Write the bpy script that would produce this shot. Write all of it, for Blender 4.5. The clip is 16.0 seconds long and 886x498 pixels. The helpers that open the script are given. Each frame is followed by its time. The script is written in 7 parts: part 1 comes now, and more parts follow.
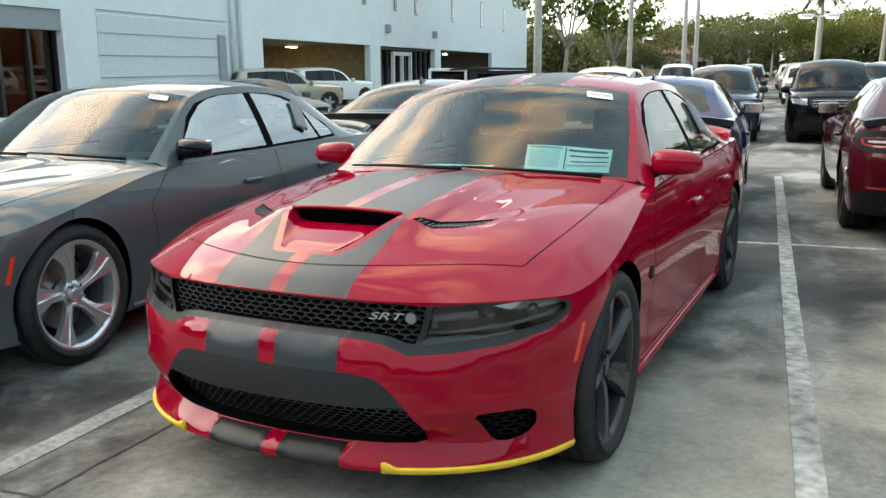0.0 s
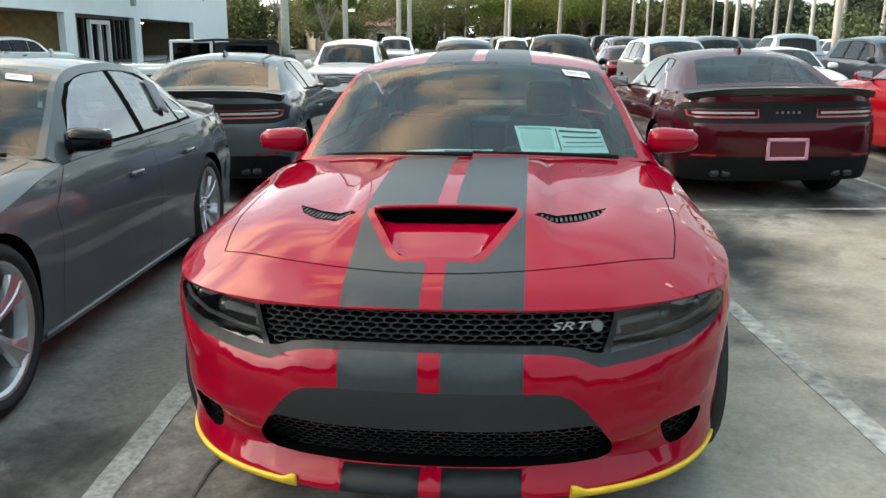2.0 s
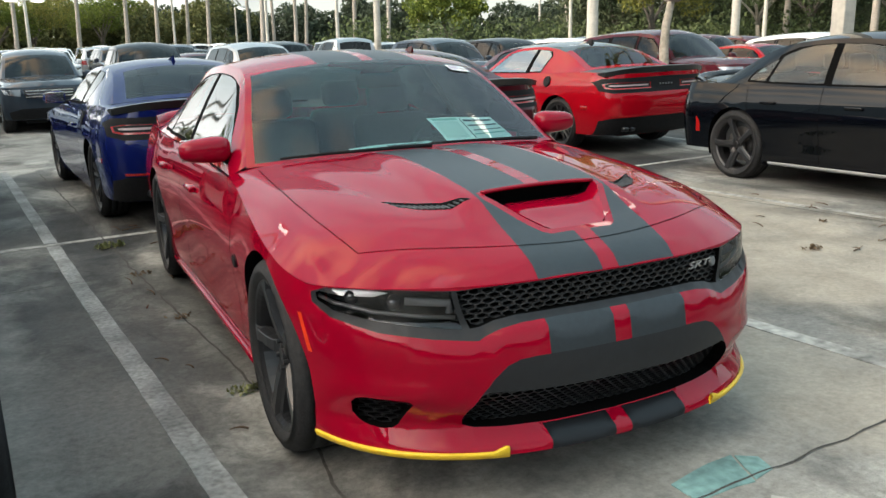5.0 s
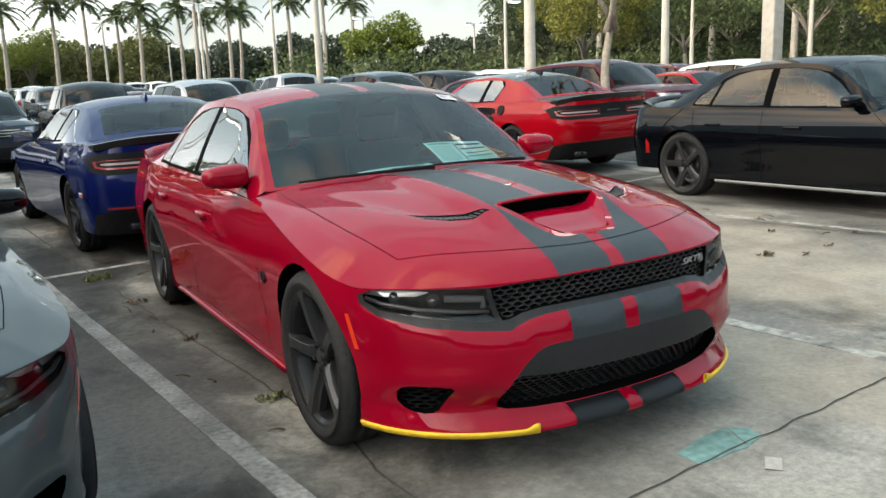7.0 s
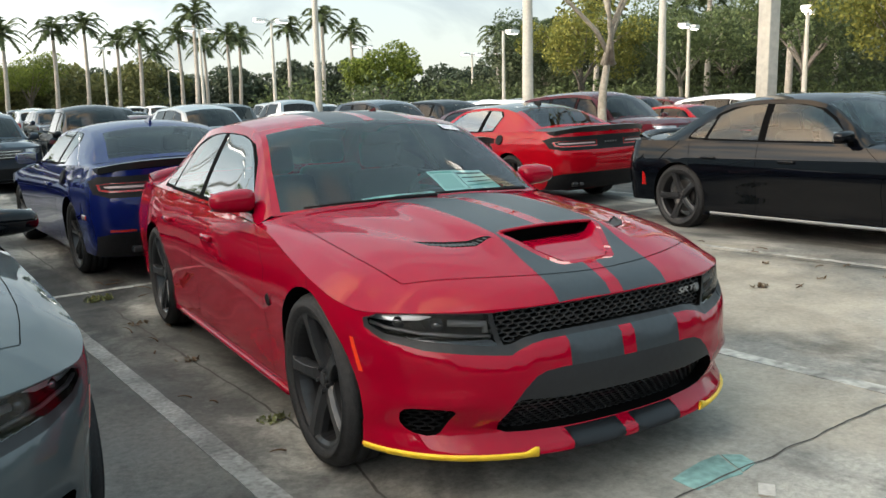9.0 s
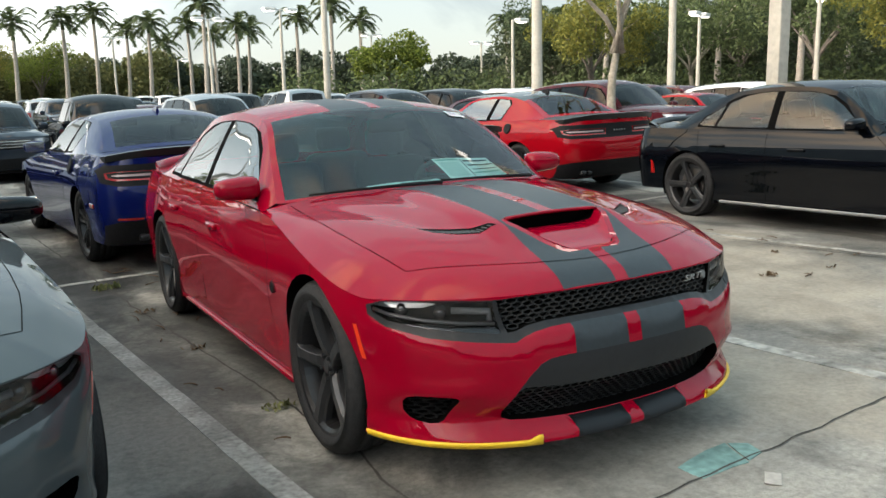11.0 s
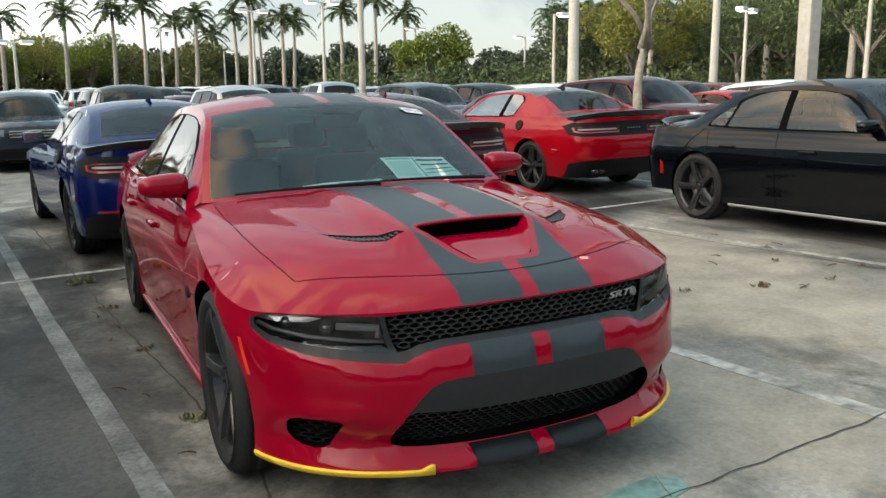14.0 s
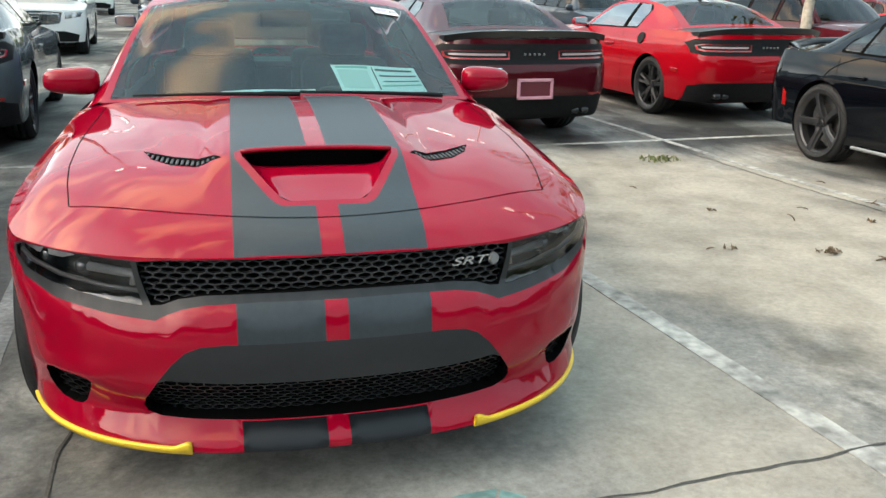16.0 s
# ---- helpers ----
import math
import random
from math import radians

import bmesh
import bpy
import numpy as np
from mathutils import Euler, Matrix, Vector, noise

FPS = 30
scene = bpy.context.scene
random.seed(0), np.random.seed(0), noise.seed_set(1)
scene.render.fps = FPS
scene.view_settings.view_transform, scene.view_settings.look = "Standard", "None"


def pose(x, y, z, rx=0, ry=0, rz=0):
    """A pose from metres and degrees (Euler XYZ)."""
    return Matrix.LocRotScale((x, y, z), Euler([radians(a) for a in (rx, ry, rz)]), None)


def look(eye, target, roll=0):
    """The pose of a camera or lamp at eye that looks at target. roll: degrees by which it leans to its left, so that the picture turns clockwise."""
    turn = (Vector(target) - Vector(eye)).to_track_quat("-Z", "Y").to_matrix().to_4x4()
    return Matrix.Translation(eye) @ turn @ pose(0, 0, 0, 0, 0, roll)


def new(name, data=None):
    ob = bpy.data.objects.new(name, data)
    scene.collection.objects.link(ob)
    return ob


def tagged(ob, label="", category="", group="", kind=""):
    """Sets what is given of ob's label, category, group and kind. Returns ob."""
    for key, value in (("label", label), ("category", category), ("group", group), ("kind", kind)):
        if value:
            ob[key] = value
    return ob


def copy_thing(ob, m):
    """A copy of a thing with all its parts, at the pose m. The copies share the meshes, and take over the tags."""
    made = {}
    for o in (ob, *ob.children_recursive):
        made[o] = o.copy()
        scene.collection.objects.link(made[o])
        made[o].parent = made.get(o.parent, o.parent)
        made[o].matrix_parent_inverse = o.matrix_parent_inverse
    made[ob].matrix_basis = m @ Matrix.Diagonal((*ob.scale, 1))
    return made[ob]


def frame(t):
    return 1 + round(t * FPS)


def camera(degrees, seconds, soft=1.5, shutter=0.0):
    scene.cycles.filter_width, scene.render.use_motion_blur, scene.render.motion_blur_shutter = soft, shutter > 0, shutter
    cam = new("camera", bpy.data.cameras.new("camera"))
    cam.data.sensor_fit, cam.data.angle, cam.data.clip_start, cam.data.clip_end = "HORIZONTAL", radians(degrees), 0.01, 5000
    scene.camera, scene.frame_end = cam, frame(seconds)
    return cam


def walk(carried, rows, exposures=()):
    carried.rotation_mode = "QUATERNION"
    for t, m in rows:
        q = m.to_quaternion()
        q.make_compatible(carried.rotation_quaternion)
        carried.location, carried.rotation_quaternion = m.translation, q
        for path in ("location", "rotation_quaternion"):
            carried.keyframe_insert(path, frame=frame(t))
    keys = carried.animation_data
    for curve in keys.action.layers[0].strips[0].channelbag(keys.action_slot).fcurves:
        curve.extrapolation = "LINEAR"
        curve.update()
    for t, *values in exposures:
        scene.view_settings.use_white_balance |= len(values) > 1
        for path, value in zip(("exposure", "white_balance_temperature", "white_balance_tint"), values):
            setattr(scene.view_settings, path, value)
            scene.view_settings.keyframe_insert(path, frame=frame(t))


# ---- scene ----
cam = camera(55.0, 16.0)
EXPOSURES = [(0, 2.5), (1.5, 2.52), (3, 2.24), (4, 2.24), (6.5, 2.25), (10.5, 2.15), (12.5, 2.1), (14.5, 2.03), (15.3, 2.25), (16, 2.62)]
PATH = [
    (0, (1.634, -2.984, 1.470), (0.797, -1.218, 1.049), -0.27),
    (0.5, (1.234, -3.047, 1.459), (0.566, -1.226, 0.970), 0.21),
    (1, (0.902, -3.023, 1.467), (0.362, -1.164, 0.966), -0.02),
    (1.5, (0.562, -2.991, 1.473), (0.191, -1.085, 0.996), 0.68),
    (2, (0.236, -3.051, 1.495), (0.058, -1.119, 1.011), 0.28),
    (2.5, (-0.105, -2.949, 1.487), (-0.079, -1.007, 1.010), 0.38),
    (3, (-0.481, -3.022, 1.471), (-0.287, -1.088, 0.997), 0.33),
    (3.5, (-0.796, -2.923, 1.472), (-0.384, -1.023, 1.002), -0.99),
    (4, (-1.177, -2.893, 1.458), (-0.521, -1.072, 0.954), -0.52),
    (6.5, (-1.912, -3.060, 1.477), (-0.991, -1.333, 1.064), -1.86),
    (7, (-2.066, -3.112, 1.464), (-1.096, -1.410, 1.058), -2.19),
    (7.5, (-2.121, -3.157, 1.470), (-1.117, -1.466, 1.106), -2.02),
    (8, (-2.137, -3.170, 1.474), (-1.146, -1.467, 1.133), -1.32),
    (10.5, (-2.119, -3.167, 1.465), (-1.141, -1.459, 1.112), -1.22),
    (11, (-2.110, -3.164, 1.460), (-1.144, -1.452, 1.095), -1.32),
    (11.5, (-2.109, -3.166, 1.461), (-1.152, -1.453, 1.075), -1.42),
    (12, (-2.109, -3.175, 1.465), (-1.138, -1.471, 1.076), -1.52),
    (12.5, (-2.100, -3.168, 1.460), (-1.124, -1.465, 1.076), -1.53),
    (13, (-2.056, -3.170, 1.446), (-1.044, -1.484, 1.076), -0.43),
    (13.5, (-1.820, -3.187, 1.449), (-0.850, -1.478, 1.078), -0.04),
    (14, (-1.528, -3.173, 1.458), (-0.653, -1.414, 1.081), -0.64),
    (14.5, (-1.263, -3.050, 1.447), (-0.378, -1.303, 1.040), -0.24),
    (15, (-0.903, -3.088, 1.448), (-0.155, -1.296, 0.968), 0.14),
    (15.5, (-0.608, -3.013, 1.452), (0.012, -1.196, 0.891), 1.80),
    (16, (-0.268, -2.981, 1.457), (0.209, -1.132, 0.864), 2.10),
]
walk(cam, [(t, look(eye, target, roll)) for t, eye, target, roll in PATH], EXPOSURES)

# ---- place ----
from mathutils.geometry import delaunay_2d_cdt

# ---------------------------------------------------------------- world and light
SUN_TO = Vector((-0.93, 0.10, 0.30)).normalized()
world = bpy.data.worlds.new("world")
scene.world = world
world.use_nodes = True
wn = world.node_tree
wn.nodes.clear()


def wnode(kind, **values):
    n = wn.nodes.new(kind)
    for k, v in values.items():
        n.inputs[k.replace("_", " ")].default_value = v
    return n


w_out, w_bg, w_sky = wnode("ShaderNodeOutputWorld"), wnode("ShaderNodeBackground", Strength=1.0), wnode("ShaderNodeTexSky")
w_sky.sky_type, w_sky.sun_disc = "NISHITA", False
w_sky.sun_elevation, w_sky.sun_rotation = radians(9.0), math.atan2(SUN_TO.x, SUN_TO.y)
w_gain = wnode("ShaderNodeVectorMath")
w_gain.operation = "SCALE"
w_gain.inputs["Scale"].default_value = 0.12
wn.links.new(w_sky.outputs[0], w_gain.inputs[0])
# broken cloud, cool overhead and gold towards the low sun
w_tc = wnode("ShaderNodeTexCoord")
w_map = wnode("ShaderNodeMapping", Scale=(1.0, 1.0, 2.6))
wn.links.new(w_tc.outputs["Generated"], w_map.inputs[0])
w_n1 = wnode("ShaderNodeTexNoise", Scale=3.2, Detail=8.0, Roughness=0.55, Distortion=0.9)
w_n2 = wnode("ShaderNodeTexNoise", Scale=3.6, Detail=3.0, Roughness=0.45, Distortion=0.3)
for n in (w_n1, w_n2):
    wn.links.new(w_map.outputs[0], n.inputs["Vector"])
w_dot = wnode("ShaderNodeVectorMath")
w_dot.operation = "DOT_PRODUCT"
w_dot.inputs[1].default_value = Vector((-0.70, 0.08, 0.70)).normalized()
wn.links.new(w_tc.outputs["Generated"], w_dot.inputs[0])
w_warm = wnode("ShaderNodeMapRange", From_Min=0.55, From_Max=0.92, To_Min=0.0, To_Max=1.0)
wn.links.new(w_dot.outputs["Value"], w_warm.inputs["Value"])
w_wn = wnode("ShaderNodeMapRange", From_Min=0.44, From_Max=0.62, To_Min=0.0, To_Max=1.0)
wn.links.new(w_n2.outputs["Fac"], w_wn.inputs["Value"])
w_mul = wnode("ShaderNodeMath")
w_mul.operation = "MULTIPLY"
wn.links.new(w_warm.outputs[0], w_mul.inputs[0])
wn.links.new(w_wn.outputs[0], w_mul.inputs[1])
w_cool = wnode("ShaderNodeValToRGB")
w_cool.color_ramp.elements[0].position, w_cool.color_ramp.elements[0].color = 0.42, (0.58, 0.63, 0.68, 1)
w_cool.color_ramp.elements[1].position, w_cool.color_ramp.elements[1].color = 0.54, (0.80, 0.86, 0.86, 1)
wn.links.new(w_n1.outputs["Fac"], w_cool.inputs[0])
# brighter towards the horizon than overhead, as after sunset
w_sep = wnode("ShaderNodeSeparateXYZ")
wn.links.new(w_tc.outputs["Generated"], w_sep.inputs[0])
w_el = wnode("ShaderNodeValToRGB")
for pos, val in ((0.0, 0.32), (0.22, 0.35), (0.50, 0.43), (1.0, 0.40)):
    el = w_el.color_ramp.elements[0] if pos == 0 else w_el.color_ramp.elements[1] if pos == 1 else w_el.color_ramp.elements.new(pos)
    el.position, el.color = pos, (val * (1 - 0.28 * pos), val, val * (1 + 0.10 * pos), 1)
wn.links.new(w_sep.outputs["Z"], w_el.inputs[0])
w_dim = wnode("ShaderNodeMixRGB", Fac=1.0)
w_dim.blend_type = "MULTIPLY"
wn.links.new(w_cool.outputs[0], w_dim.inputs[1])
wn.links.new(w_el.outputs[0], w_dim.inputs[2])
w_gold = wnode("ShaderNodeMixRGB")
w_gold.inputs[2].default_value = (1.6, 1.1, 0.62, 1)
wn.links.new(w_mul.outputs[0], w_gold.inputs[0])
wn.links.new(w_dim.outputs[0], w_gold.inputs[1])
w_mix = wnode("ShaderNodeMixRGB", Fac=0.82)
wn.links.new(w_gain.outputs[0], w_mix.inputs[1])
wn.links.new(w_gold.outputs[0], w_mix.inputs[2])
# pale afterglow in the west, and a bright band low in the north-west
w_gd = wnode("ShaderNodeVectorMath")
w_gd.operation = "DOT_PRODUCT"
w_gd.inputs[1].default_value = Vector((-0.96, -0.05, 0.27)).normalized()
wn.links.new(w_tc.outputs["Generated"], w_gd.inputs[0])
w_gr = wnode("ShaderNodeMapRange", From_Min=0.60, From_Max=1.0, To_Min=0.0, To_Max=0.9)
wn.links.new(w_gd.outputs["Value"], w_gr.inputs["Value"])
w_gc = wnode("ShaderNodeVectorMath")
w_gc.operation = "SCALE"
w_gc.inputs[0].default_value = (1.0, 0.97, 0.93)
w_bd = wnode("ShaderNodeVectorMath")
w_bd.operation = "DOT_PRODUCT"
w_bd.inputs[1].default_value = Vector((-0.62, 0.78, 0.0))
wn.links.new(w_tc.outputs["Generated"], w_bd.inputs[0])
w_br = wnode("ShaderNodeMapRange", From_Min=0.62, From_Max=0.95, To_Min=0.0, To_Max=0.55)
wn.links.new(w_bd.outputs["Value"], w_br.inputs["Value"])
w_bz = wnode("ShaderNodeMapRange", From_Min=0.08, From_Max=0.20, To_Min=1.0, To_Max=0.0)
wn.links.new(w_sep.outputs["Z"], w_bz.inputs["Value"])
w_bm = wnode("ShaderNodeMath")
w_bm.operation = "MULTIPLY_ADD"
wn.links.new(w_br.outputs[0], w_bm.inputs[0])
wn.links.new(w_bz.outputs[0], w_bm.inputs[1])
wn.links.new(w_gr.outputs[0], w_bm.inputs[2])
wn.links.new(w_bm.outputs[0], w_gc.inputs["Scale"])
w_add = wnode("ShaderNodeVectorMath")
w_add.operation = "ADD"
# unseen south sky dimmed to darken reflections on fronts, duller sky to the north-east
w_sr = wnode("ShaderNodeMapRange", From_Min=0.15, From_Max=-0.75, To_Min=1.0, To_Max=0.80)
wn.links.new(w_sep.outputs["Y"], w_sr.inputs["Value"])
w_south = wnode("ShaderNodeVectorMath")
w_south.operation = "SCALE"
w_nd = wnode("ShaderNodeVectorMath")
w_nd.operation = "DOT_PRODUCT"
w_nd.inputs[1].default_value = Vector((0.62, 0.78, 0.0))
wn.links.new(w_tc.outputs["Generated"], w_nd.inputs[0])
w_nr = wnode("ShaderNodeMapRange", From_Min=0.60, From_Max=0.97, To_Min=1.0, To_Max=0.72)
wn.links.new(w_nd.outputs["Value"], w_nr.inputs["Value"])
w_sn = wnode("ShaderNodeMath")
w_sn.operation = "MULTIPLY"
wn.links.new(w_sr.outputs[0], w_sn.inputs[0])
wn.links.new(w_nr.outputs[0], w_sn.inputs[1])
wn.links.new(w_mix.outputs[0], w_south.inputs[0])
wn.links.new(w_sn.outputs[0], w_south.inputs["Scale"])
wn.links.new(w_south.outputs[0], w_add.inputs[0])
wn.links.new(w_gc.outputs[0], w_add.inputs[1])
wn.links.new(w_add.outputs[0], w_bg.inputs["Color"])
wn.links.new(w_bg.outputs[0], w_out.inputs["Surface"])
sun = new("sun", bpy.data.lights.new("sun", "SUN"))
sun.data.energy, sun.data.angle, sun.data.color = 0.5, radians(16), (1.0, 0.90, 0.78)
sun.rotation_euler = SUN_TO.to_track_quat("Z", "Y").to_euler()

# ---------------------------------------------------------------- materials
MATS = {}


def material(name, colour, rough=0.5, metal=0.0, coat=0.0, grain=0.0, scale=20.0, bump=0.0, bump_scale=80.0, spec=0.5, coarse=0.0, emit=None, coat_rough=0.03):
    """A principled surface with variation at two scales and fine relief."""
    if name in MATS:
        return MATS[name]
    m = bpy.data.materials.new(name)
    m.use_nodes = True
    nt = m.node_tree
    b = nt.nodes["Principled BSDF"]
    b.inputs["Base Color"].default_value = (*colour, 1)
    b.inputs["Roughness"].default_value = rough
    b.inputs["Metallic"].default_value = metal
    b.inputs["Coat Weight"].default_value = coat
    b.inputs["Coat Roughness"].default_value = coat_rough
    b.inputs["Specular IOR Level"].default_value = spec
    if emit:
        b.inputs["Emission Color"].default_value = (*emit[0], 1)
        b.inputs["Emission Strength"].default_value = emit[1]
    tc = nt.nodes.new("ShaderNodeTexCoord")
    if grain or coarse:
        fac = None
        for amount, sc, det in ((grain, scale, 6.0), (coarse, scale * 0.08, 4.0)):
            if not amount:
                continue
            n = nt.nodes.new("ShaderNodeTexNoise")
            n.inputs["Scale"].default_value = sc
            n.inputs["Detail"].default_value = det
            nt.links.new(tc.outputs["Object"], n.inputs["Vector"])
            r = nt.nodes.new("ShaderNodeMapRange")
            r.inputs["From Min"].default_value, r.inputs["From Max"].default_value = 0.3, 0.7
            r.inputs["To Min"].default_value, r.inputs["To Max"].default_value = 1 - amount, 1 + amount
            nt.links.new(n.outputs["Fac"], r.inputs["Value"])
            if fac is None:
                fac = r.outputs[0]
            else:
                mm = nt.nodes.new("ShaderNodeMath")
                mm.operation = "MULTIPLY"
                nt.links.new(fac, mm.inputs[0])
                nt.links.new(r.outputs[0], mm.inputs[1])
                fac = mm.outputs[0]
        mix = nt.nodes.new("ShaderNodeVectorMath")
        mix.operation = "SCALE"
        mix.inputs[0].default_value = colour
        nt.links.new(fac, mix.inputs["Scale"])
        nt.links.new(mix.outputs[0], b.inputs["Base Color"])
    if bump:
        n = nt.nodes.new("ShaderNodeTexNoise")
        n.inputs["Scale"].default_value = bump_scale
        n.inputs["Detail"].default_value = 5.0
        nt.links.new(tc.outputs["Object"], n.inputs["Vector"])
        bp = nt.nodes.new("ShaderNodeBump")
        bp.inputs["Strength"].default_value = bump
        bp.inputs["Distance"].default_value = 0.01
        nt.links.new(n.outputs["Fac"], bp.inputs["Height"])
        nt.links.new(bp.outputs[0], b.inputs["Normal"])
    MATS[name] = m
    return m


def car_paint(name, colour, flake=0.5, rough=0.35, coat=1.0, ior=1.41):
    """Metallic base under clear coat with a faint orange-peel relief."""
    if name in MATS:
        return MATS[name]
    m = bpy.data.materials.new(name)
    m.use_nodes = True
    nt = m.node_tree
    b = nt.nodes["Principled BSDF"]
    b.inputs["Roughness"].default_value = rough
    b.inputs["Metallic"].default_value = flake
    b.inputs["Coat Weight"].default_value = coat
    b.inputs["Coat IOR"].default_value = ior
    b.inputs["Specular IOR Level"].default_value = 0.0
    tc = nt.nodes.new("ShaderNodeTexCoord")
    n = nt.nodes.new("ShaderNodeTexNoise")
    n.inputs["Scale"].default_value, n.inputs["Detail"].default_value = 900.0, 2.0
    d = nt.nodes.new("ShaderNodeTexNoise")
    d.inputs["Scale"].default_value, d.inputs["Detail"].default_value = 6.0, 6.0
    for q in (n, d):
        nt.links.new(tc.outputs["Object"], q.inputs["Vector"])
    r = nt.nodes.new("ShaderNodeMapRange")
    r.inputs["To Min"].default_value, r.inputs["To Max"].default_value = 0.82, 1.18
    nt.links.new(n.outputs["Fac"], r.inputs["Value"])
    s = nt.nodes.new("ShaderNodeVectorMath")
    s.operation = "SCALE"
    s.inputs[0].default_value = colour
    nt.links.new(r.outputs[0], s.inputs["Scale"])
    nt.links.new(s.outputs[0], b.inputs["Base Color"])
    r2 = nt.nodes.new("ShaderNodeMapRange")
    r2.inputs["From Min"].default_value, r2.inputs["From Max"].default_value = 0.35, 0.75
    r2.inputs["To Min"].default_value, r2.inputs["To Max"].default_value = 0.008, 0.04
    nt.links.new(d.outputs["Fac"], r2.inputs["Value"])
    nt.links.new(r2.outputs[0], b.inputs["Coat Roughness"])
    MATS[name] = m
    return m


def glass_material(name, tint, opacity, rough=0.02, ior=1.5):
    """Thin tinted window glass: it lets the view through, darkened, and mirrors the sky by Fresnel."""
    if name in MATS:
        return MATS[name]
    m = bpy.data.materials.new(name)
    m.use_nodes = True
    nt = m.node_tree
    nt.nodes.clear()
    out = nt.nodes.new("ShaderNodeOutputMaterial")
    tr = nt.nodes.new("ShaderNodeBsdfTransparent")
    tr.inputs[0].default_value = (*[t * (1 - opacity) for t in tint], 1)
    gl = nt.nodes.new("ShaderNodeBsdfGlossy")
    gl.inputs["Roughness"].default_value = rough
    fr = nt.nodes.new("ShaderNodeFresnel")
    fr.inputs[0].default_value = ior
    mx = nt.nodes.new("ShaderNodeMixShader")
    bo = nt.nodes.new("ShaderNodeMath")
    bo.operation = "MULTIPLY"
    bo.use_clamp = True
    bo.inputs[1].default_value = 0.95
    nt.links.new(fr.outputs[0], bo.inputs[0])
    nt.links.new(bo.outputs[0], mx.inputs[0])
    nt.links.new(tr.outputs[0], mx.inputs[1])
    nt.links.new(gl.outputs[0], mx.inputs[2])
    nt.links.new(mx.outputs[0], out.inputs[0])
    MATS[name] = m
    return m


RUBBER = material("tyre_rubber", (0.020, 0.020, 0.021), 0.7, spec=0.3, grain=0.3, scale=40, bump=0.3, bump_scale=120)
BLACK_TRIM = material("black_plastic_trim", (0.010, 0.010, 0.011), 0.55, grain=0.2, scale=30, spec=0.12)
GLOSS_BLACK = material("gloss_black", (0.008, 0.008, 0.009), 0.12, coat=0.6)
# near-black for window trim, and for shade put into gaps, wells and recesses
GAP = material("gap_shade_and_trim_black", (0.003, 0.003, 0.003), 0.9, spec=0.05)
DARK_IN = material("dark_cabin_cloth", (0.040, 0.044, 0.048), 0.85, grain=0.3, scale=60, bump=0.3)
DASH = material("soft_black_dashboard", (0.024, 0.025, 0.027), 0.7, grain=0.2, scale=80, bump=0.2)
CHROME = material("chrome", (0.75, 0.75, 0.76), 0.12, metal=1.0)
SILVER = material("silver_wheel_paint", (0.56, 0.57, 0.58), 0.28, metal=0.8, coat=0.3, grain=0.05, scale=30)
GREY_WHEEL = material("dark_grey_wheel_paint", (0.032, 0.033, 0.036), 0.34, metal=0.4, coat=0.2, grain=0.1, scale=15)
BLACK_WHEEL = material("black_wheel_paint", (0.02, 0.02, 0.022), 0.35, metal=0.4, coat=0.3)
STEEL = material("brake_disc_steel", (0.3, 0.29, 0.28), 0.35, metal=1.0, grain=0.2, scale=60)
WINDOW = glass_material("window_glass", (0.64, 0.95, 0.95), 0.08, ior=1.62)
SIDE_WINDOW = glass_material("side_window_glass", (0.76, 0.93, 0.91), 0.12, ior=7.0)
PLAIN_SIDE_WINDOW = glass_material("tinted_side_window_glass", (0.64, 0.88, 0.88), 0.40, ior=1.9)
DARK_WINDOW = glass_material("tinted_rear_glass", (0.62, 0.85, 0.84), 0.30)
LAMP_GLASS = glass_material("lamp_cover_glass", (0.9, 0.92, 0.93), 0.05, 0.01, 1.75)
RED_LENS = material("red_lamp_lens", (0.28, 0.008, 0.008), 0.15, coat=1.0, grain=0.3, scale=90)
AMBER = material("amber_reflector", (0.75, 0.045, 0.008), 0.3, coat=0.15)
PAPER = material("white_paper", (0.80, 0.84, 0.80), 0.7, grain=0.04, scale=12)
INK = material("dark_print_ink", (0.05, 0.055, 0.06), 0.7)
GREEN_INK = material("pale_green_print", (0.3, 0.5, 0.42), 0.7)
YELLOW = material("yellow_protective_strip", (0.80, 0.52, 0.02), 0.45, grain=0.1, scale=25, coat=0.2)
RED = car_paint("deep_red_paint", (0.268, 0.001, 0.015), 0.0, 0.5, ior=1.38)
STRIPE = material("satin_graphite_stripe", (0.026, 0.033, 0.039), 0.36, metal=0.0, spec=0.4, grain=0.08, scale=60)
SPLITTER = material("black_splitter_stripe", (0.008, 0.009, 0.011), 0.36, spec=0.3)
SATIN = material("satin_dark_grey_plastic", (0.019, 0.020, 0.022), 0.42, grain=0.1, scale=40, spec=0.3)
MESH_BLACK = material("black_grille_plastic", (0.028, 0.029, 0.031), 0.38, grain=0.15, scale=40, spec=0.4)
GREY = car_paint("metallic_grey_paint", (0.078, 0.092, 0.098), 0.3, 0.5)
BLUE = car_paint("indigo_blue_paint", (0.0035, 0.008, 0.075), 0.15, 0.45)
MAROON = car_paint("octane_maroon_paint", (0.055, 0.004, 0.008), 0.2, 0.45)
BRIGHT_RED = car_paint("bright_red_paint", (0.29, 0.002, 0.008), 0.0, 0.4)
BLACK = car_paint("black_paint", (0.0018, 0.0024, 0.0040), 0.0, 0.5, 0.8)
WHITE = car_paint("white_paint", (0.75, 0.75, 0.74), 0.0, 0.4)
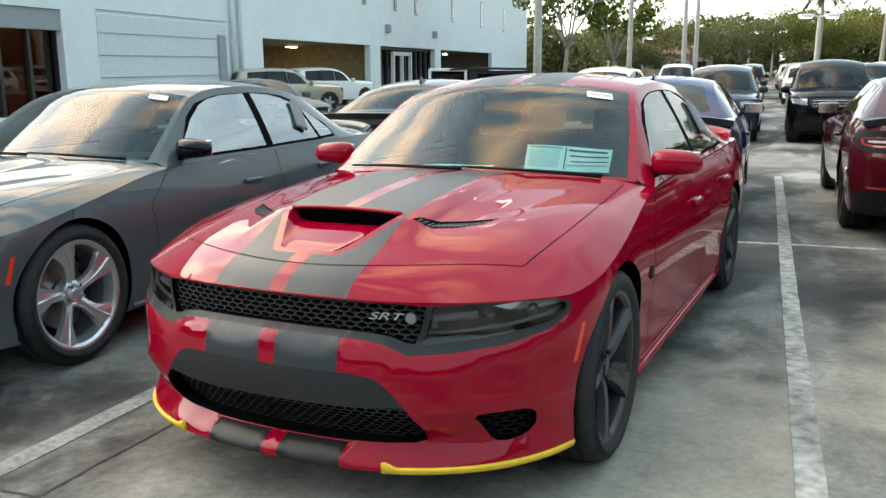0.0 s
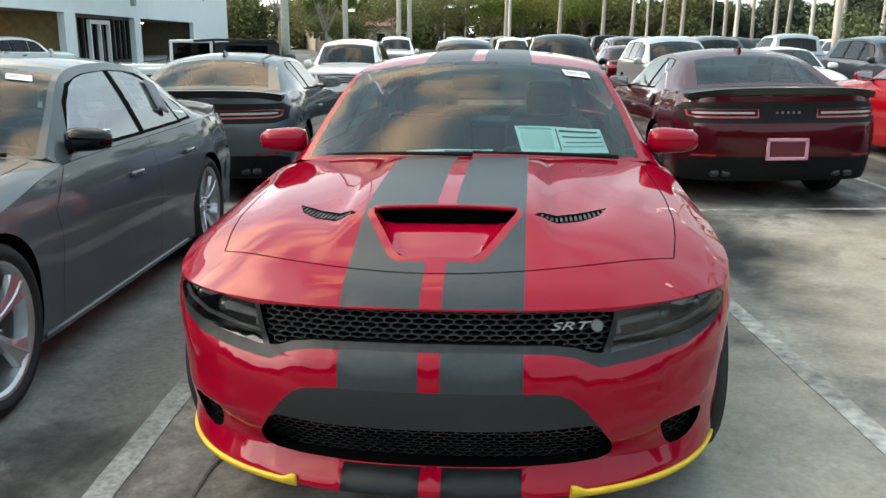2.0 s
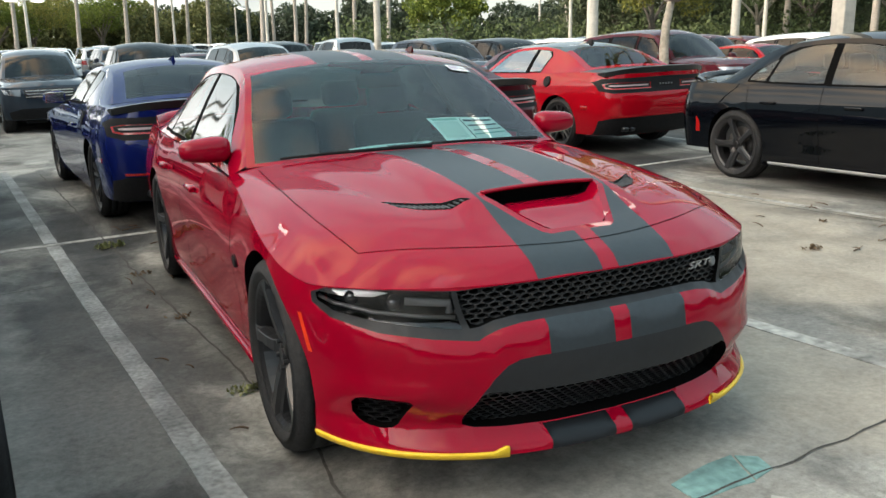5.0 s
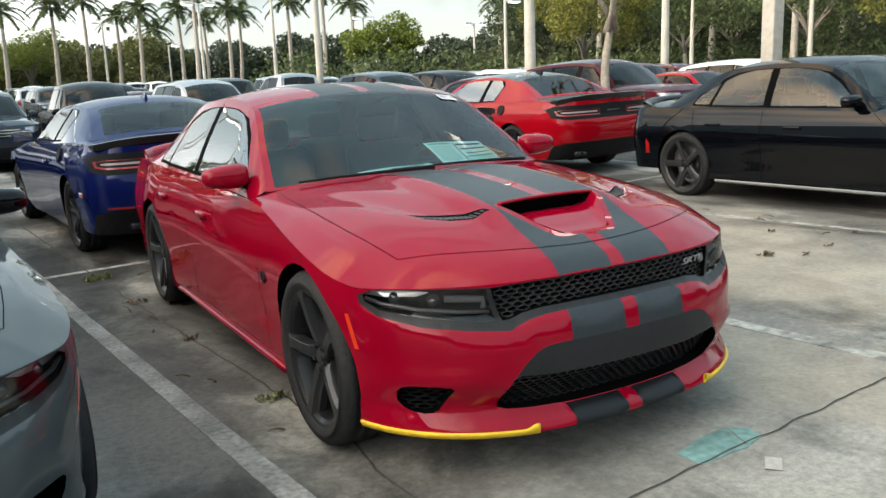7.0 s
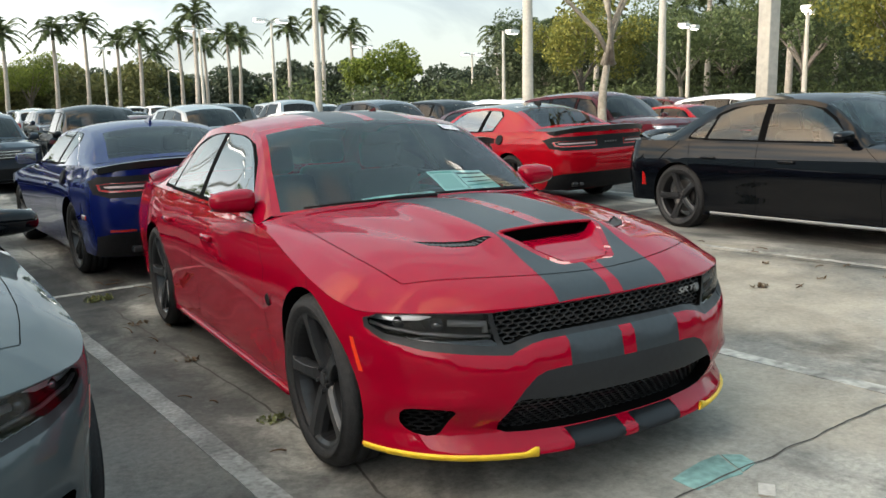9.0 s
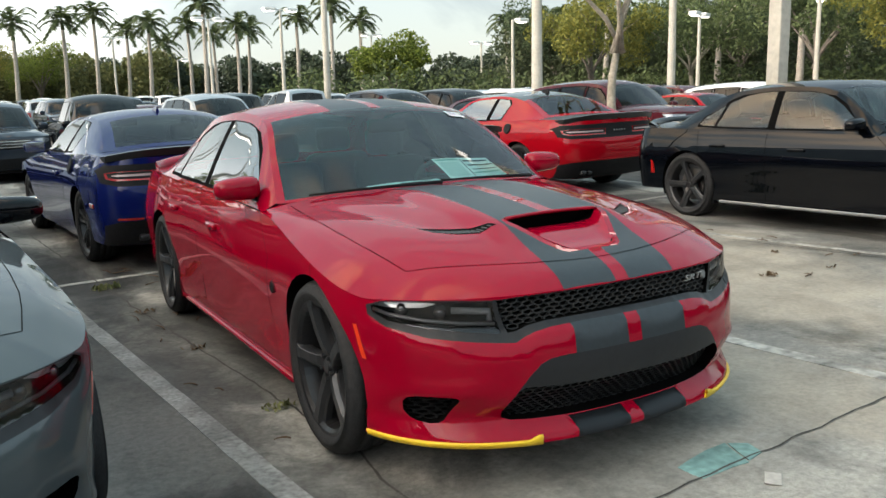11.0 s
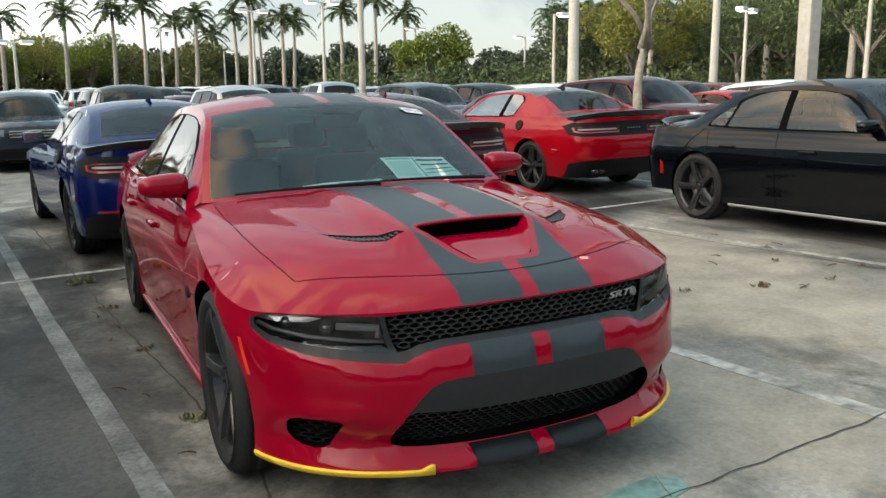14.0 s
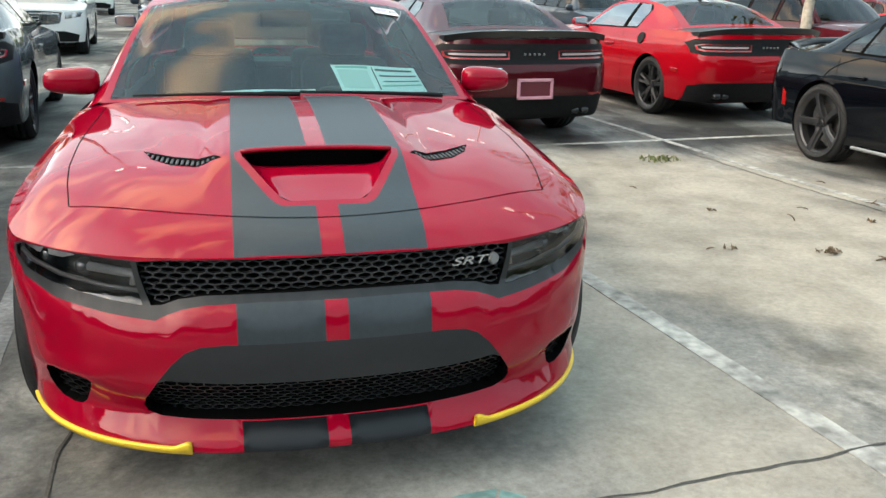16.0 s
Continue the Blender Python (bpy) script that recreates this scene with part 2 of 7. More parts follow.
SILVER_PAINT = car_paint("silver_paint", (0.42, 0.43, 0.44), 0.8, 0.35)
BEIGE_PAINT = car_paint("beige_paint", (0.38, 0.34, 0.27), 0.6, 0.35)
DARK_BLUE = car_paint("dark_slate_paint", (0.03, 0.04, 0.055), 0.6, 0.35)


# ---------------------------------------------------------------- mesh helpers
def smooth_curve(x, xs, ys):
    """A smooth curve through the given points (cubic Hermite, monotone tangents), evaluated at x."""
    xs, ys, x = np.asarray(xs, float), np.asarray(ys, float), np.asarray(x, float)
    d = np.diff(ys) / np.diff(xs)
    m = np.empty_like(ys)
    m[0], m[-1] = d[0], d[-1]
    m[1:-1] = np.where(d[:-1] * d[1:] > 0, 2 * d[:-1] * d[1:] / np.where(d[:-1] + d[1:] == 0, 1, d[:-1] + d[1:]), 0)
    x = np.clip(x, xs[0], xs[-1])
    i = np.clip(np.searchsorted(xs, x) - 1, 0, len(xs) - 2)
    h = xs[i + 1] - xs[i]
    t = (x - xs[i]) / h
    return ((2 * t**3 - 3 * t**2 + 1) * ys[i] + (t**3 - 2 * t**2 + t) * h * m[i] + (-2 * t**3 + 3 * t**2) * ys[i + 1] + (t**3 - t**2) * h * m[i + 1])


def inside(poly, pts):
    """Which points lie in the polygon."""
    pts = np.asarray(pts, float)
    out = np.zeros(len(pts), bool)
    n = len(poly)
    for i in range(n):
        (x0, y0), (x1, y1) = poly[i], poly[(i + 1) % n]
        if y0 == y1:
            continue
        cross = ((y0 > pts[:, 1]) != (y1 > pts[:, 1])) & (pts[:, 0] < (x1 - x0) * (pts[:, 1] - y0) / (y1 - y0) + x0)
        out ^= cross
    return out


def resample(poly, step, closed=True):
    out = []
    n = len(poly)
    for i in range(n if closed else n - 1):
        a, b = np.array(poly[i], float), np.array(poly[(i + 1) % n], float)
        k = max(1, int(math.ceil(np.linalg.norm(b - a) / step)))
        out += [tuple(a + (b - a) * j / k) for j in range(k)]
    if not closed:
        out.append(tuple(poly[-1]))
    return out


def triangulate(outer, feats, gx, gy, step):
    """Triangles of the outer polygon, cut along the features' outlines. Returns points, triangles and each one's feature index (-1: none)."""
    loops = [resample(outer, step)] + [resample(f, step) for f in feats]
    pts, edges = [], []
    for loop in loops:
        k = len(pts)
        pts += loop
        edges += [(k + i, k + (i + 1) % len(loop)) for i in range(len(loop))]
    cons = np.array(pts)
    xx, yy = np.meshgrid(gx, gy)
    xx = xx + (np.arange(len(gy)) % 2)[:, None] * 0.0
    grid = np.c_[xx.ravel(), yy.ravel()]
    grid = grid[inside(outer, grid)]
    if len(grid):
        near = np.full(len(grid), 1e9)
        for c0 in range(0, len(cons), 200):
            near = np.minimum(near, np.sqrt(((grid[:, None] - cons[None, c0 : c0 + 200]) ** 2).sum(-1)).min(1))
        grid = grid[near > 0.45 * step]
    allp = [Vector((float(x), float(y))) for x, y in pts] + [Vector((float(x), float(y))) for x, y in grid]
    v, _, f, *_ = delaunay_2d_cdt(allp, edges, [], 0, 1e-5)
    v = np.array([(p.x, p.y) for p in v])
    f = np.array([t for t in f if len(t) == 3], int)
    c = v[f].mean(1)
    keep = inside(outer, c)
    f, c = f[keep], c[keep]
    which = np.full(len(f), -1)
    for i, poly in enumerate(feats):
        which[inside(poly, c)] = i
    return v, f, which


def mesh_object(name, verts, faces, mats, parent=None, label="", index=None, smooth=True, normals=None):
    me = bpy.data.meshes.new(name)
    me.from_pydata([tuple(map(float, v)) for v in verts], [], [tuple(int(i) for i in f) for f in faces])
    for m in mats if isinstance(mats, (list, tuple)) else [mats]:
        me.materials.append(m)
    if index is not None:
        me.polygons.foreach_set("material_index", np.asarray(index, np.int32))
    me.polygons.foreach_set("use_smooth", np.full(len(faces), smooth))
    me.validate()
    me.update()
    if normals is not None and smooth and len(normals) == len(me.vertices):
        me.normals_split_custom_set_from_vertices([tuple(n) for n in normals])
    ob = new(name, me)
    if parent:
        ob.parent = parent
    if label:
        tagged(ob, label)
    return ob


def part(name, bm, mat, parent, label="", smooth=False):
    me = bpy.data.meshes.new(name)
    bm.to_mesh(me)
    bm.free()
    for m in mat if isinstance(mat, (list, tuple)) else [mat]:
        me.materials.append(m)
    if smooth:
        me.polygons.foreach_set("use_smooth", np.full(len(me.polygons), True))
    ob = new(name, me)
    if parent:
        ob.parent = parent
    if label:
        tagged(ob, label)
    return ob


def thing(name, label, category, group="", m=None):
    ob = tagged(new(name), label, category, group)
    if m is not None:
        ob.matrix_basis = m
    return ob


def box_bm(sx, sy, sz, at=(0, 0, 0), bevel=0.0, segs=2, bm=None, rot=None):
    """A bevelled box centred on at."""
    b2 = bmesh.new()
    bmesh.ops.create_cube(b2, size=1.0)
    bmesh.ops.scale(b2, vec=(sx, sy, sz), verts=b2.verts)
    if bevel:
        bmesh.ops.bevel(b2, geom=b2.edges[:], offset=bevel, segments=segs, affect="EDGES", profile=0.5)
    if rot is not None:
        bmesh.ops.transform(b2, matrix=rot, verts=b2.verts)
    bmesh.ops.translate(b2, vec=at, verts=b2.verts)
    if bm is None:
        return b2
    me = bpy.data.meshes.new("tmp")
    b2.to_mesh(me)
    b2.free()
    bm.from_mesh(me)
    bpy.data.meshes.remove(me)
    return bm


def tube(path, radius, n=8, closed=False):
    """Verts and faces of a tube along a path; radius a number or one for each point."""
    path = [Vector(p) for p in path]
    k = len(path)
    rad = [radius] * k if isinstance(radius, (int, float)) else radius
    verts, faces = [], []
    up = Vector((0, 0, 1))
    for i, p in enumerate(path):
        d = (path[min(i + 1, k - 1)] - path[max(i - 1, 0)]).normalized()
        if abs(d.dot(up)) > 0.95:
            up = Vector((1, 0, 0))
        s = d.cross(up).normalized()
        t = s.cross(d).normalized()
        for j in range(n):
            a = 2 * math.pi * j / n
            verts.append(p + (math.cos(a) * s + math.sin(a) * t) * float(rad[i]))
    for i in range(k - 1):
        for j in range(n):
            a, b = i * n + j, i * n + (j + 1) % n
            faces.append((a, b, b + n, a + n))
    faces.append(tuple(reversed(range(n))))
    faces.append(tuple(range((k - 1) * n, k * n)))
    return verts, faces


def lathe(profile, n, axis="x"):
    """A surface of revolution about the x axis from (x, r) points."""
    verts, faces = [], []
    k = len(profile)
    for j in range(n):
        a = 2 * math.pi * j / n
        for x, r in profile:
            verts.append((x, r * math.cos(a), r * math.sin(a)))
    for j in range(n):
        for i in range(k - 1):
            a, b = j * k + i, ((j + 1) % n) * k + i
            faces.append((a, b, b + 1, a + 1))
    return verts, faces


def mirror_half(v, f, extra=None):
    """The half x >= 0 and its mirror image as one mesh, joined on the middle."""
    v = np.asarray(v, float)
    mid = np.abs(v[:, 0]) < 1e-4
    v[mid, 0] = 0
    back = np.arange(len(v))
    back[~mid] = len(v) + np.arange((~mid).sum())
    v2 = np.r_[v, v[~mid] * (-1, 1, 1)]
    f2 = np.r_[f, back[np.asarray(f)][:, ::-1]]
    return v2, f2


def vert_normals(v, f):
    n = np.cross(v[f[:, 1]] - v[f[:, 0]], v[f[:, 2]] - v[f[:, 0]])
    out = np.zeros_like(v)
    for i in range(3):
        np.add.at(out, f[:, i], n)
    return out / np.maximum(np.linalg.norm(out, axis=1, keepdims=True), 1e-12)


def split_part(name, bm, mat, parent):
    """Each loose piece of the bmesh becomes a part of its own."""
    bm.verts.ensure_lookup_table()
    left = set(bm.verts)
    while left:
        island, todo = set(), [next(v for v in bm.verts if v in left)]
        while todo:
            v = todo.pop()
            if v in island:
                continue
            island.add(v)
            todo += [e.other_vert(v) for e in v.link_edges]
        left -= island
        vs = [v for v in bm.verts if v in island]
        at = {v: i for i, v in enumerate(vs)}
        mesh_object(name, [v.co for v in vs], [[at[v] for v in f.verts] for f in bm.faces if f.verts[0] in island], mat, parent, smooth=False)
    bm.free()


# ---------------------------------------------------------------- car bodies
class Body:
    """The skin of a car as smooth curves. Origin on the ground under the front axle, nose towards -y, x to the driver's side, y back."""

    def __init__(self, s):
        self.s = s
        self.yc, self.n, self.nr, self.yt = s["yc"], s["n"], s["nr"], s["yt"]
        self.u1 = 1.3
        self.u2 = self.u1 + self.yt - self.yc
        self.u3 = self.u2 + 1.2
        us = np.linspace(0, self.u3, 400)
        top = self.place(us, self.ztop(us))
        self.bu, self.bx, self.by, self.bz = us, top[:, 0], top[:, 1], top[:, 2]
        half = us <= self.u1 + 1.0
        self.front_y, self.front_x, self.front_z = self.by[half], self.bx[half], self.bz[half]
        self.rail = np.array(s["rail"])
        self.mid = np.array(s["mid"])

    def a(self, z):
        return smooth_curve(z, *self.s["nose"])

    def ar(self, z):
        return smooth_curve(z, *self.s["tail"])

    def b(self, z, y=None):
        w = smooth_curve(z, *self.s["side"])
        if y is not None and "taper" in self.s:
            w = w * smooth_curve(y, *self.s["taper"])
        return w

    def ztop(self, u):
        return smooth_curve(u, *self.s["ztop"])

    def place(self, u, z):
        u, z = np.atleast_1d(np.asarray(u, float)), np.atleast_1d(np.asarray(z, float))
        u, z = np.broadcast_arrays(u, z)
        th = np.clip(u / self.u1, 0, 1) * math.pi / 2
        nose = self.a(z)
        if "ledge" in self.s:
            e = np.sin(th) ** (2 / self.n)
            w = np.clip((e - 0.60) / 0.10, 0, 1) * np.clip((0.97 - e) / 0.10, 0, 1)
            for amount, z0, wide in self.s["ledge"]:
                nose = nose + amount * w * np.exp(-(((z - z0) / wide) ** 2))
        if "step" in self.s:
            # grille and lamps stand back behind the bumper's upper edge
            depth, xs, zs = self.s["step"]
            xx = self.b(z, np.full_like(z, self.yc)) * np.sin(th) ** (2 / self.n)
            up = np.clip((z - np.interp(xx, xs, zs) + 0.004) / 0.016, 0, 1)
            nose = nose - depth * up * up * (3 - 2 * up)
        fx, fy = self.b(z, np.full_like(z, self.yc)) * np.sin(th) ** (2 / self.n), self.yc - nose * np.cos(th) ** (2 / self.n)
        y = self.yc + (u - self.u1)
        sx = self.b(z, y)
        tr = np.clip((u - self.u2) / 1.2, 0, 1) * math.pi / 2
        rx, ry = self.b(z, np.full_like(z, self.yt)) * np.cos(tr) ** (2 / self.nr), self.yt + self.ar(z) * np.sin(tr) ** (2 / self.nr)
        x = np.where(u < self.u1, fx, np.where(u <= self.u2, sx, rx))
        y = np.where(u < self.u1, fy, np.where(u <= self.u2, y, ry))
        return np.c_[x, y, z]

    def ux(self, x, z):
        """The place along the skin of a point of the front with that x."""
        w = float(self.b(z, np.array(self.yc)))
        return math.asin(min(1.0, (abs(x) / w)) ** (self.n / 2)) / (math.pi / 2) * self.u1

    def urx(self, x, z):
        w = float(self.b(z, np.array(self.yt)))
        return self.u2 + math.acos(min(1.0, (abs(x) / w)) ** (self.nr / 2)) / (math.pi / 2) * 1.2

    def uy(self, y, z):
        if y >= self.yc:
            if y <= self.yt:
                return self.u1 + y - self.yc
            return self.u2 + math.asin(min(1.0, (y - self.yt) / float(self.ar(z))) ** (self.nr / 2)) / (math.pi / 2) * 1.2
        return math.acos(min(1.0, (self.yc - y) / float(self.a(z))) ** (self.n / 2)) / (math.pi / 2) * self.u1

    def front(self, poly):
        return [(self.ux(x, z), z) for x, z in resample(poly, 0.02)]

    def rear(self, poly):
        return [(self.urx(x, z), z) for x, z in resample(poly, 0.02)]

    def flank(self, poly):
        return [(self.uy(y, z), z) for y, z in resample(poly, 0.03)]

    def hood(self, x, y):
        """Height of the bonnet."""
        x, y = np.abs(np.asarray(x, float)), np.asarray(y, float)
        zc = smooth_curve(y, *self.s["hood"])
        xb, zb = np.interp(y, self.front_y, self.front_x), np.interp(y, self.front_y, self.front_z)
        p = np.interp(y, [-0.8, 0.0, 0.8], self.s.get("crown", (3.0, 3.6, 4.0)))
        e = np.clip(x / np.maximum(xb, 0.02), 0, 1)
        z = zc - (zc - zb) * e**p
        tip = np.clip((y - self.front_y.min()) / 0.03, 0, 1)
        z = zb + (z - zb) * np.sqrt(tip)
        if "bulge" in self.s:
            h, x0, y0, y1 = self.s["bulge"]
            fx = np.clip((x0 - x) / 0.07, 0, 1)
            fy = np.clip((y - y0) / 0.22, 0, 1) * np.clip((y1 - y) / 0.5, 0, 1)
            z = z + h * fx * fx * (3 - 2 * fx) * fy * fy * (3 - 2 * fy)
            # valleys that sweep back from the vents, and the crests over the wheels
            way = np.clip((y + 0.50) / 0.25, 0, 1) * np.clip((0.75 - y) / 0.5, 0, 1)
            z = z - 0.013 * way * np.exp(-(((x - 0.43 - 0.30 * (y + 0.3)) / 0.085) ** 2))
            z = z + 0.010 * way * np.exp(-(((x - 0.83) / 0.06) ** 2))
        return z

    def deck(self, x, y):
        x, y = np.abs(np.asarray(x, float)), np.asarray(y, float)
        zc = smooth_curve(y, *self.s["deck"])
        rear = self.bu > self.u2 - 0.9
        ry, rx, rz = self.by[rear], self.bx[rear], self.bz[rear]
        xb, zb = np.interp(y, ry, rx), np.interp(y, ry, rz)
        return zc - (zc - zb) * np.clip(x / np.maximum(xb, 0.02), 0, 1) ** 3.0

    def roof(self, e, s):
        """The upper shell: s runs back along the roof line, e from the middle out to the roof rail."""
        k = np.arange(len(self.mid))
        my, mz = smooth_curve(s, k, self.mid[:, 0]), smooth_curve(s, k, self.mid[:, 1])
        rx, ry, rz = (smooth_curve(s, k, self.rail[:, i]) for i in range(3))
        f = np.clip(np.asarray(e, float), 0, 1) ** 2.3
        return np.c_[e * rx, my + (ry - my) * f, mz + (rz - mz) * f]

    def window(self, y, h):
        """The side of the cabin: h from the belt line (0) up to the roof rail (1)."""
        y, h = np.asarray(y, float), np.asarray(h, float)
        side = (self.bu > self.u1) & (self.bu < self.u2 + 0.6)
        bx, bz = np.interp(y, self.by[side], self.bx[side]) - 0.012, np.interp(y, self.by[side], self.bz[side])
        k = np.linspace(0, len(self.rail) - 1, 120)
        kk = np.arange(len(self.rail))
        ry, rx, rz = smooth_curve(k, kk, self.rail[:, 1]), smooth_curve(k, kk, self.rail[:, 0]), smooth_curve(k, kk, self.rail[:, 2])
        rx, rz = np.interp(y, ry, rx), np.interp(y, ry, rz)
        rz = np.maximum(rz, bz + 0.002)
        x = bx + (rx - bx) * h + 0.012 * 4 * h * (1 - h) * np.clip((rz - bz) / 0.3, 0, 1)
        return np.c_[x, y, bz + (rz - bz) * h]

    def pane(self, poly):
        out = []
        for y, z in resample(poly, 0.03):
            lo, hi = self.window(np.array([y]), np.array([0.0]))[0, 2], self.window(np.array([y]), np.array([1.0]))[0, 2]
            out.append((y, float(np.clip((z - lo) / max(hi - lo, 1e-3), 0.02, 0.90))))
        return out


FINE = [True]
SPLIT_NAMES = {"side_window", "window_trim", "headlamp_cover", "side_marker", "tail_lamp", "lamp_bar", "reflector", "headlamp", "cabin_side", "lamp_recess"}


def pieces(n, f):
    """Groups of faces that hang together."""
    lab = np.arange(n)
    while True:
        low = lab[f].min(1)
        new_lab = lab.copy()
        for i in range(3):
            np.minimum.at(new_lab, f[:, i], low)
        new_lab = new_lab[new_lab]
        if (new_lab == lab).all():
            break
        lab = new_lab
    tag = lab[f[:, 0]]
    return [np.nonzero(tag == t)[0] for t in np.unique(tag)]


def skin_parts(b, plan, mapping, outer, feats, gx, gy, step, parent, mirror=True):
    """Cuts one sheet of skin along its features and links each look as a part. plan: label -> (part name, material, text) or material alone for the panel."""
    polys = [p for _, p in feats]
    v2, f, which = triangulate(outer, polys, gx, gy, step)
    v = mapping(v2)
    nrm = vert_normals(v, f)
    made = {}
    names = [n for n, _ in feats] + ["panel"]
    kinds = np.array([names[w] for w in which])
    groups = {}
    for n in dict.fromkeys(names):
        target = plan[n]
        if target is None:
            continue
        groups.setdefault(target[0], []).append((n, target))
    for pname, some in groups.items():
        mats, sel, idx = [], [], []
        text = ""
        for n, t in some:
            hit = np.nonzero(kinds == n)[0]
            if not len(hit):
                continue
            mats.append(t[1])
            text = text or (t[2] if len(t) > 2 else "")
            sel.append(hit)
            idx.append(np.full(len(hit), len(mats) - 1))
        if not sel:
            continue
        sel, idx = np.concatenate(sel), np.concatenate(idx)
        ff = f[sel]
        used, inv = np.unique(ff, return_inverse=True)
        vv, nn, ff = v[used].copy(), nrm[used].copy(), inv.reshape(-1, 3)
        mid = np.abs(vv[:, 0]) < 1e-4
        nn[mid, 0] = 0
        if mirror:
            vm, fm = mirror_half(vv, ff)
            nm = np.r_[nn, nn[~mid] * (-1, 1, 1)]
            ix = np.r_[idx, idx]
            for piece in pieces(len(vm), fm) if pname in SPLIT_NAMES and FINE[0] else [np.arange(len(fm))]:
                u2, i2 = np.unique(fm[piece], return_inverse=True)
                made[pname] = mesh_object(pname, vm[u2], i2.reshape(-1, 3), mats, parent, text, ix[piece], normals=nm[u2])
                made.setdefault("all_" + pname, []).append(made[pname])
                if pname in SPLIT_NAMES and not FINE[0]:
                    tagged(made[pname], kind="stuff")
        else:
            made[pname] = mesh_object(pname, vv, ff, mats, parent, text, idx, normals=nn)
    return made


def both_sides(pts):
    return [pts, [(-x, y, z) for x, y, z in pts]]


def ribbon(curves, mat, name, parent, width=0.005, lift=0.001, normal=None, label=""):
    """Thin seam strips along curves on the skin."""
    verts, faces = [], []
    for c in curves:
        c = [Vector(p) for p in c]
        k0 = len(verts)
        for i, p in enumerate(c):
            d = (c[min(i + 1, len(c) - 1)] - c[max(i - 1, 0)]).normalized()
            n = normal(p) if callable(normal) else Vector(normal)
            s = d.cross(n).normalized() * width / 2
            verts += [p + n * lift - s, p + n * lift + s]
        for i in range(len(c) - 1):
            a = k0 + 2 * i
            faces.append((a, a + 1, a + 3, a + 2))
    return mesh_object(name, verts, faces, mat, parent, label, smooth=False)


def honeycomb(place, region, cell, mat, name, parent, depth=0.012, wall=0.09, squash=0.52, label=""):
    """A net of six-sided cells laid on the skin, inside the region of (along, height)."""
    xs, ys = [p[0] for p in region], [p[1] for p in region]
    verts, faces = [], []
    dx, dy = cell, cell * squash
    row = 0
    y = min(ys)
    cells = []
    while y < max(ys) + dy:
        x = min(xs) - dx + (row % 2) * dx / 2
        while x < max(xs) + dx:
            cells.append((x, y))
            x += dx
        y += dy * 0.75
        row += 1
    keep = inside(region, cells)
    for (x, y), k in zip(cells, keep):
        if not k:
            continue
        hexa = [(x + dx * 0.5 * cx, y + dy * 0.5 * cy) for cx, cy in ((0, -1), (1, -0.5), (1, 0.5), (0, 1), (-1, 0.5), (-1, -0.5))]
        core = [(x + (hx - x) * (1 - wall * 1.6), y + (hy - y) * (1 - wall * 2.0)) for hx, hy in hexa]
        k0 = len(verts)
        pts = place(np.array([h[0] for h in hexa + core]), np.array([h[1] for h in hexa + core]))
        back = place(np.array([h[0] for h in core]), np.array([h[1] for h in core])) + (0, depth, 0)
        verts += [tuple(p) for p in pts] + [tuple(p) for p in back]
        for i in range(6):
            j = (i + 1) % 6
            faces.append((k0 + i, k0 + j, k0 + 6 + j, k0 + 6 + i))
            faces.append((k0 + 6 + i, k0 + 6 + j, k0 + 12 + j, k0 + 12 + i))
    return mesh_object(name, verts, faces, mat, parent, label, smooth=False)


def opening(b, poly, depth, mat, name, parent, push=(0, 1, 0), close=True, label=""):
    """Walls and floor of a recess behind an outline (points in space) on both sides of the car."""
    for sgn in (1, -1):
        pts = [(sgn * x, y, z) for x, y, z in poly]
        n = len(pts)
        verts = pts + [(x + sgn * push[0] * depth, y + push[1] * depth, z + push[2] * depth) for x, y, z in pts]
        faces = [(i, (i + 1) % n, n + (i + 1) % n, n + i) for i in range(n)]
        if close:
            faces.append(tuple(range(n, 2 * n)))
        mesh_object(name, verts, faces, mat, parent, label, smooth=False)


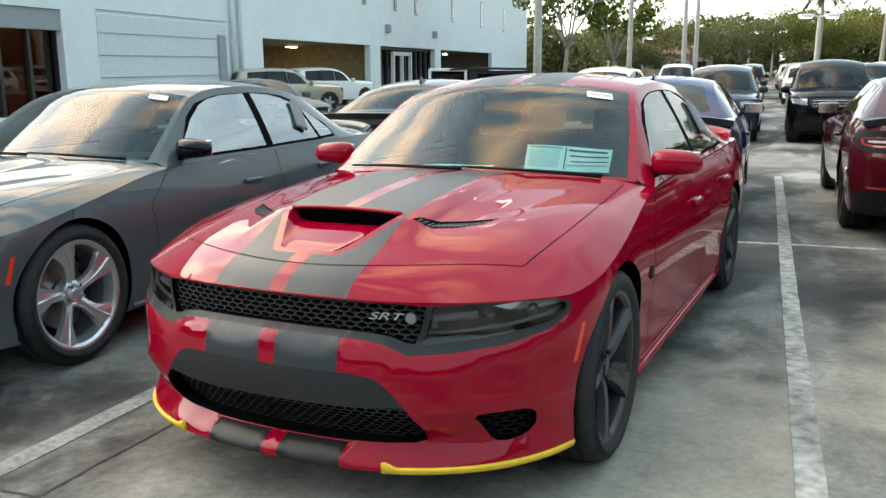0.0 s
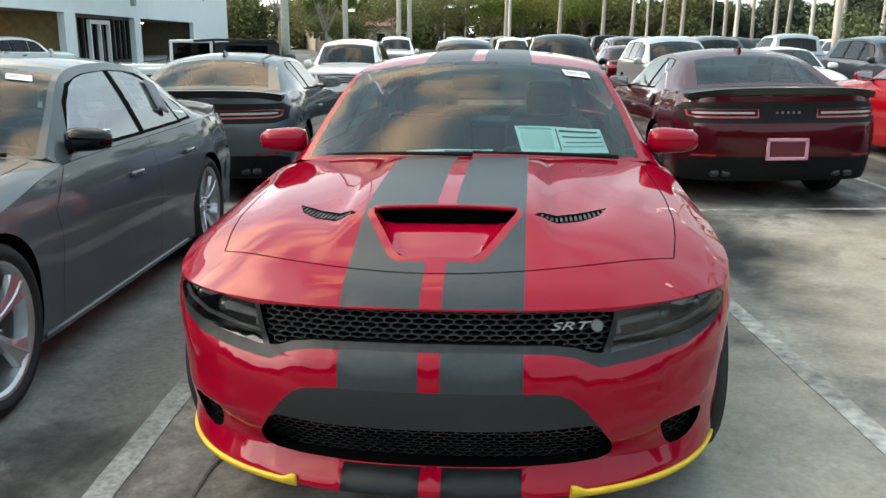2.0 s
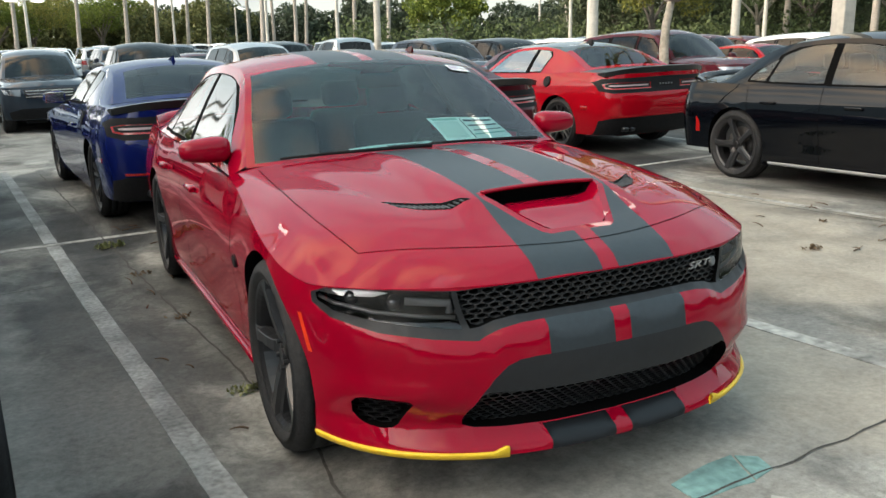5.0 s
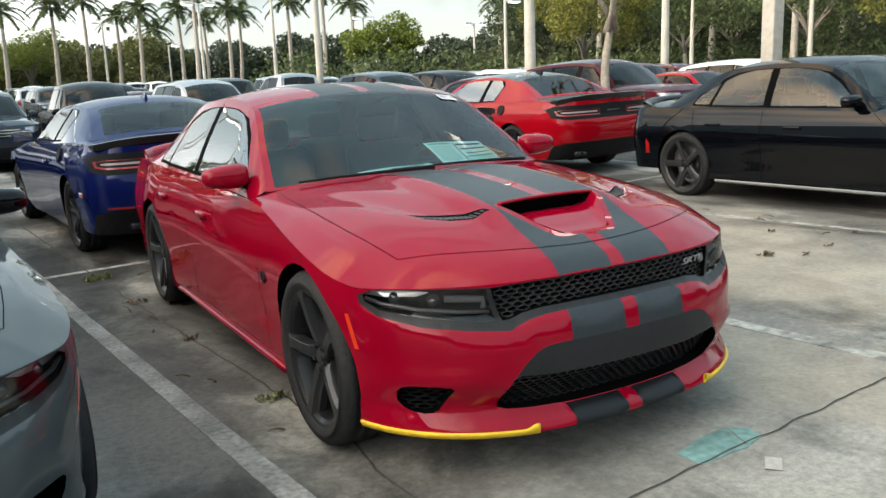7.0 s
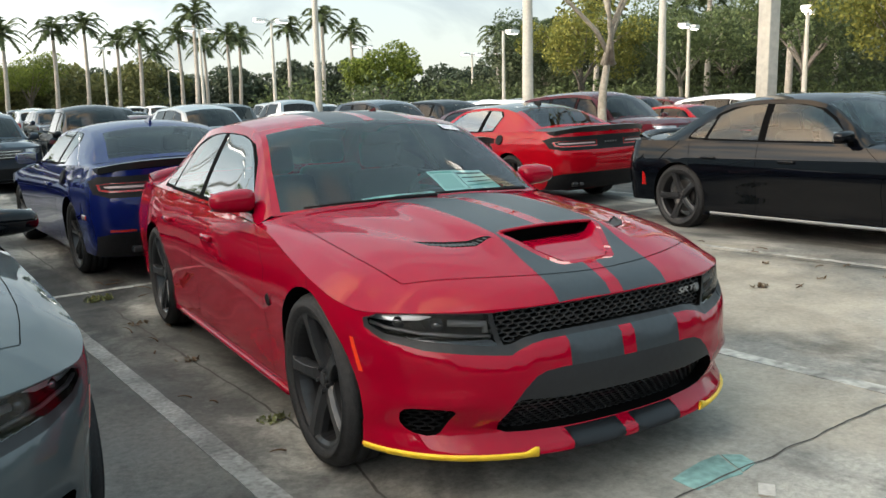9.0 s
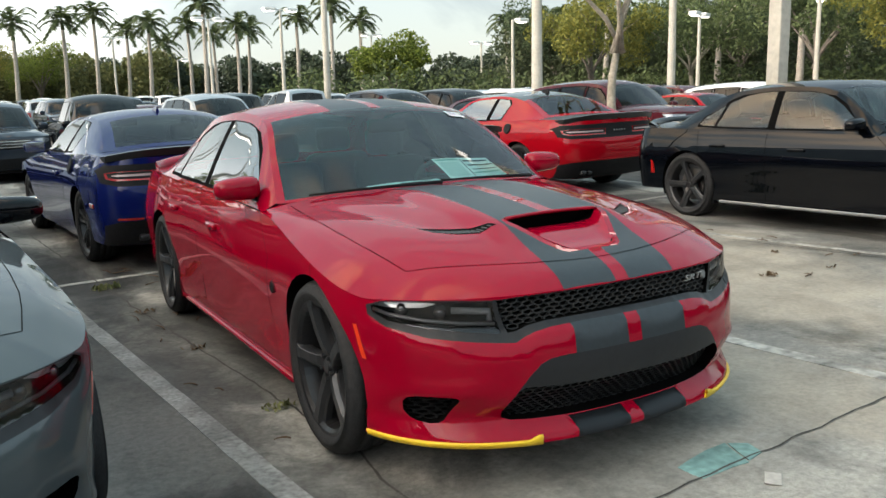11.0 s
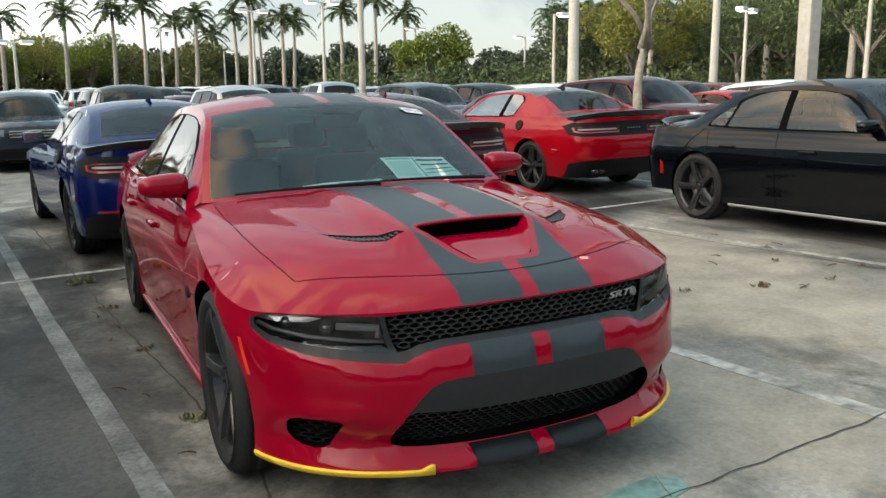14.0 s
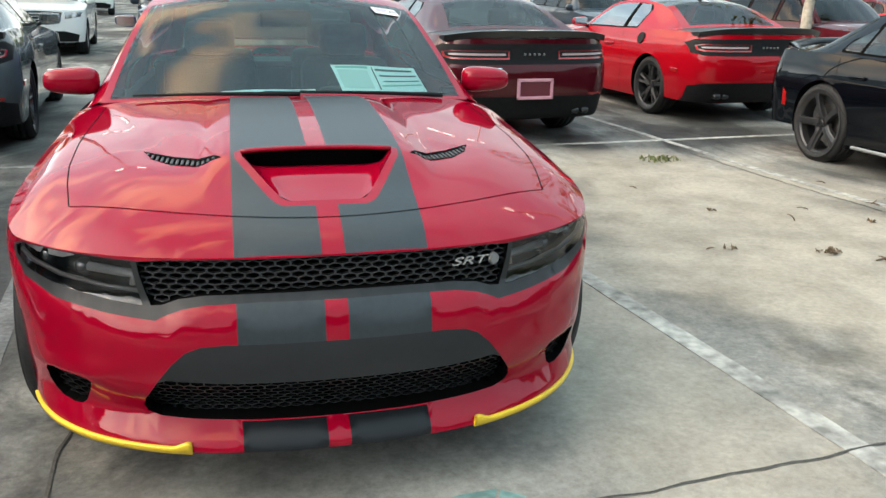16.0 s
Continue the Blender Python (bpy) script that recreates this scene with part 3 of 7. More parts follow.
def wheel(parent, at, side, style, mat, radius=0.364, rim=0.262, width=0.265, shared={}):
    """A wheel with tyre, rim with spokes, hub, disc and caliper. side: +1 faces +x."""
    key = (style, mat.name, radius, rim)
    if key not in shared:
        w = width
        o = w / 2
        tyre = [(-o + 0.03, rim - 0.004), (-o + 0.008, rim + 0.012), (-o, (rim + radius) / 2), (-o + 0.012, radius - 0.022), (-o + 0.035, radius - 0.006)]
        for g in (-0.055, 0.0, 0.055):
            tyre += [(g - 0.006, radius), (g - 0.005, radius - 0.008), (g + 0.005, radius - 0.008), (g + 0.006, radius)]
        tyre += [(o - 0.035, radius - 0.006), (o - 0.012, radius - 0.022), (o - 0.002, radius - 0.045), (o, (rim + radius) / 2), (o - 0.004, rim + 0.03), (o - 0.01, rim + 0.012), (o - 0.03, rim - 0.004)]
        tv = lathe(tyre, 48)
        barrel = [(-o + 0.03, rim - 0.002), (-o + 0.05, rim - 0.03), (o - 0.09, rim - 0.035), (o - 0.035, rim - 0.022), (o - 0.022, rim - 0.008), (o - 0.018, rim + 0.004), (o - 0.026, rim + 0.008), (o - 0.034, rim)]
        rv, rf = lathe(barrel, 48)
        rv, rf = list(rv), list(rf)
        # spokes: faceted bars from the hub out to the rim
        bars = {"five": [(0, 1.15)] * 1, "twin": [(-0.17, 0.55), (0.17, 0.55)], "multi": [(-0.2, 0.4), (0.2, 0.4)], "flare": [(0, 1.0)]}[style]
        count = 5
        spokes = []
        for k in range(count):
            for dph, wide in bars:
                a0 = 2 * math.pi * k / count + {"five": math.pi, "flare": radians(28)}.get(style, math.pi / 2)
                ai, ao = a0 + dph * 0.55, a0 + dph
                rows = []
                if style == "flare":
                    line = ((0.045, 0.034, o - 0.062, ai), (0.10, 0.029, o - 0.048, ai), (0.16, 0.038, o - 0.038, ao + 0.02), (0.21, 0.060, o - 0.030, ao + 0.06), (rim - 0.006, 0.094, o - 0.024, ao + 0.10))
                elif style == "five":
                    line = ((0.045, 0.046, o - 0.056, ai), (0.085, 0.037, o - 0.042, ai), (0.15, 0.033, o - 0.030, ao), (rim - 0.035, 0.037, o - 0.020, ao), (rim - 0.004, 0.056, o - 0.019, ao))
                else:
                    line = ((0.045, 0.036, o - 0.062, ai), (0.11, 0.032 * (0.5 + 0.5 * wide), o - 0.046, ai * 0.6 + ao * 0.4), (0.19, 0.031 * (0.45 + 0.55 * wide), o - 0.036, ao), (rim - 0.012, 0.04 * (0.5 + 0.5 * wide), o - 0.03, ao))
                shape = ((-1.0, -0.028), (-0.82, -0.002), (-0.25, 0.0), (0.0, -0.004), (0.25, 0.0), (0.82, -0.002), (1.0, -0.028), (0.6, -0.055), (-0.6, -0.055))
                if style == "five":
                    shape = ((-1.0, -0.030), (-0.86, -0.001), (-0.80, 0.001), (0.30, 0.001), (0.38, -0.003), (0.62, -0.016), (1.0, -0.022), (1.05, -0.050), (-0.9, -0.055))
                elif style == "flare":
                    shape = ((-1.0, -0.034), (-0.90, -0.006), (-0.55, -0.010), (-0.10, -0.004), (0.0, 0.004), (0.12, -0.002), (0.85, -0.012), (1.0, -0.036), (0.0, -0.05))
                for r, wd, xo, ang in line:
                    c, s_ = math.cos(ang), math.sin(ang)
                    t = (-s_, c)
                    sec = []
                    for q, dx in shape:
                        sec.append((xo + dx, r * c + t[0] * q * wd, r * s_ + t[1] * q * wd))
                    rows.append(sec)
                m_ = len(rows[0])
                spokes.append(([p for sec in rows for p in sec], [(i * m_ + j, i * m_ + (j + 1) % m_, (i + 1) * m_ + (j + 1) % m_, (i + 1) * m_ + j) for i in range(len(rows) - 1) for j in range(m_)]))
        hub = [(o - 0.12, 0.0), (o - 0.12, 0.075), (o - 0.066, 0.07), (o - 0.058, 0.055), (o - 0.062, 0.036), (o - 0.05, 0.032), (o - 0.046, 0.026), (o - 0.046, 0.0)]
        hv, hf = lathe(hub, 24)
        k0 = len(rv)
        rv += hv
        rf += [tuple(k0 + i for i in f) for f in hf]
        disc = lathe([(o - 0.13, 0.06), (o - 0.13, 0.185), (o - 0.155, 0.185), (o - 0.155, 0.06)], 40)
        nuts = bmesh.new()
        for k in range(5):
            a = 2 * math.pi * (k + 0.5) / 5 + math.pi / 2
            bmesh.ops.create_cone(nuts, cap_ends=True, segments=6, radius1=0.011, radius2=0.009, depth=0.024, matrix=Matrix.Translation((o - 0.052, 0.052 * math.cos(a), 0.052 * math.sin(a))) @ Matrix.Rotation(radians(90), 4, "Y"))
        cal = bmesh.new()
        for k in range(7):
            a = radians(-38 + 76 * k / 6)
            box_bm(0.06, 0.036, 0.05, (o - 0.142, 0.165 * math.cos(a), 0.165 * math.sin(a)), 0.008, 1, cal, Matrix.Rotation(a, 4, "X"))
        rim_ob = mesh_object("wheel", rv, rf, BLACK_WHEEL if mat is GREY_WHEEL else mat, smooth=False)
        tyre_ob = mesh_object("tyre", *tv, RUBBER, rim_ob, "black rubber tyre")
        for sv, sf in spokes:
            mesh_object("spoke", sv, sf, mat, rim_ob, smooth=False)
        mesh_object("brake_disc", *disc, STEEL, rim_ob, "steel brake disc", smooth=False)
        split_part("wheel_nut", nuts, CHROME if mat is SILVER else GREY_WHEEL, rim_ob)
        part("brake_caliper", cal, BLACK_TRIM, rim_ob, "black brake caliper")
        for p in rim_ob.data.polygons:
            p.use_smooth = False
        shared[key] = rim_ob
        rim_ob.parent = parent
        rim_ob.matrix_basis = pose(at[0] * side, at[1], at[2], 0, 0, 0 if side > 0 else 180)
        return rim_ob
    src = shared[key]
    ob = copy_thing(src, pose(at[0] * side, at[1], at[2], 0, 0, 0 if side > 0 else 180))
    ob.parent = parent
    return ob


def seats(parent, rows=(1.55, 2.45), z=0.42, wide=0.37, mat=None):
    if not FINE[0]:
        return
    mat = mat or DARK_IN
    for ri, y in enumerate(rows):
        for sx in (-1, 1):
            bm = bmesh.new()
            x = sx * wide
            box_bm(0.52, 0.52, 0.16, (x, y, z), 0.05, 2, bm)
            box_bm(0.50, 0.15, 0.62, (x, y + 0.30, z + 0.36), 0.06, 2, bm, Matrix.Rotation(radians(-14), 4, "X"))
            box_bm(0.27, 0.10, 0.18, (x, y + 0.42, z + 0.76), 0.045, 2, bm, Matrix.Rotation(radians(-8), 4, "X"))
            part("seat", bm, mat, parent, "black leather car seat with headrest" if ri == 0 else "black rear car seat", smooth=True)


CHARGER = dict(
    yc=-0.10, n=2.4, nr=3.2, yt=3.62, wb=3.052, track=0.805,
    nose=([0.13, 0.195, 0.21, 0.226, 0.240, 0.254, 0.268, 0.29, 0.33, 0.38, 0.45, 0.52, 0.57, 0.60, 0.63, 0.70, 0.73, 0.80], [0.72, 0.780, 0.788, 0.786, 0.768, 0.735, 0.716, 0.722, 0.755, 0.785, 0.788, 0.780, 0.772, 0.765, 0.757, 0.755, 0.753, 0.72]),
    step=(0.042, [0, 0.34, 0.40, 0.44, 0.468, 0.50, 0.60, 0.74, 0.85, 0.893, 0.92], [0.618, 0.613, 0.602, 0.585, 0.572, 0.570, 0.579, 0.599, 0.633, 0.670, 0.72]),
    tail=([0.2, 0.35, 0.55, 0.7, 0.9, 1.05], [0.36, 0.42, 0.45, 0.45, 0.43, 0.40]),
    side=([0.12, 0.20, 0.30, 0.42, 0.55, 0.66, 0.74, 0.82, 0.90, 0.96, 1.05], [0.875, 0.905, 0.918, 0.922, 0.936, 0.945, 0.938, 0.922, 0.90, 0.878, 0.84]),
    taper=([-0.3, 0.0, 0.6, 1.4, 2.4, 3.05, 3.8], [1.0, 1.005, 0.985, 0.985, 0.99, 1.005, 0.965]),
    ztop=([0, 0.42, 0.8, 0.95, 1.12, 1.3, 1.7, 2.2, 2.9, 3.9, 4.6, 5.1, 5.6, 6.3], [0.736, 0.733, 0.733, 0.728, 0.752, 0.79, 0.86, 0.935, 0.955, 0.975, 0.995, 1.0, 0.985, 0.98]),
    hood=([-0.82, -0.805, -0.77, -0.72, -0.66, -0.60, -0.50, -0.40, -0.20, 0.0, 0.3, 0.8], [0.734, 0.752, 0.778, 0.803, 0.828, 0.851, 0.887, 0.916, 0.948, 0.970, 0.992, 1.005]),
    bulge=(0.026, 0.36, -0.58, 0.75), ledge=((0.020, 0.412, 0.017), (-0.020, 0.335, 0.034)),
    deck=([3.2, 3.45, 3.75, 4.1], [1.055, 1.06, 1.065, 1.05]),
    mid=[(0.60, 1.00), (0.98, 1.235), (1.30, 1.405), (1.6, 1.452), (2.05, 1.472), (2.55, 1.445), (2.80, 1.395), (3.40, 1.06)],
    rail=[(0.79, 0.79, 0.965), (0.722, 1.06, 1.155), (0.635, 1.38, 1.345), (0.605, 1.65, 1.395), (0.595, 2.05, 1.412), (0.592, 2.55, 1.385), (0.60, 2.82, 1.325), (0.70, 3.40, 1.04)],
    panes=[
        [(0.97, 0.988), (1.10, 1.090), (1.25, 1.205), (1.40, 1.288), (1.52, 1.326), (1.70, 1.350), (1.98, 1.362), (1.94, 1.0)],
        [(2.03, 1.002), (2.07, 1.362), (2.30, 1.353), (2.46, 1.326), (2.58, 1.288), (2.65, 1.255), (2.70, 1.018)],
        [(2.74, 1.022), (2.69, 1.232), (2.80, 1.178), (2.90, 1.112), (2.945, 1.07), (2.95, 1.04), (2.93, 1.03)],
    ],
    ws=(0.06, 2.02, 0.955), back=(6.1, 6.95, 0.86),
    doors=[[(0.60, 0.25), (0.62, 0.55), (0.58, 0.75), (0.80, 0.93)], [(1.98, 0.25), (2.0, 0.97)], [(2.62, 0.40), (2.86, 0.62), (2.92, 0.97)]],
    sill=0.185,
)


def arch_points(b, y0, r, z0, zc):
    """Outline of a wheel opening in (along, height), from front to back."""
    a0 = math.asin((z0 - zc) / r)
    return [(b.uy(y0 - r * math.cos(t), zc + r * math.sin(t)), zc + r * math.sin(t)) for t in np.linspace(a0, math.pi - a0, 28)]


def car_shell(b, root, paint, q, front_feats, front_plan, hood_feats=(), hood_plan=None, roof_feats=(), roof_plan=None, rear_feats=(), rear_plan=None, nose_low=0.198, glass=None, back_glass=None, tail_low=0.3, arch_r=0.392):
    """The skin panels, glass and wheel wells common to all the cars."""
    s = b.s
    glass, back_glass = glass or WINDOW, back_glass or DARK_WINDOW
    zc = 0.366
    wr = s.get("wheel_r", 0.364)
    ar = arch_r * wr / 0.364
    zc = wr + 0.002
    sill = s["sill"]
    a1 = arch_points(b, 0, ar, nose_low, zc)
    a2 = arch_points(b, s["wb"], ar, sill, zc)
    # front arch ends lower at the sill behind the wheel
    a1 = [p for p in a1] + [(b.uy(math.sqrt(max(ar**2 - (zc - sill) ** 2, 0.01)), sill), sill)]
    a2 = a2[:-1] + [(b.uy(s["wb"] + math.sqrt(ar**2 - (zc - tail_low) ** 2), tail_low), tail_low)]
    bottom = [(0, nose_low)] + a1 + a2 + [(b.u3, tail_low)]
    tu = np.linspace(b.u3, 0, 160)
    top = [(float(u), float(b.ztop(u))) for u in tu]
    outer = bottom + top
    gx = np.r_[np.arange(0, b.u1, q), np.arange(b.u1, b.u2, q * 1.6), np.arange(b.u2, b.u3, q)]
    gy = np.arange(0.1, 1.3, q)
    plan = {"panel": ("body", paint, ""), **front_plan, **(rear_plan or {})}
    made = skin_parts(b, plan, lambda v: b.place(v[:, 0], v[:, 1]), outer, list(front_feats) + list(rear_feats), gx, gy, q, root)
    # bonnet
    cowl = [(x, s["mid"][0][0] + (s["rail"][0][1] - s["mid"][0][0]) * (x / s["rail"][0][0]) ** 2.3 + 0.006) for x in np.linspace(0, s["rail"][0][0], 16)]
    yend = cowl[-1][1] + 0.012
    keep = (b.front_y <= yend)
    edge = [(float(x), float(y)) for x, y in zip(b.front_x[keep], b.front_y[keep])]
    edge = edge[:: max(1, len(edge) // 90)]
    outer = cowl + list(reversed(edge))
    if outer[-1][0] > 1e-3:
        outer.append((0, float(b.front_y[0])))
    plan = {"panel": ("bonnet", paint, ""), **(hood_plan or {})}
    made |= skin_parts(b, plan, lambda v: np.c_[v[:, 0], v[:, 1], b.hood(v[:, 0], v[:, 1])], outer, list(hood_feats), np.arange(0, 1.0, q), np.arange(-1.4, 1.2, q), q, root)
    # roof shell
    k = len(s["mid"]) - 1
    w0, w1, we = s["ws"]
    b0, b1, be = s["back"]
    feats = [("windscreen", [(0, w0), (we, w0), (we - 0.0, w1), (0, w1)])] if w1 > w0 else []
    if b1 > b0:
        feats.append(("rear_window", [(0, b0), (be, b0), (be, b1), (0, b1)]))
    plan = {"panel": ("roof", paint, ""), "windscreen": ("windscreen", glass, ""), "rear_window": ("rear_window", back_glass, ""), **(roof_plan or {})}
    qs = q * (3 if q > 0.04 else 1.8)
    made |= skin_parts(b, plan, lambda v: b.roof(v[:, 0], v[:, 1]), [(0, 0), (1, 0), (1, k), (0, k)], feats + list(roof_feats), np.arange(0, 1.0, qs / 2), np.arange(0, k, qs), qs, root)
    # cabin sides
    y0, y1 = s["rail"][0][1], s["rail"][-1][1]
    feats, plan = [], {"panel": ("cabin_side", paint, "")}
    for i, poly in enumerate(s["panes"]):
        cy, cz = np.mean([p[0] for p in poly]), np.mean([p[1] for p in poly])
        grow = [(cy + (y - cy) * 1.0 + (0.028 if (y < cy and i == 0) or (y > cy and i == len(s["panes"]) - 1) else 0.052) * np.sign(y - cy), z + (0.015 if z > cz else -0.018)) for y, z in poly]
        feats.append(("trim", b.pane(grow)))
    for i, poly in enumerate(s["panes"]):
        feats.append(("side_window", b.pane(poly)))
    plan["trim"] = ("window_trim", GAP, "black window trim")
    plan["side_window"] = ("side_window", (PLAIN_SIDE_WINDOW if paint is BLACK else SIDE_WINDOW) if glass is WINDOW else glass, "tinted side window glass")
    made |= skin_parts(b, plan, lambda v: b.window(v[:, 0], v[:, 1]), [(y0 + 0.01, 0), (y1, 0), (y1, 1), (y0 + 0.01, 1)], feats, np.arange(y0, y1, q), np.arange(0, 1, q * 3), q * 1.5, root)
    # boot lid
    ys = s["mid"][-1][0]
    rear = b.bu > b.u2 - 0.9
    ry, rx = b.by[rear], b.bx[rear]
    sel = ry >= ys - 0.02
    edge = [(float(x), float(y)) for x, y in zip(rx[sel], ry[sel])]
    if len(edge) > 4 and ry.max() > ys + 0.05:
        outer = [(0, ys)] + edge[:: max(1, len(edge) // 40)] + [(0, float(ry.max()))]
        made |= skin_parts(b, {"panel": ("boot_lid", paint, ""), "stripe": ("boot_lid", STRIPE, "")}, lambda v: np.c_[v[:, 0], v[:, 1], b.deck(v[:, 0], v[:, 1])], outer, [f for f in roof_feats if f[0] == "never"], np.arange(0, 1, q), np.arange(ys, 5, q), q, root)
    for n in ("windscreen", "rear_window", "side_window"):
        for o in made.get("all_" + n, []):
            o.visible_shadow = False
    # wheel wells, floor
    for yw, arc in ((0, a1), (s["wb"], a2)):
        pts = b.place([p[0] for p in arc], [p[1] for p in arc])
        for sg in (1, -1):
            n = len(pts)
            verts = [(sg * x, y, z) for x, y, z in pts] + [(sg * 0.5, yw + (y - yw) * 1.04, zc + (z - zc) * 1.04) for x, y, z in pts]
            faces = [(i, i + 1, n + i + 1, n + i) for i in range(n - 1)] + [tuple(range(n, 2 * n))]
            if FINE[0]:
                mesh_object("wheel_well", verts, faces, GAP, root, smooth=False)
    if not FINE[0]:
        return made
    bm = bmesh.new()
    wbm, nose = s["wb"], -0.1 - 0.5
    box_bm(1.0, wbm + 1.35, 0.06, (0, wbm / 2 + 0.08, 0.24), 0, 1, bm)
    box_bm(1.7, wbm - 2 * ar, 0.06, (0, wbm / 2, 0.22), 0, 1, bm)
    part("floor_pan", bm, BLACK_TRIM, root)
    return made


def cabin(b, root, steering=1, rear=True):
    """Dashboard, tub, seats, wheel and mirror behind the glass."""
    s = b.s
    y0 = s["rail"][0][1]
    y1 = s["mid"][-1][0]
    zb = float(np.interp(1.5, [0, 3], [0.93, 0.95]))
    bm = bmesh.new()
    box_bm(1.56, 0.42, 0.16, (0, y0 + 0.08, 0.875), 0.05, 3, bm)
    box_bm(0.46, 0.16, 0.10, (0.36, y0 + 0.22, 0.955), 0.04, 3, bm)
    part("dashboard", bm, DASH, root, "black dashboard", smooth=True)
    bm = bmesh.new()
    box_bm(1.5, y1 - y0, 0.04, (0, (y0 + y1) / 2, 0.33), 0, 1, bm)
    for sx in (-1, 1):
        box_bm(0.05, y1 - y0 - 0.2, 0.62, (sx * 0.78, (y0 + y1) / 2, 0.62), 0.02, 1, bm)
    box_bm(1.5, 0.55, 0.04, (0, y1 - 0.32, 0.98), 0.01, 1, bm)
    box_bm(1.5, 0.04, 0.65, (0, y1 - 0.5, 0.66), 0, 1, bm)
    part("cabin_tub", bm, DARK_IN, root)
    seats(root, (y0 + 0.80, min(y0 + 1.72, y1 - 0.75)) if rear else (y0 + 0.80,))
    ring = [(0.36 + 0.18 * math.cos(a), y0 + 0.42 + 0.06 * math.sin(a), 0.90 + 0.17 * math.sin(a)) for a in np.linspace(0, 2 * math.pi, 28)]
    v, f = tube(ring, 0.014, 8)
    mesh_object("steering_wheel", v, f, DASH, root)
    bm = box_bm(0.24, 0.035, 0.075, (0, s["mid"][1][0] + 0.19, s["mid"][2][1] - 0.10), 0.02, 2)
    part("rear_view_mirror", bm, BLACK_TRIM, root, smooth=True)


def door_mirrors(b, root, mat, at=(0.93, 0.93, 1.02), size=(0.26, 0.15, 0.165)):
    if not FINE[0]:
        for sx in (-1, 1):
            part("door_mirror", box_bm(size[0], size[1], size[2], (sx * (at[0] + 0.1), at[1], at[2]), 0.04, 1), mat, root)
        return
    for sx in (-1, 1):
        bm = bmesh.new()
        bmesh.ops.create_uvsphere(bm, u_segments=20, v_segments=14, radius=0.5)
        for v in bm.verts:
            for i, p in ((0, 0.62), (2, 0.62), (1, 0.9)):
                v.co[i] = math.copysign(abs(v.co[i] * 2) ** p / 2, v.co[i])
            if v.co.y > 0.25:
                v.co.y = 0.25
            v.co.z *= 1.0 - 0.25 * (v.co.x + 0.5) * (1 if sx > 0 else 0) - 0.25 * (0.5 - v.co.x) * (0 if sx > 0 else 1)
        bmesh.ops.scale(bm, vec=size, verts=bm.verts)
        bmesh.ops.translate(bm, vec=(sx * (at[0] + size[0] / 2 - 0.01), at[1], at[2]), verts=bm.verts)
        m_ob = part("door_mirror", bm, mat, root, "", smooth=True)
        bm = box_bm(0.13, 0.05, 0.035, (sx * (at[0] - 0.045), at[1] + 0.01, at[2] - 0.055), 0.012, 2)
        part("mirror_arm", bm, BLACK_TRIM, m_ob, "black mirror arm", smooth=True)
        bm = box_bm(size[0] * 0.86, 0.008, size[2] * 0.72, (sx * (at[0] + size[0] / 2 - 0.01), at[1] + size[1] * 0.25 + 0.003, at[2]), 0.003, 1)
        part("mirror_glass", bm, CHROME, m_ob, "mirror glass")


LEAN_WHEEL = {}


def lean_wheel(root, at, side, r, mat):
    """A far wheel: tyre and spoked rim in one mesh with two materials."""
    if r not in LEAN_WHEEL:
        v, f = lathe([(-0.12, 0.24), (-0.13, r - 0.03), (-0.09, r), (0.09, r), (0.13, r - 0.03), (0.125, 0.25), (0.10, 0.245)], 20)
        v, f, ix = list(v), list(f), [0] * len(f)
        for k in range(5):
            a = 2 * math.pi * k / 5
            c, s_ = math.cos(a), math.sin(a)
            k0 = len(v)
            for rr, w in ((0.03, 0.05), (0.245, 0.045)):
                for q in (-1, 1):
                    v.append((0.10, rr * c - s_ * q * w, rr * s_ + c * q * w))
            f.append((k0, k0 + 1, k0 + 3, k0 + 2))
            ix.append(1)
        k0 = len(v)
        v += [(0.03, 0.245 * math.cos(2 * math.pi * j / 20), 0.245 * math.sin(2 * math.pi * j / 20)) for j in range(20)]
        f.append(tuple(range(k0, k0 + 20)))
        ix.append(0)
        ob = mesh_object("wheel", v, f, [RUBBER, mat], None, "", ix, smooth=False)
        LEAN_WHEEL[r] = ob.data
    else:
        ob = new("wheel", LEAN_WHEEL[r])
    ob.parent = root
    ob.matrix_basis = pose(at[0] * side, at[1], at[2], 0, 0, 0 if side > 0 else 180)


def put_wheels(b, root, style, mat, rim=0.278):
    s = b.s
    r = s.get("wheel_r", 0.364)
    if not FINE[0]:
        for y in (0.0, s["wb"]):
            for sd in (1, -1):
                lean_wheel(root, (s["track"], y, r), sd, r, mat)
        return
    for y in (0.0, s["wb"]):
        for sd in (1, -1):
            wheel(root, (s["track"], y, r), sd, style, mat, radius=r, rim=rim)


def wipers(b, root):
    for x0, x1 in ((0.62, 0.02), (0.02, -0.62)):
        pts = []
        for t in np.linspace(0, 1, 12):
            e = abs(x0 + (x1 - x0) * t) / 0.75
            p = b.roof(np.array([min(e, 0.95)]), np.array([0.012 + 0.035 * t]))[0]
            pts.append((math.copysign(p[0], x0 + (x1 - x0) * t), p[1] - 0.012, p[2] + 0.014))
        v, f = tube(pts, [0.011 - 0.006 * i / 11 for i in range(12)], 6)
        mesh_object("wiper", v, f, BLACK_TRIM, root, "black wiper")


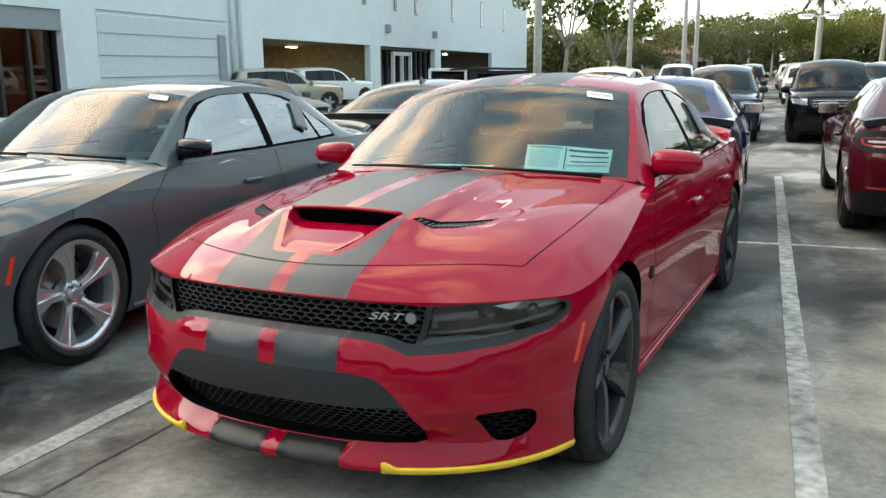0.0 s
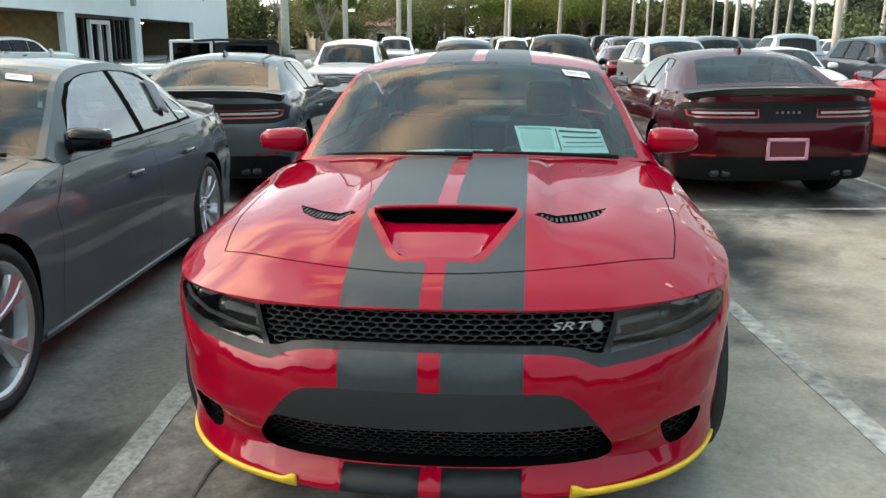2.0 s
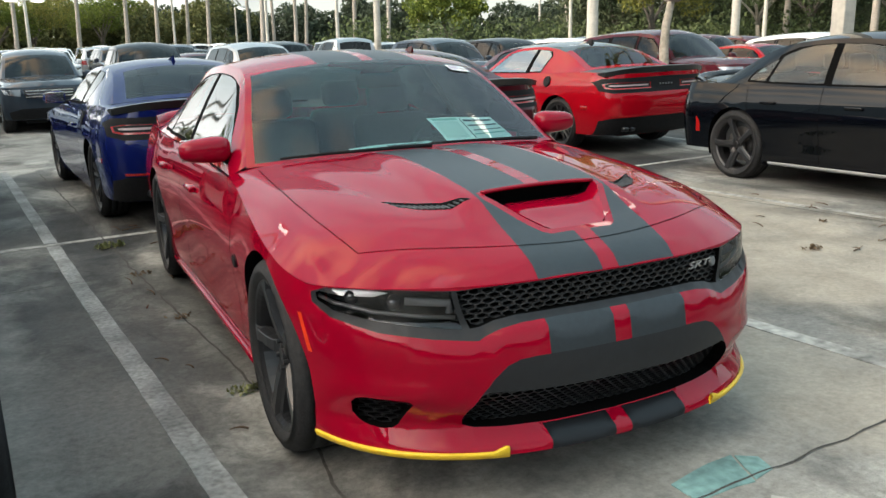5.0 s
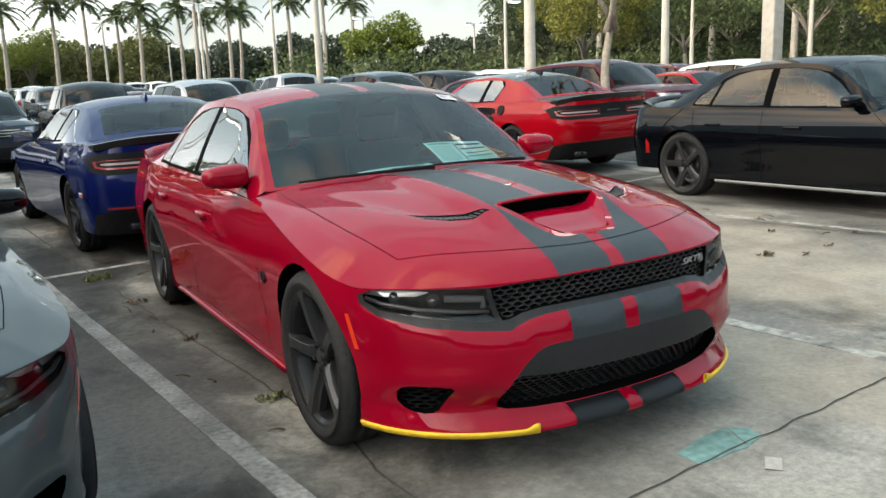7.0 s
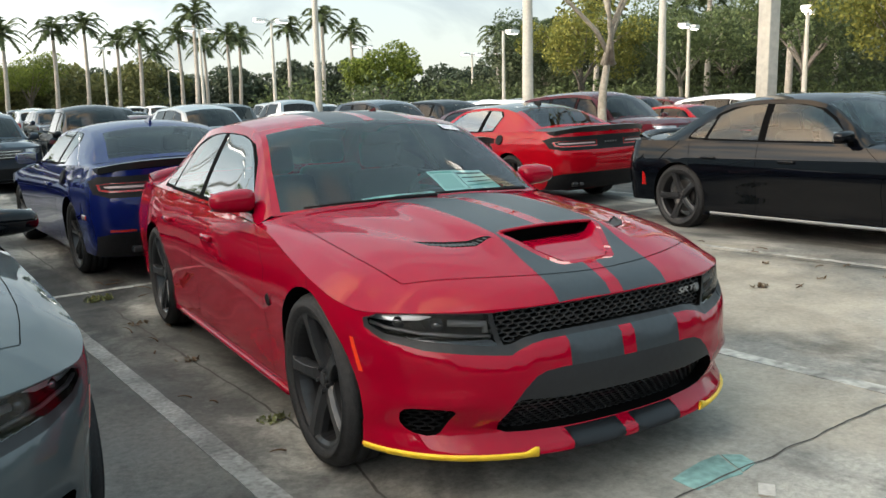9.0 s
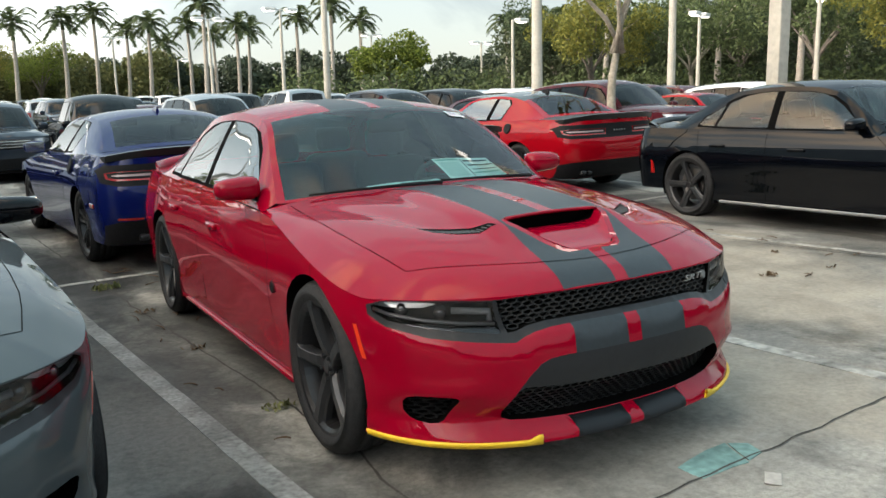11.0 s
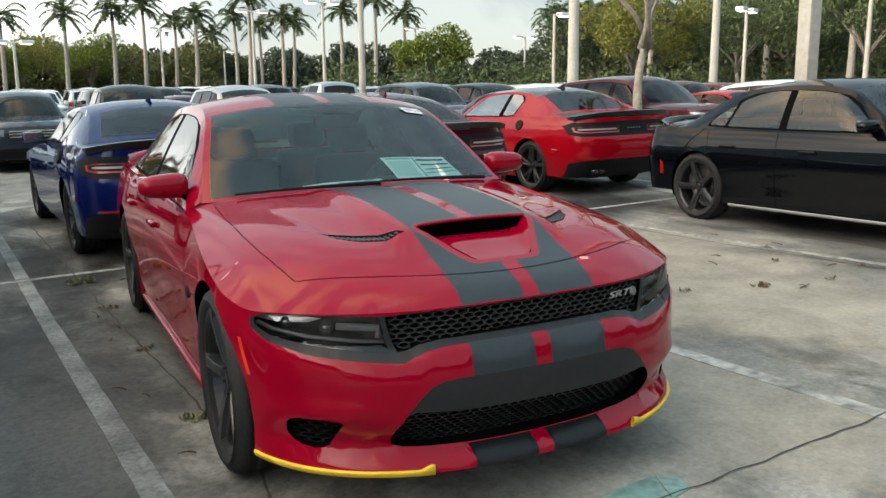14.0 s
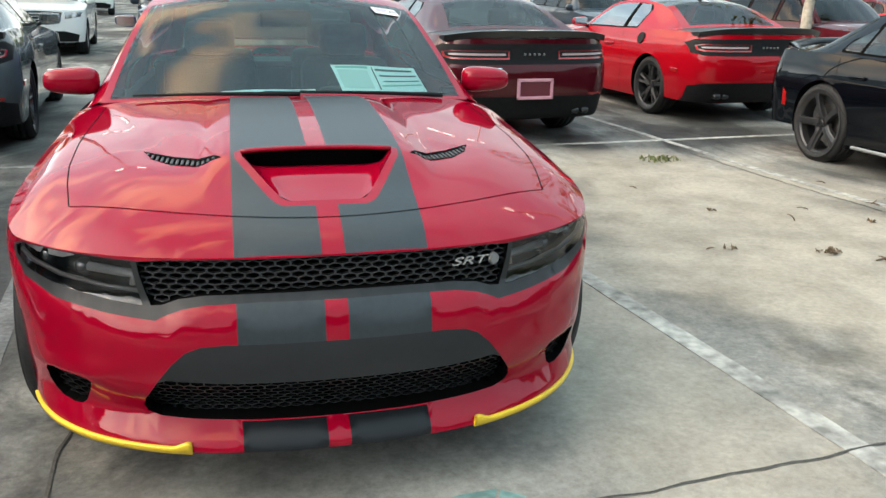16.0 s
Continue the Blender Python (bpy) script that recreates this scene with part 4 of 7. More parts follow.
GRILLE = [(0, 0.730), (0.25, 0.729), (0.44, 0.726), (0.515, 0.720), (0.508, 0.680), (0.497, 0.640), (0.484, 0.603), (0.455, 0.606), (0.41, 0.622), (0.34, 0.632), (0.20, 0.635), (0, 0.636)]
HEADLAMP = [(0.530, 0.720), (0.66, 0.727), (0.78, 0.728), (0.842, 0.724), (0.870, 0.706), (0.868, 0.684), (0.835, 0.656), (0.74, 0.632), (0.60, 0.612), (0.506, 0.602), (0.520, 0.66), (0.527, 0.70)]
FRAME = [(0, 0.7315), (0.25, 0.7305), (0.44, 0.7275), (0.51, 0.7225), (0.60, 0.7265), (0.66, 0.7295), (0.78, 0.7305), (0.848, 0.726), (0.880, 0.707), (0.880, 0.674), (0.845, 0.635), (0.74, 0.601), (0.60, 0.582), (0.50, 0.573), (0.472, 0.573), (0.44, 0.588), (0.40, 0.604), (0.34, 0.615), (0.20, 0.619), (0, 0.620)]
INTAKE = [(0, 0.515), (0.30, 0.514), (0.36, 0.508), (0.40, 0.492), (0.44, 0.455), (0.48, 0.402), (0.512, 0.352), (0.522, 0.318), (0.515, 0.290), (0.48, 0.276), (0.40, 0.270), (0.25, 0.266), (0, 0.264)]
INTAKE_LOW = [(0, 0.405), (0.30, 0.406), (0.455, 0.412), (0.480, 0.400), (0.512, 0.350), (0.522, 0.318), (0.515, 0.290), (0.48, 0.276), (0.40, 0.270), (0.25, 0.266), (0, 0.264)]
DUCT = [(0.662, 0.372), (0.672, 0.382), (0.71, 0.386), (0.775, 0.386), (0.800, 0.378), (0.808, 0.360), (0.802, 0.320), (0.785, 0.295), (0.765, 0.281), (0.73, 0.272), (0.705, 0.276), (0.690, 0.290), (0.672, 0.335)]
SCOOP = [(0, -0.622), (0.100, -0.622), (0.118, -0.612), (0.132, -0.590), (0.228, -0.405), (0.230, -0.380), (0.19, -0.365), (0, -0.357)]
VENT = [(0.287, -0.402), (0.36, -0.390), (0.44, -0.340), (0.50, -0.268), (0.532, -0.175), (0.495, -0.205), (0.43, -0.262), (0.36, -0.322), (0.31, -0.368)]


def charger(label, paint, wheel_style, wheel_mat, m, striped=False, hero=False, mirror_mat=None, q=0.05, group="row of parked cars"):
    b = Body(CHARGER)
    root = thing("sedan", label, "car", group, m)
    lo, hi, rd = 0.0, 0.262, 0.031
    stripe = STRIPE if striped else paint
    ff, fp = [], {}

    def band(z0, z1, x0=rd, x1=hi):
        return b.front([(x0, z0), (x1, z0), (x1, z1), (x0, z1)])

    if striped:
        ff += [("stripe", band(0.5, 0.7)), ("low_stripe", band(0.1981, 0.262))]
        fp["stripe"], fp["low_stripe"] = ("body", STRIPE), ("body", SPLITTER)
    ff += [("frame", b.front(FRAME)), ("grille", b.front(GRILLE)), ("lamp", b.front(HEADLAMP)), ("intake", b.front(INTAKE)), ("low", b.front(INTAKE_LOW)), ("duct", b.front(DUCT))]
    fp |= {"frame": ("grille_surround", SATIN, "satin dark grey grille surround"), "grille": None, "lamp": ("headlamp_cover", LAMP_GLASS, "clear headlamp cover"), "intake": ("bumper_insert", SATIN, "satin dark grey bumper insert"), "low": None, "duct": None}
    # side marker behind the headlamp
    ff.append(("marker", b.flank([(-0.420, 0.50), (-0.398, 0.50), (-0.372, 0.63), (-0.392, 0.63)])))
    fp["marker"] = ("side_marker", AMBER, "amber side marker")
    rf = [("tail", b.rear([(0, 0.78), (0.74, 0.78), (0.85, 0.80), (0.86, 0.90), (0.72, 0.915), (0, 0.915)])), ("valance", b.rear([(0, 0.301), (0.84, 0.301), (0.80, 0.42), (0.5, 0.47), (0, 0.47)]))]
    rp = {"tail": ("tail_lamp", RED_LENS, "red full-width tail lamp"), "valance": ("rear_valance", BLACK_TRIM)}
    hf = []
    hp = {"scoop": None, "vent": None, "stripe": ("bonnet", STRIPE)}
    if striped:
        hf.append(("stripe", [(rd, -0.812), (hi, -0.797), (hi, 0.66), (rd, 0.63)]))
    hf += [("scoop_rim", [(0, -0.70), (rd, -0.70), (rd, -0.645), (0.118, -0.645), (0.142, -0.628), (0.158, -0.600), (0.250, -0.412), (0.250, -0.370), (0.20, -0.348), (0, -0.340)]), ("scoop", SCOOP), ("vent", VENT)]
    hp["scoop_rim"] = ("bonnet", paint)
    rof = [("rstripe", [(rd / 0.61, 2.02), (hi / 0.61, 2.02), (hi / 0.61, 6.1), (rd / 0.61, 6.1)])] if striped else []
    made = car_shell(b, root, paint, q, ff, fp, hf, hp, rof, {"rstripe": ("roof", STRIPE)}, rf, rp)
    for n in ("headlamp_cover",):
        made[n].visible_shadow = False
    ux = lambda poly, off=0.0: [tuple(p + np.array((0, off, 0))) for p in b.place([b.ux(x, z) for x, z in resample(poly, 0.03)], [z for x, z in resample(poly, 0.03)])]
    # recesses behind the openings
    for poly, depth, nm in ((GRILLE, 0.07, "grille_recess"), (INTAKE_LOW, 0.16, "intake_recess")):
        half = ux(poly[:-1] + [poly[-1]])
        half = [p for p in half if p[0] > 0.004]
        ring = half + [(-x, y, z) for x, y, z in reversed(half)]
        n = len(ring)
        vv = ring + [(x, y + depth, z) for x, y, z in ring]
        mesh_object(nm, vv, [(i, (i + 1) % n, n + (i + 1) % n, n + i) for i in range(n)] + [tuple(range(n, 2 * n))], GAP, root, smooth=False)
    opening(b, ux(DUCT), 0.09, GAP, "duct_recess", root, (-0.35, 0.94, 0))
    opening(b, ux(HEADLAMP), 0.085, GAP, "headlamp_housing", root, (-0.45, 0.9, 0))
    def net(dy):
        def put(x, z):
            p = b.place([b.ux(q_, w_) for q_, w_ in zip(x, z)], z)
            return np.c_[np.where(np.asarray(x) < 0, -p[:, 0], p[:, 0]), p[:, 1] + dy, p[:, 2]]

        return put

    both = lambda poly: list(poly) + [(-x, z) for x, z in reversed(poly)]
    if hero:
        honeycomb(net(0.016), both(GRILLE), 0.040, MESH_BLACK, "grille_mesh", root, 0.018, label="black honeycomb grille mesh")
        honeycomb(net(0.060), both(INTAKE_LOW), 0.036, MESH_BLACK, "intake_mesh", root, 0.018, label="black honeycomb lower mesh")
        for sg in (1, -1):
            honeycomb(lambda u, z, sg=sg: net(0.03)(u, z) * (sg, 1, 1) + (-0.01 * sg, 0, 0), DUCT, 0.042, BLACK_TRIM, "duct_mesh", root, 0.018)
    else:
        honeycomb(net(0.016), both(GRILLE), 0.05, BLACK_TRIM, "grille_mesh", root, 0.018)
        honeycomb(net(0.08), both(INTAKE_LOW), 0.06, BLACK_TRIM, "intake_mesh", root, 0.018)
    # lamp innards: reflector bowl, projector, light bar
    for sg in (1, -1):
        for x, z, r in ((0.79, 0.690, 0.026), (0.685, 0.676, 0.028)):
            bm = bmesh.new()
            p = b.place([b.ux(x, z)], [z])[0]
            bmesh.ops.create_uvsphere(bm, u_segments=16, v_segments=10, radius=r, matrix=Matrix.Translation((sg * (p[0] - 0.02), p[1] + 0.055, p[2])))
            part("projector_lamp", bm, material("grey_projector_glass", (0.10, 0.10, 0.11), 0.08, metal=0.7, coat=1.0), root, "grey projector lamp", smooth=True)
        pts = []
        for x, z in ((0.535, 0.648), (0.535, 0.678), (0.60, 0.684), (0.655, 0.688)):
            p = b.place([b.ux(x, z)], [z])[0]
            pts.append((sg * (p[0] - 0.008), p[1] + 0.028, p[2]))
        v, f = tube(pts, 0.013, 8)
        mesh_object("daytime_light_bar", v, f, material("milky_light_bar", (0.26, 0.26, 0.27), 0.3, coat=0.5), root, "milky daytime light bar")
        pts = []
        for x, z in ((0.52, 0.632), (0.62, 0.640), (0.74, 0.654), (0.83, 0.674), (0.864, 0.692)):
            p = b.place([b.ux(x, z)], [z])[0]
            pts.append((sg * (p[0] - 0.008), p[1] + 0.022, p[2]))
        v, f = tube(pts, 0.0065, 8)
        mesh_object("lamp_trim", v, f, material("grey_lamp_trim", (0.22, 0.22, 0.23), 0.3, metal=0.6), root)
        verts = []
        for x, z in ((0.70, 0.712), (0.78, 0.723), (0.845, 0.718), (0.868, 0.703), (0.82, 0.696), (0.74, 0.698)):
            p = b.place([b.ux(x, z)], [z])[0]
            verts.append((sg * (p[0] - 0.014), p[1] + 0.03, p[2]))
        mesh_object("lamp_reflector", verts, [tuple(range(6)) if sg > 0 else tuple(reversed(range(6)))], material("bright_lamp_reflector", (0.75, 0.75, 0.77), 0.38, metal=0.9), root, "chrome lamp reflector", smooth=False)
    # bonnet scoop
    rows = []
    nx = 17
    for t in np.linspace(0, 1, 10):
        row = []
        y = -0.622 + (0.622 - 0.372) * t
        w = float(np.interp(y, [-0.622, -0.612, -0.590, -0.405, -0.372], [0.100, 0.118, 0.132, 0.228, 0.230]))
        for e in np.linspace(-1, 1, nx):
            x = e * w
            dip = 0.052 * t**1.1 * (1 - abs(e) ** 8) ** 0.5
            row.append((x, y, float(b.hood(x, y)) - dip))
        rows.append(row)
    verts = [p for r in rows for p in r]
    faces = [(i * nx + j, i * nx + j + 1, (i + 1) * nx + j + 1, (i + 1) * nx + j) for i in range(9) for j in range(nx - 1)]
    mesh_object("scoop_ramp", verts, faces, paint, root)
    top = [(x, -0.357 - 0.015 * abs(x / 0.232) ** 2, 0) for x in np.linspace(-0.232, 0.232, nx)]
    verts = [(x, y + 0.0, float(b.hood(x, y))) for x, y, _ in top] + [(p[0], p[1] + 0.06, p[2] - 0.01) for p in rows[-1]] + rows[-1]
    faces = [(j, j + 1, nx + j + 1, nx + j) for j in range(nx - 1)] + [(nx + j, nx + j + 1, 2 * nx + j + 1, 2 * nx + j) for j in range(nx - 1)]
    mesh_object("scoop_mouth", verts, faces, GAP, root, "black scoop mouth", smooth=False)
    if hero:
        v, f = tube([(x, y - 0.004, float(b.hood(x, y)) + 0.001) for x, y, _ in top], 0.0075, 8)
        mesh_object("scoop_lip", v, f, paint, root)
    # louvred bonnet vents
    for sg in (1, -1):
        verts = [(sg * x, y, float(b.hood(x, y)) - 0.0) for x, y in VENT] + [(sg * x, y, float(b.hood(x, y)) - 0.035) for x, y in VENT]
        n = len(VENT)
        faces = [(i, (i + 1) % n, n + (i + 1) % n, n + i) for i in range(n)] + [tuple(range(n, 2 * n))]
        vent = mesh_object("bonnet_vent", verts, faces, BLACK_TRIM, root, "black louvred bonnet vent", smooth=False)
        bm = bmesh.new()
        for k in range(14):
            x = 0.312 + 0.205 * k / 13
            lo_ = float(np.interp(x, [0.287, 0.36, 0.44, 0.50, 0.532], [-0.402, -0.390, -0.340, -0.268, -0.175]))
            hi_ = float(np.interp(x, [0.287, 0.31, 0.36, 0.43, 0.495, 0.532], [-0.402, -0.368, -0.322, -0.262, -0.205, -0.175]))
            if hi_ - lo_ < 0.012:
                continue
            y = (lo_ + hi_) / 2
            box_bm(0.0095, hi_ - lo_ - 0.002, 0.006, (sg * x, y, float(b.hood(x, y)) - 0.0035), 0.002, 1, bm, Matrix.Rotation(radians(sg * 14), 4, "Y"))
        split_part("louvre", bm, material("grey_vent_plastic", (0.03, 0.032, 0.034), 0.45, grain=0.1, scale=40), vent)
    # seams
    up = Vector((0, 0, 1))
    seam = [(x, -0.70 + 0.255 * (abs(x) / 0.72) ** 2.2) for x in np.linspace(-0.72, 0.72, 60)]
    curves = [[(x, y, float(b.hood(x, y))) for x, y in seam]]
    for sg in (1, -1):
        side = [(0.72, -0.445), (0.745, -0.30), (0.762, -0.15), (0.77, 0.1), (0.765, 0.4), (0.755, 0.70)]
        side = resample(side, 0.05, False)
        curves.append([(sg * x, y, float(b.hood(x, y))) for x, y in side])
    ribbon(curves, GAP, "panel_gap", root, 0.0034, 0.0012, up)
    curves = []
    for line in CHARGER["doors"] + [[(-0.03, 0.76), (-0.01, 0.80)]]:
        pts = resample(line, 0.04, False)
        c = b.place([b.uy(y, z) for y, z in pts], [z for y, z in pts])
        curves += both_sides([tuple(p) for p in c])
    for c in curves:
        ribbon([c], GAP, "door_gap", root, 0.004, 0.0015, lambda p: Vector((1 if p.x > 0 else -1, 0, 0)))
    sk = resample([(0.42, 0.20), (2.62, 0.20)], 0.2, False)
    # side skirt
    for sg in (1, -1):
        v, f = tube([(sg * 0.90, y, 0.205) for y in np.linspace(0.40, 2.66, 14)], 0.018, 8)
        mesh_object("side_skirt", v, f, paint if not striped else paint, root)
        for y, z in ((1.62, 0.79), (2.62, 0.815)):
            p = b.place([b.uy(y, z)], [z])[0]
            bm = box_bm(0.03, 0.19, 0.032, (sg * (p[0] + 0.012), y, z), 0.012, 3)
            part("door_handle", bm, paint, root, smooth=True)
    door_mirrors(b, root, mirror_mat or paint, at=(0.822, 0.99, 1.040), size=(0.232, 0.14, 0.132))
    # boot spoiler
    pts = []
    for x in np.linspace(-0.80, 0.80, 21):
        pts.append((x, 3.99 - 0.22 * abs(x / 0.8) ** 3, 1.095 - 0.045 * abs(x / 0.8) ** 4))
    verts, faces = [], []
    for x, y, z in pts:
        verts += [(x, y - 0.16, z - 0.045), (x, y - 0.02, z + 0.012), (x, y + 0.02, z + 0.008), (x, y + 0.0, z - 0.04)]
    for i in range(len(pts) - 1):
        for j in range(4):
            faces.append((4 * i + j, 4 * i + (j + 1) % 4, 4 * i + 4 + (j + 1) % 4, 4 * i + 4 + j))
    faces += [(0, 1, 2, 3), tuple(range(len(verts) - 4, len(verts)))[::-1]]
    mesh_object("spoiler", verts, faces, paint, root)
    wipers(b, root)
    cabin(b, root)
    put_wheels(b, root, wheel_style, wheel_mat)
    return b, root


CHALLENGER = dict(
    yc=0.0, n=2.8, nr=3.4, yt=3.42, wb=2.946, track=0.80, wheel_r=0.36,
    nose=([0.15, 0.25, 0.40, 0.60, 0.75, 0.85, 1.0], [0.80, 0.86, 0.90, 0.93, 0.92, 0.86, 0.8]),
    tail=([0.22, 0.30, 0.46, 0.50, 0.62, 0.78, 0.80, 0.98, 1.02, 1.10], [0.48, 0.56, 0.62, 0.645, 0.65, 0.635, 0.62, 0.60, 0.605, 0.56]),
    side=([0.12, 0.20, 0.30, 0.45, 0.60, 0.74, 0.84, 0.94, 1.02, 1.10], [0.87, 0.90, 0.925, 0.94, 0.955, 0.955, 0.945, 0.92, 0.885, 0.84]),
    taper=([-0.3, 0.0, 0.8, 1.4, 2.2, 2.95, 3.6], [0.99, 1.0, 0.985, 0.98, 0.99, 1.01, 0.985]),
    ztop=([0, 0.6, 1.0, 1.3, 2.0, 2.6, 3.3, 3.9, 4.72, 5.2, 5.92], [0.80, 0.80, 0.80, 0.84, 0.93, 0.985, 1.0, 1.03, 1.055, 1.035, 1.03]),
    hood=([-0.95, -0.90, -0.80, -0.5, 0.0, 0.5, 0.9], [0.80, 0.86, 0.90, 0.95, 0.99, 1.02, 1.03]),
    crown=(4.0, 4.0, 4.0),
    deck=([3.1, 3.4, 3.7, 4.1], [1.085, 1.088, 1.085, 1.06]),
    mid=[(0.78, 1.03), (1.12, 1.235), (1.42, 1.378), (1.75, 1.425), (2.15, 1.443), (2.50, 1.418), (2.74, 1.365), (3.34, 1.092)],
    rail=[(0.80, 0.95, 1.00), (0.73, 1.20, 1.16), (0.645, 1.50, 1.318), (0.61, 1.78, 1.367), (0.60, 2.15, 1.382), (0.605, 2.50, 1.355), (0.63, 2.78, 1.298), (0.76, 3.36, 1.068)],
    panes=[[(1.18, 1.03), (1.40, 1.20), (1.58, 1.305), (1.80, 1.338), (2.12, 1.348), (2.10, 1.04)], [(2.20, 1.045), (2.20, 1.342), (2.42, 1.325), (2.52, 1.25), (2.46, 1.055)]],
    ws=(0.06, 2.02, 0.92), back=(5.9, 6.9, 0.84), doors=[[(0.72, 0.25), (0.72, 0.6), (0.86, 0.97)], [(2.2, 0.25), (2.3, 0.7), (2.2, 1.0)]], sill=0.19,
)


def coupe(label, paint, m, wheel_mat=None, plate=False, group="row of parked cars", black_top=False, black_deck=False):
    """A two-door muscle coupe seen from behind: lamp panel, spoiler, valance, exhausts."""
    b = Body(CHALLENGER)
    root = thing("coupe", label, "car", group, m)
    rf = [
        ("lamp_panel", b.rear([(0, 0.79), (0.80, 0.79), (0.905, 0.82), (0.912, 0.93), (0.86, 0.975), (0, 0.985)])),
        ("ring", b.rear([(0.26, 0.838), (0.80, 0.838), (0.866, 0.855), (0.872, 0.905), (0.80, 0.918), (0.26, 0.918)])),
        ("inner", b.rear([(0.272, 0.854), (0.79, 0.854), (0.85, 0.866), (0.858, 0.902), (0.79, 0.914), (0.272, 0.914)])),
        ("lens", b.rear([(0.30, 0.874), (0.79, 0.874), (0.825, 0.878), (0.825, 0.890), (0.79, 0.894), (0.30, 0.894)])),
        ("valance", b.rear([(0, 0.251), (0.90, 0.251), (0.90, 0.44), (0.80, 0.475), (0.50, 0.485), (0, 0.485)])),
        ("reflector", b.rear([(0.62, 0.487), (0.82, 0.487), (0.82, 0.508), (0.62, 0.508)])),
    ]
    rp = {"lamp_panel": ("lamp_panel", BLACK_TRIM, "gloss black tail panel"), "ring": ("tail_lamp", RED_LENS, "red ring tail lamp"), "inner": ("lamp_recess", BLACK_TRIM, "black lamp recess"), "lens": ("lamp_bar", material("pale_lamp_bar", (0.36, 0.27, 0.27), 0.25, coat=0.6), "pale lamp bar"), "valance": ("rear_valance", BLACK_TRIM, "black rear valance"), "reflector": ("reflector", RED_LENS, "red reflector")}
    rof = []
    rplan = {}
    if black_top:
        rof = [("rstripe", [(0, 2.02), (0.999, 2.02), (0.999, 5.9), (0, 5.9)])]
        rplan = {"rstripe": ("roof", GLOSS_BLACK)}
    made = car_shell(b, root, paint, 0.06, [], {}, (), None, rof, rplan, rf, rp, nose_low=0.22, tail_low=0.25, back_glass=glass_material("coupe_rear_glass", (0.7, 0.82, 0.85), 0.45))
    if black_deck:
        made["boot_lid"].data.materials[0] = material("satin_black_boot", (0.02, 0.021, 0.022), 0.4, spec=0.4, grain=0.1, scale=30)
    # spoiler
    verts, faces = [], []
    xs = np.linspace(-0.86, 0.86, 25)
    for x in xs:
        e = abs(x / 0.86)
        y, z = 4.03 - 0.20 * e**4, 1.094 - 0.045 * e**4
        verts += [(x, y - 0.26, z - 0.022), (x, y - 0.03, z + 0.020 * (1 - 0.6 * e**3)), (x, y + 0.01, z + 0.014 * (1 - 0.6 * e**3)), (x, y - 0.012, z - 0.050)]
    for i in range(len(xs) - 1):
        for j in range(4):
            faces.append((4 * i + j, 4 * i + 4 + j, 4 * i + 4 + (j + 1) % 4, 4 * i + (j + 1) % 4))
    faces += [(3, 2, 1, 0), tuple(range(len(verts) - 4, len(verts)))]
    mesh_object("spoiler", verts, faces, material("satin_black_spoiler", (0.012, 0.012, 0.013), 0.35, coat=0.3), root, "black boot spoiler", smooth=False)
    for sg in (1, -1):
        bm = bmesh.new()
        for dx in (-0.055, 0.055):
            box_bm(0.09, 0.12, 0.06, (sg * 0.56 + dx, 3.92, 0.325), 0.02, 2, bm)
        part("exhaust_tip", bm, GREY_WHEEL, root, "dark steel exhaust tip")
        p = b.place([b.uy(3.52, 0.62)], [0.62])[0]
        bm = box_bm(0.012, 0.14, 0.045, (sg * (p[0] + 0.0), 3.52, 0.60), 0.005, 1)
        part("side_marker", bm, RED_LENS, root, "red side marker")
        p = b.place([b.uy(1.95, 0.82)], [0.82])[0]
        bm = box_bm(0.03, 0.20, 0.032, (sg * (p[0] + 0.012), 1.95, 0.82), 0.012, 3)
        part("door_handle", bm, paint, root, smooth=True)
    # fuel cap on the driver's side
    p = b.place([b.uy(2.72, 0.93)], [0.93])[0]
    bm = bmesh.new()
    bmesh.ops.create_cone(bm, cap_ends=True, segments=20, radius1=0.075, radius2=0.07, depth=0.03, matrix=Matrix.Translation((p[0] + 0.004, 2.72, 0.925)) @ Matrix.Rotation(radians(72), 4, "Y"))
    part("fuel_cap", bm, BLACK_TRIM, root, "black fuel cap")
    # badge bars between the lamps
    bm = bmesh.new()
    for k in range(5):
        box_bm(0.022, 0.012, 0.022, (-0.10 + 0.05 * k, 4.031, 0.885), 0.003, 1, bm)
    split_part("badge_bar", bm, material("dull_badge_metal", (0.16, 0.17, 0.17), 0.5, metal=0.5), root)
    if plate:
        bm = bmesh.new()
        pk = material("pink_plate_cover", (0.55, 0.27, 0.33), 0.5, grain=0.1, scale=20)
        for w, h, x, z in ((0.38, 0.03, 0, 0.645), (0.38, 0.03, 0, 0.475), (0.03, 0.2, -0.175, 0.56), (0.03, 0.2, 0.175, 0.56)):
            box_bm(w, 0.02, h, (x, 4.085, z), 0.004, 1, bm)
        part("plate_frame", bm, pk, root, "pale pink plate frame")
        part("plate_recess", box_bm(0.34, 0.012, 0.17, (0, 4.078, 0.56), 0.004, 1), material("maroon_plate_recess", (0.10, 0.012, 0.02), 0.5), root)
    curves = []
    for line in CHALLENGER["doors"]:
        pts = resample(line, 0.05, False)
        curves += both_sides([tuple(p) for p in b.place([b.uy(y, z) for y, z in pts], [z for y, z in pts])])
    ribbon(curves, GAP, "door_gap", root, 0.0045, 0.002, lambda p: Vector((1 if p.x > 0 else -1, 0, 0)))
    door_mirrors(b, root, paint, at=(0.88, 1.12, 1.06), size=(0.23, 0.14, 0.15))
    cabin(b, root, rear=False)
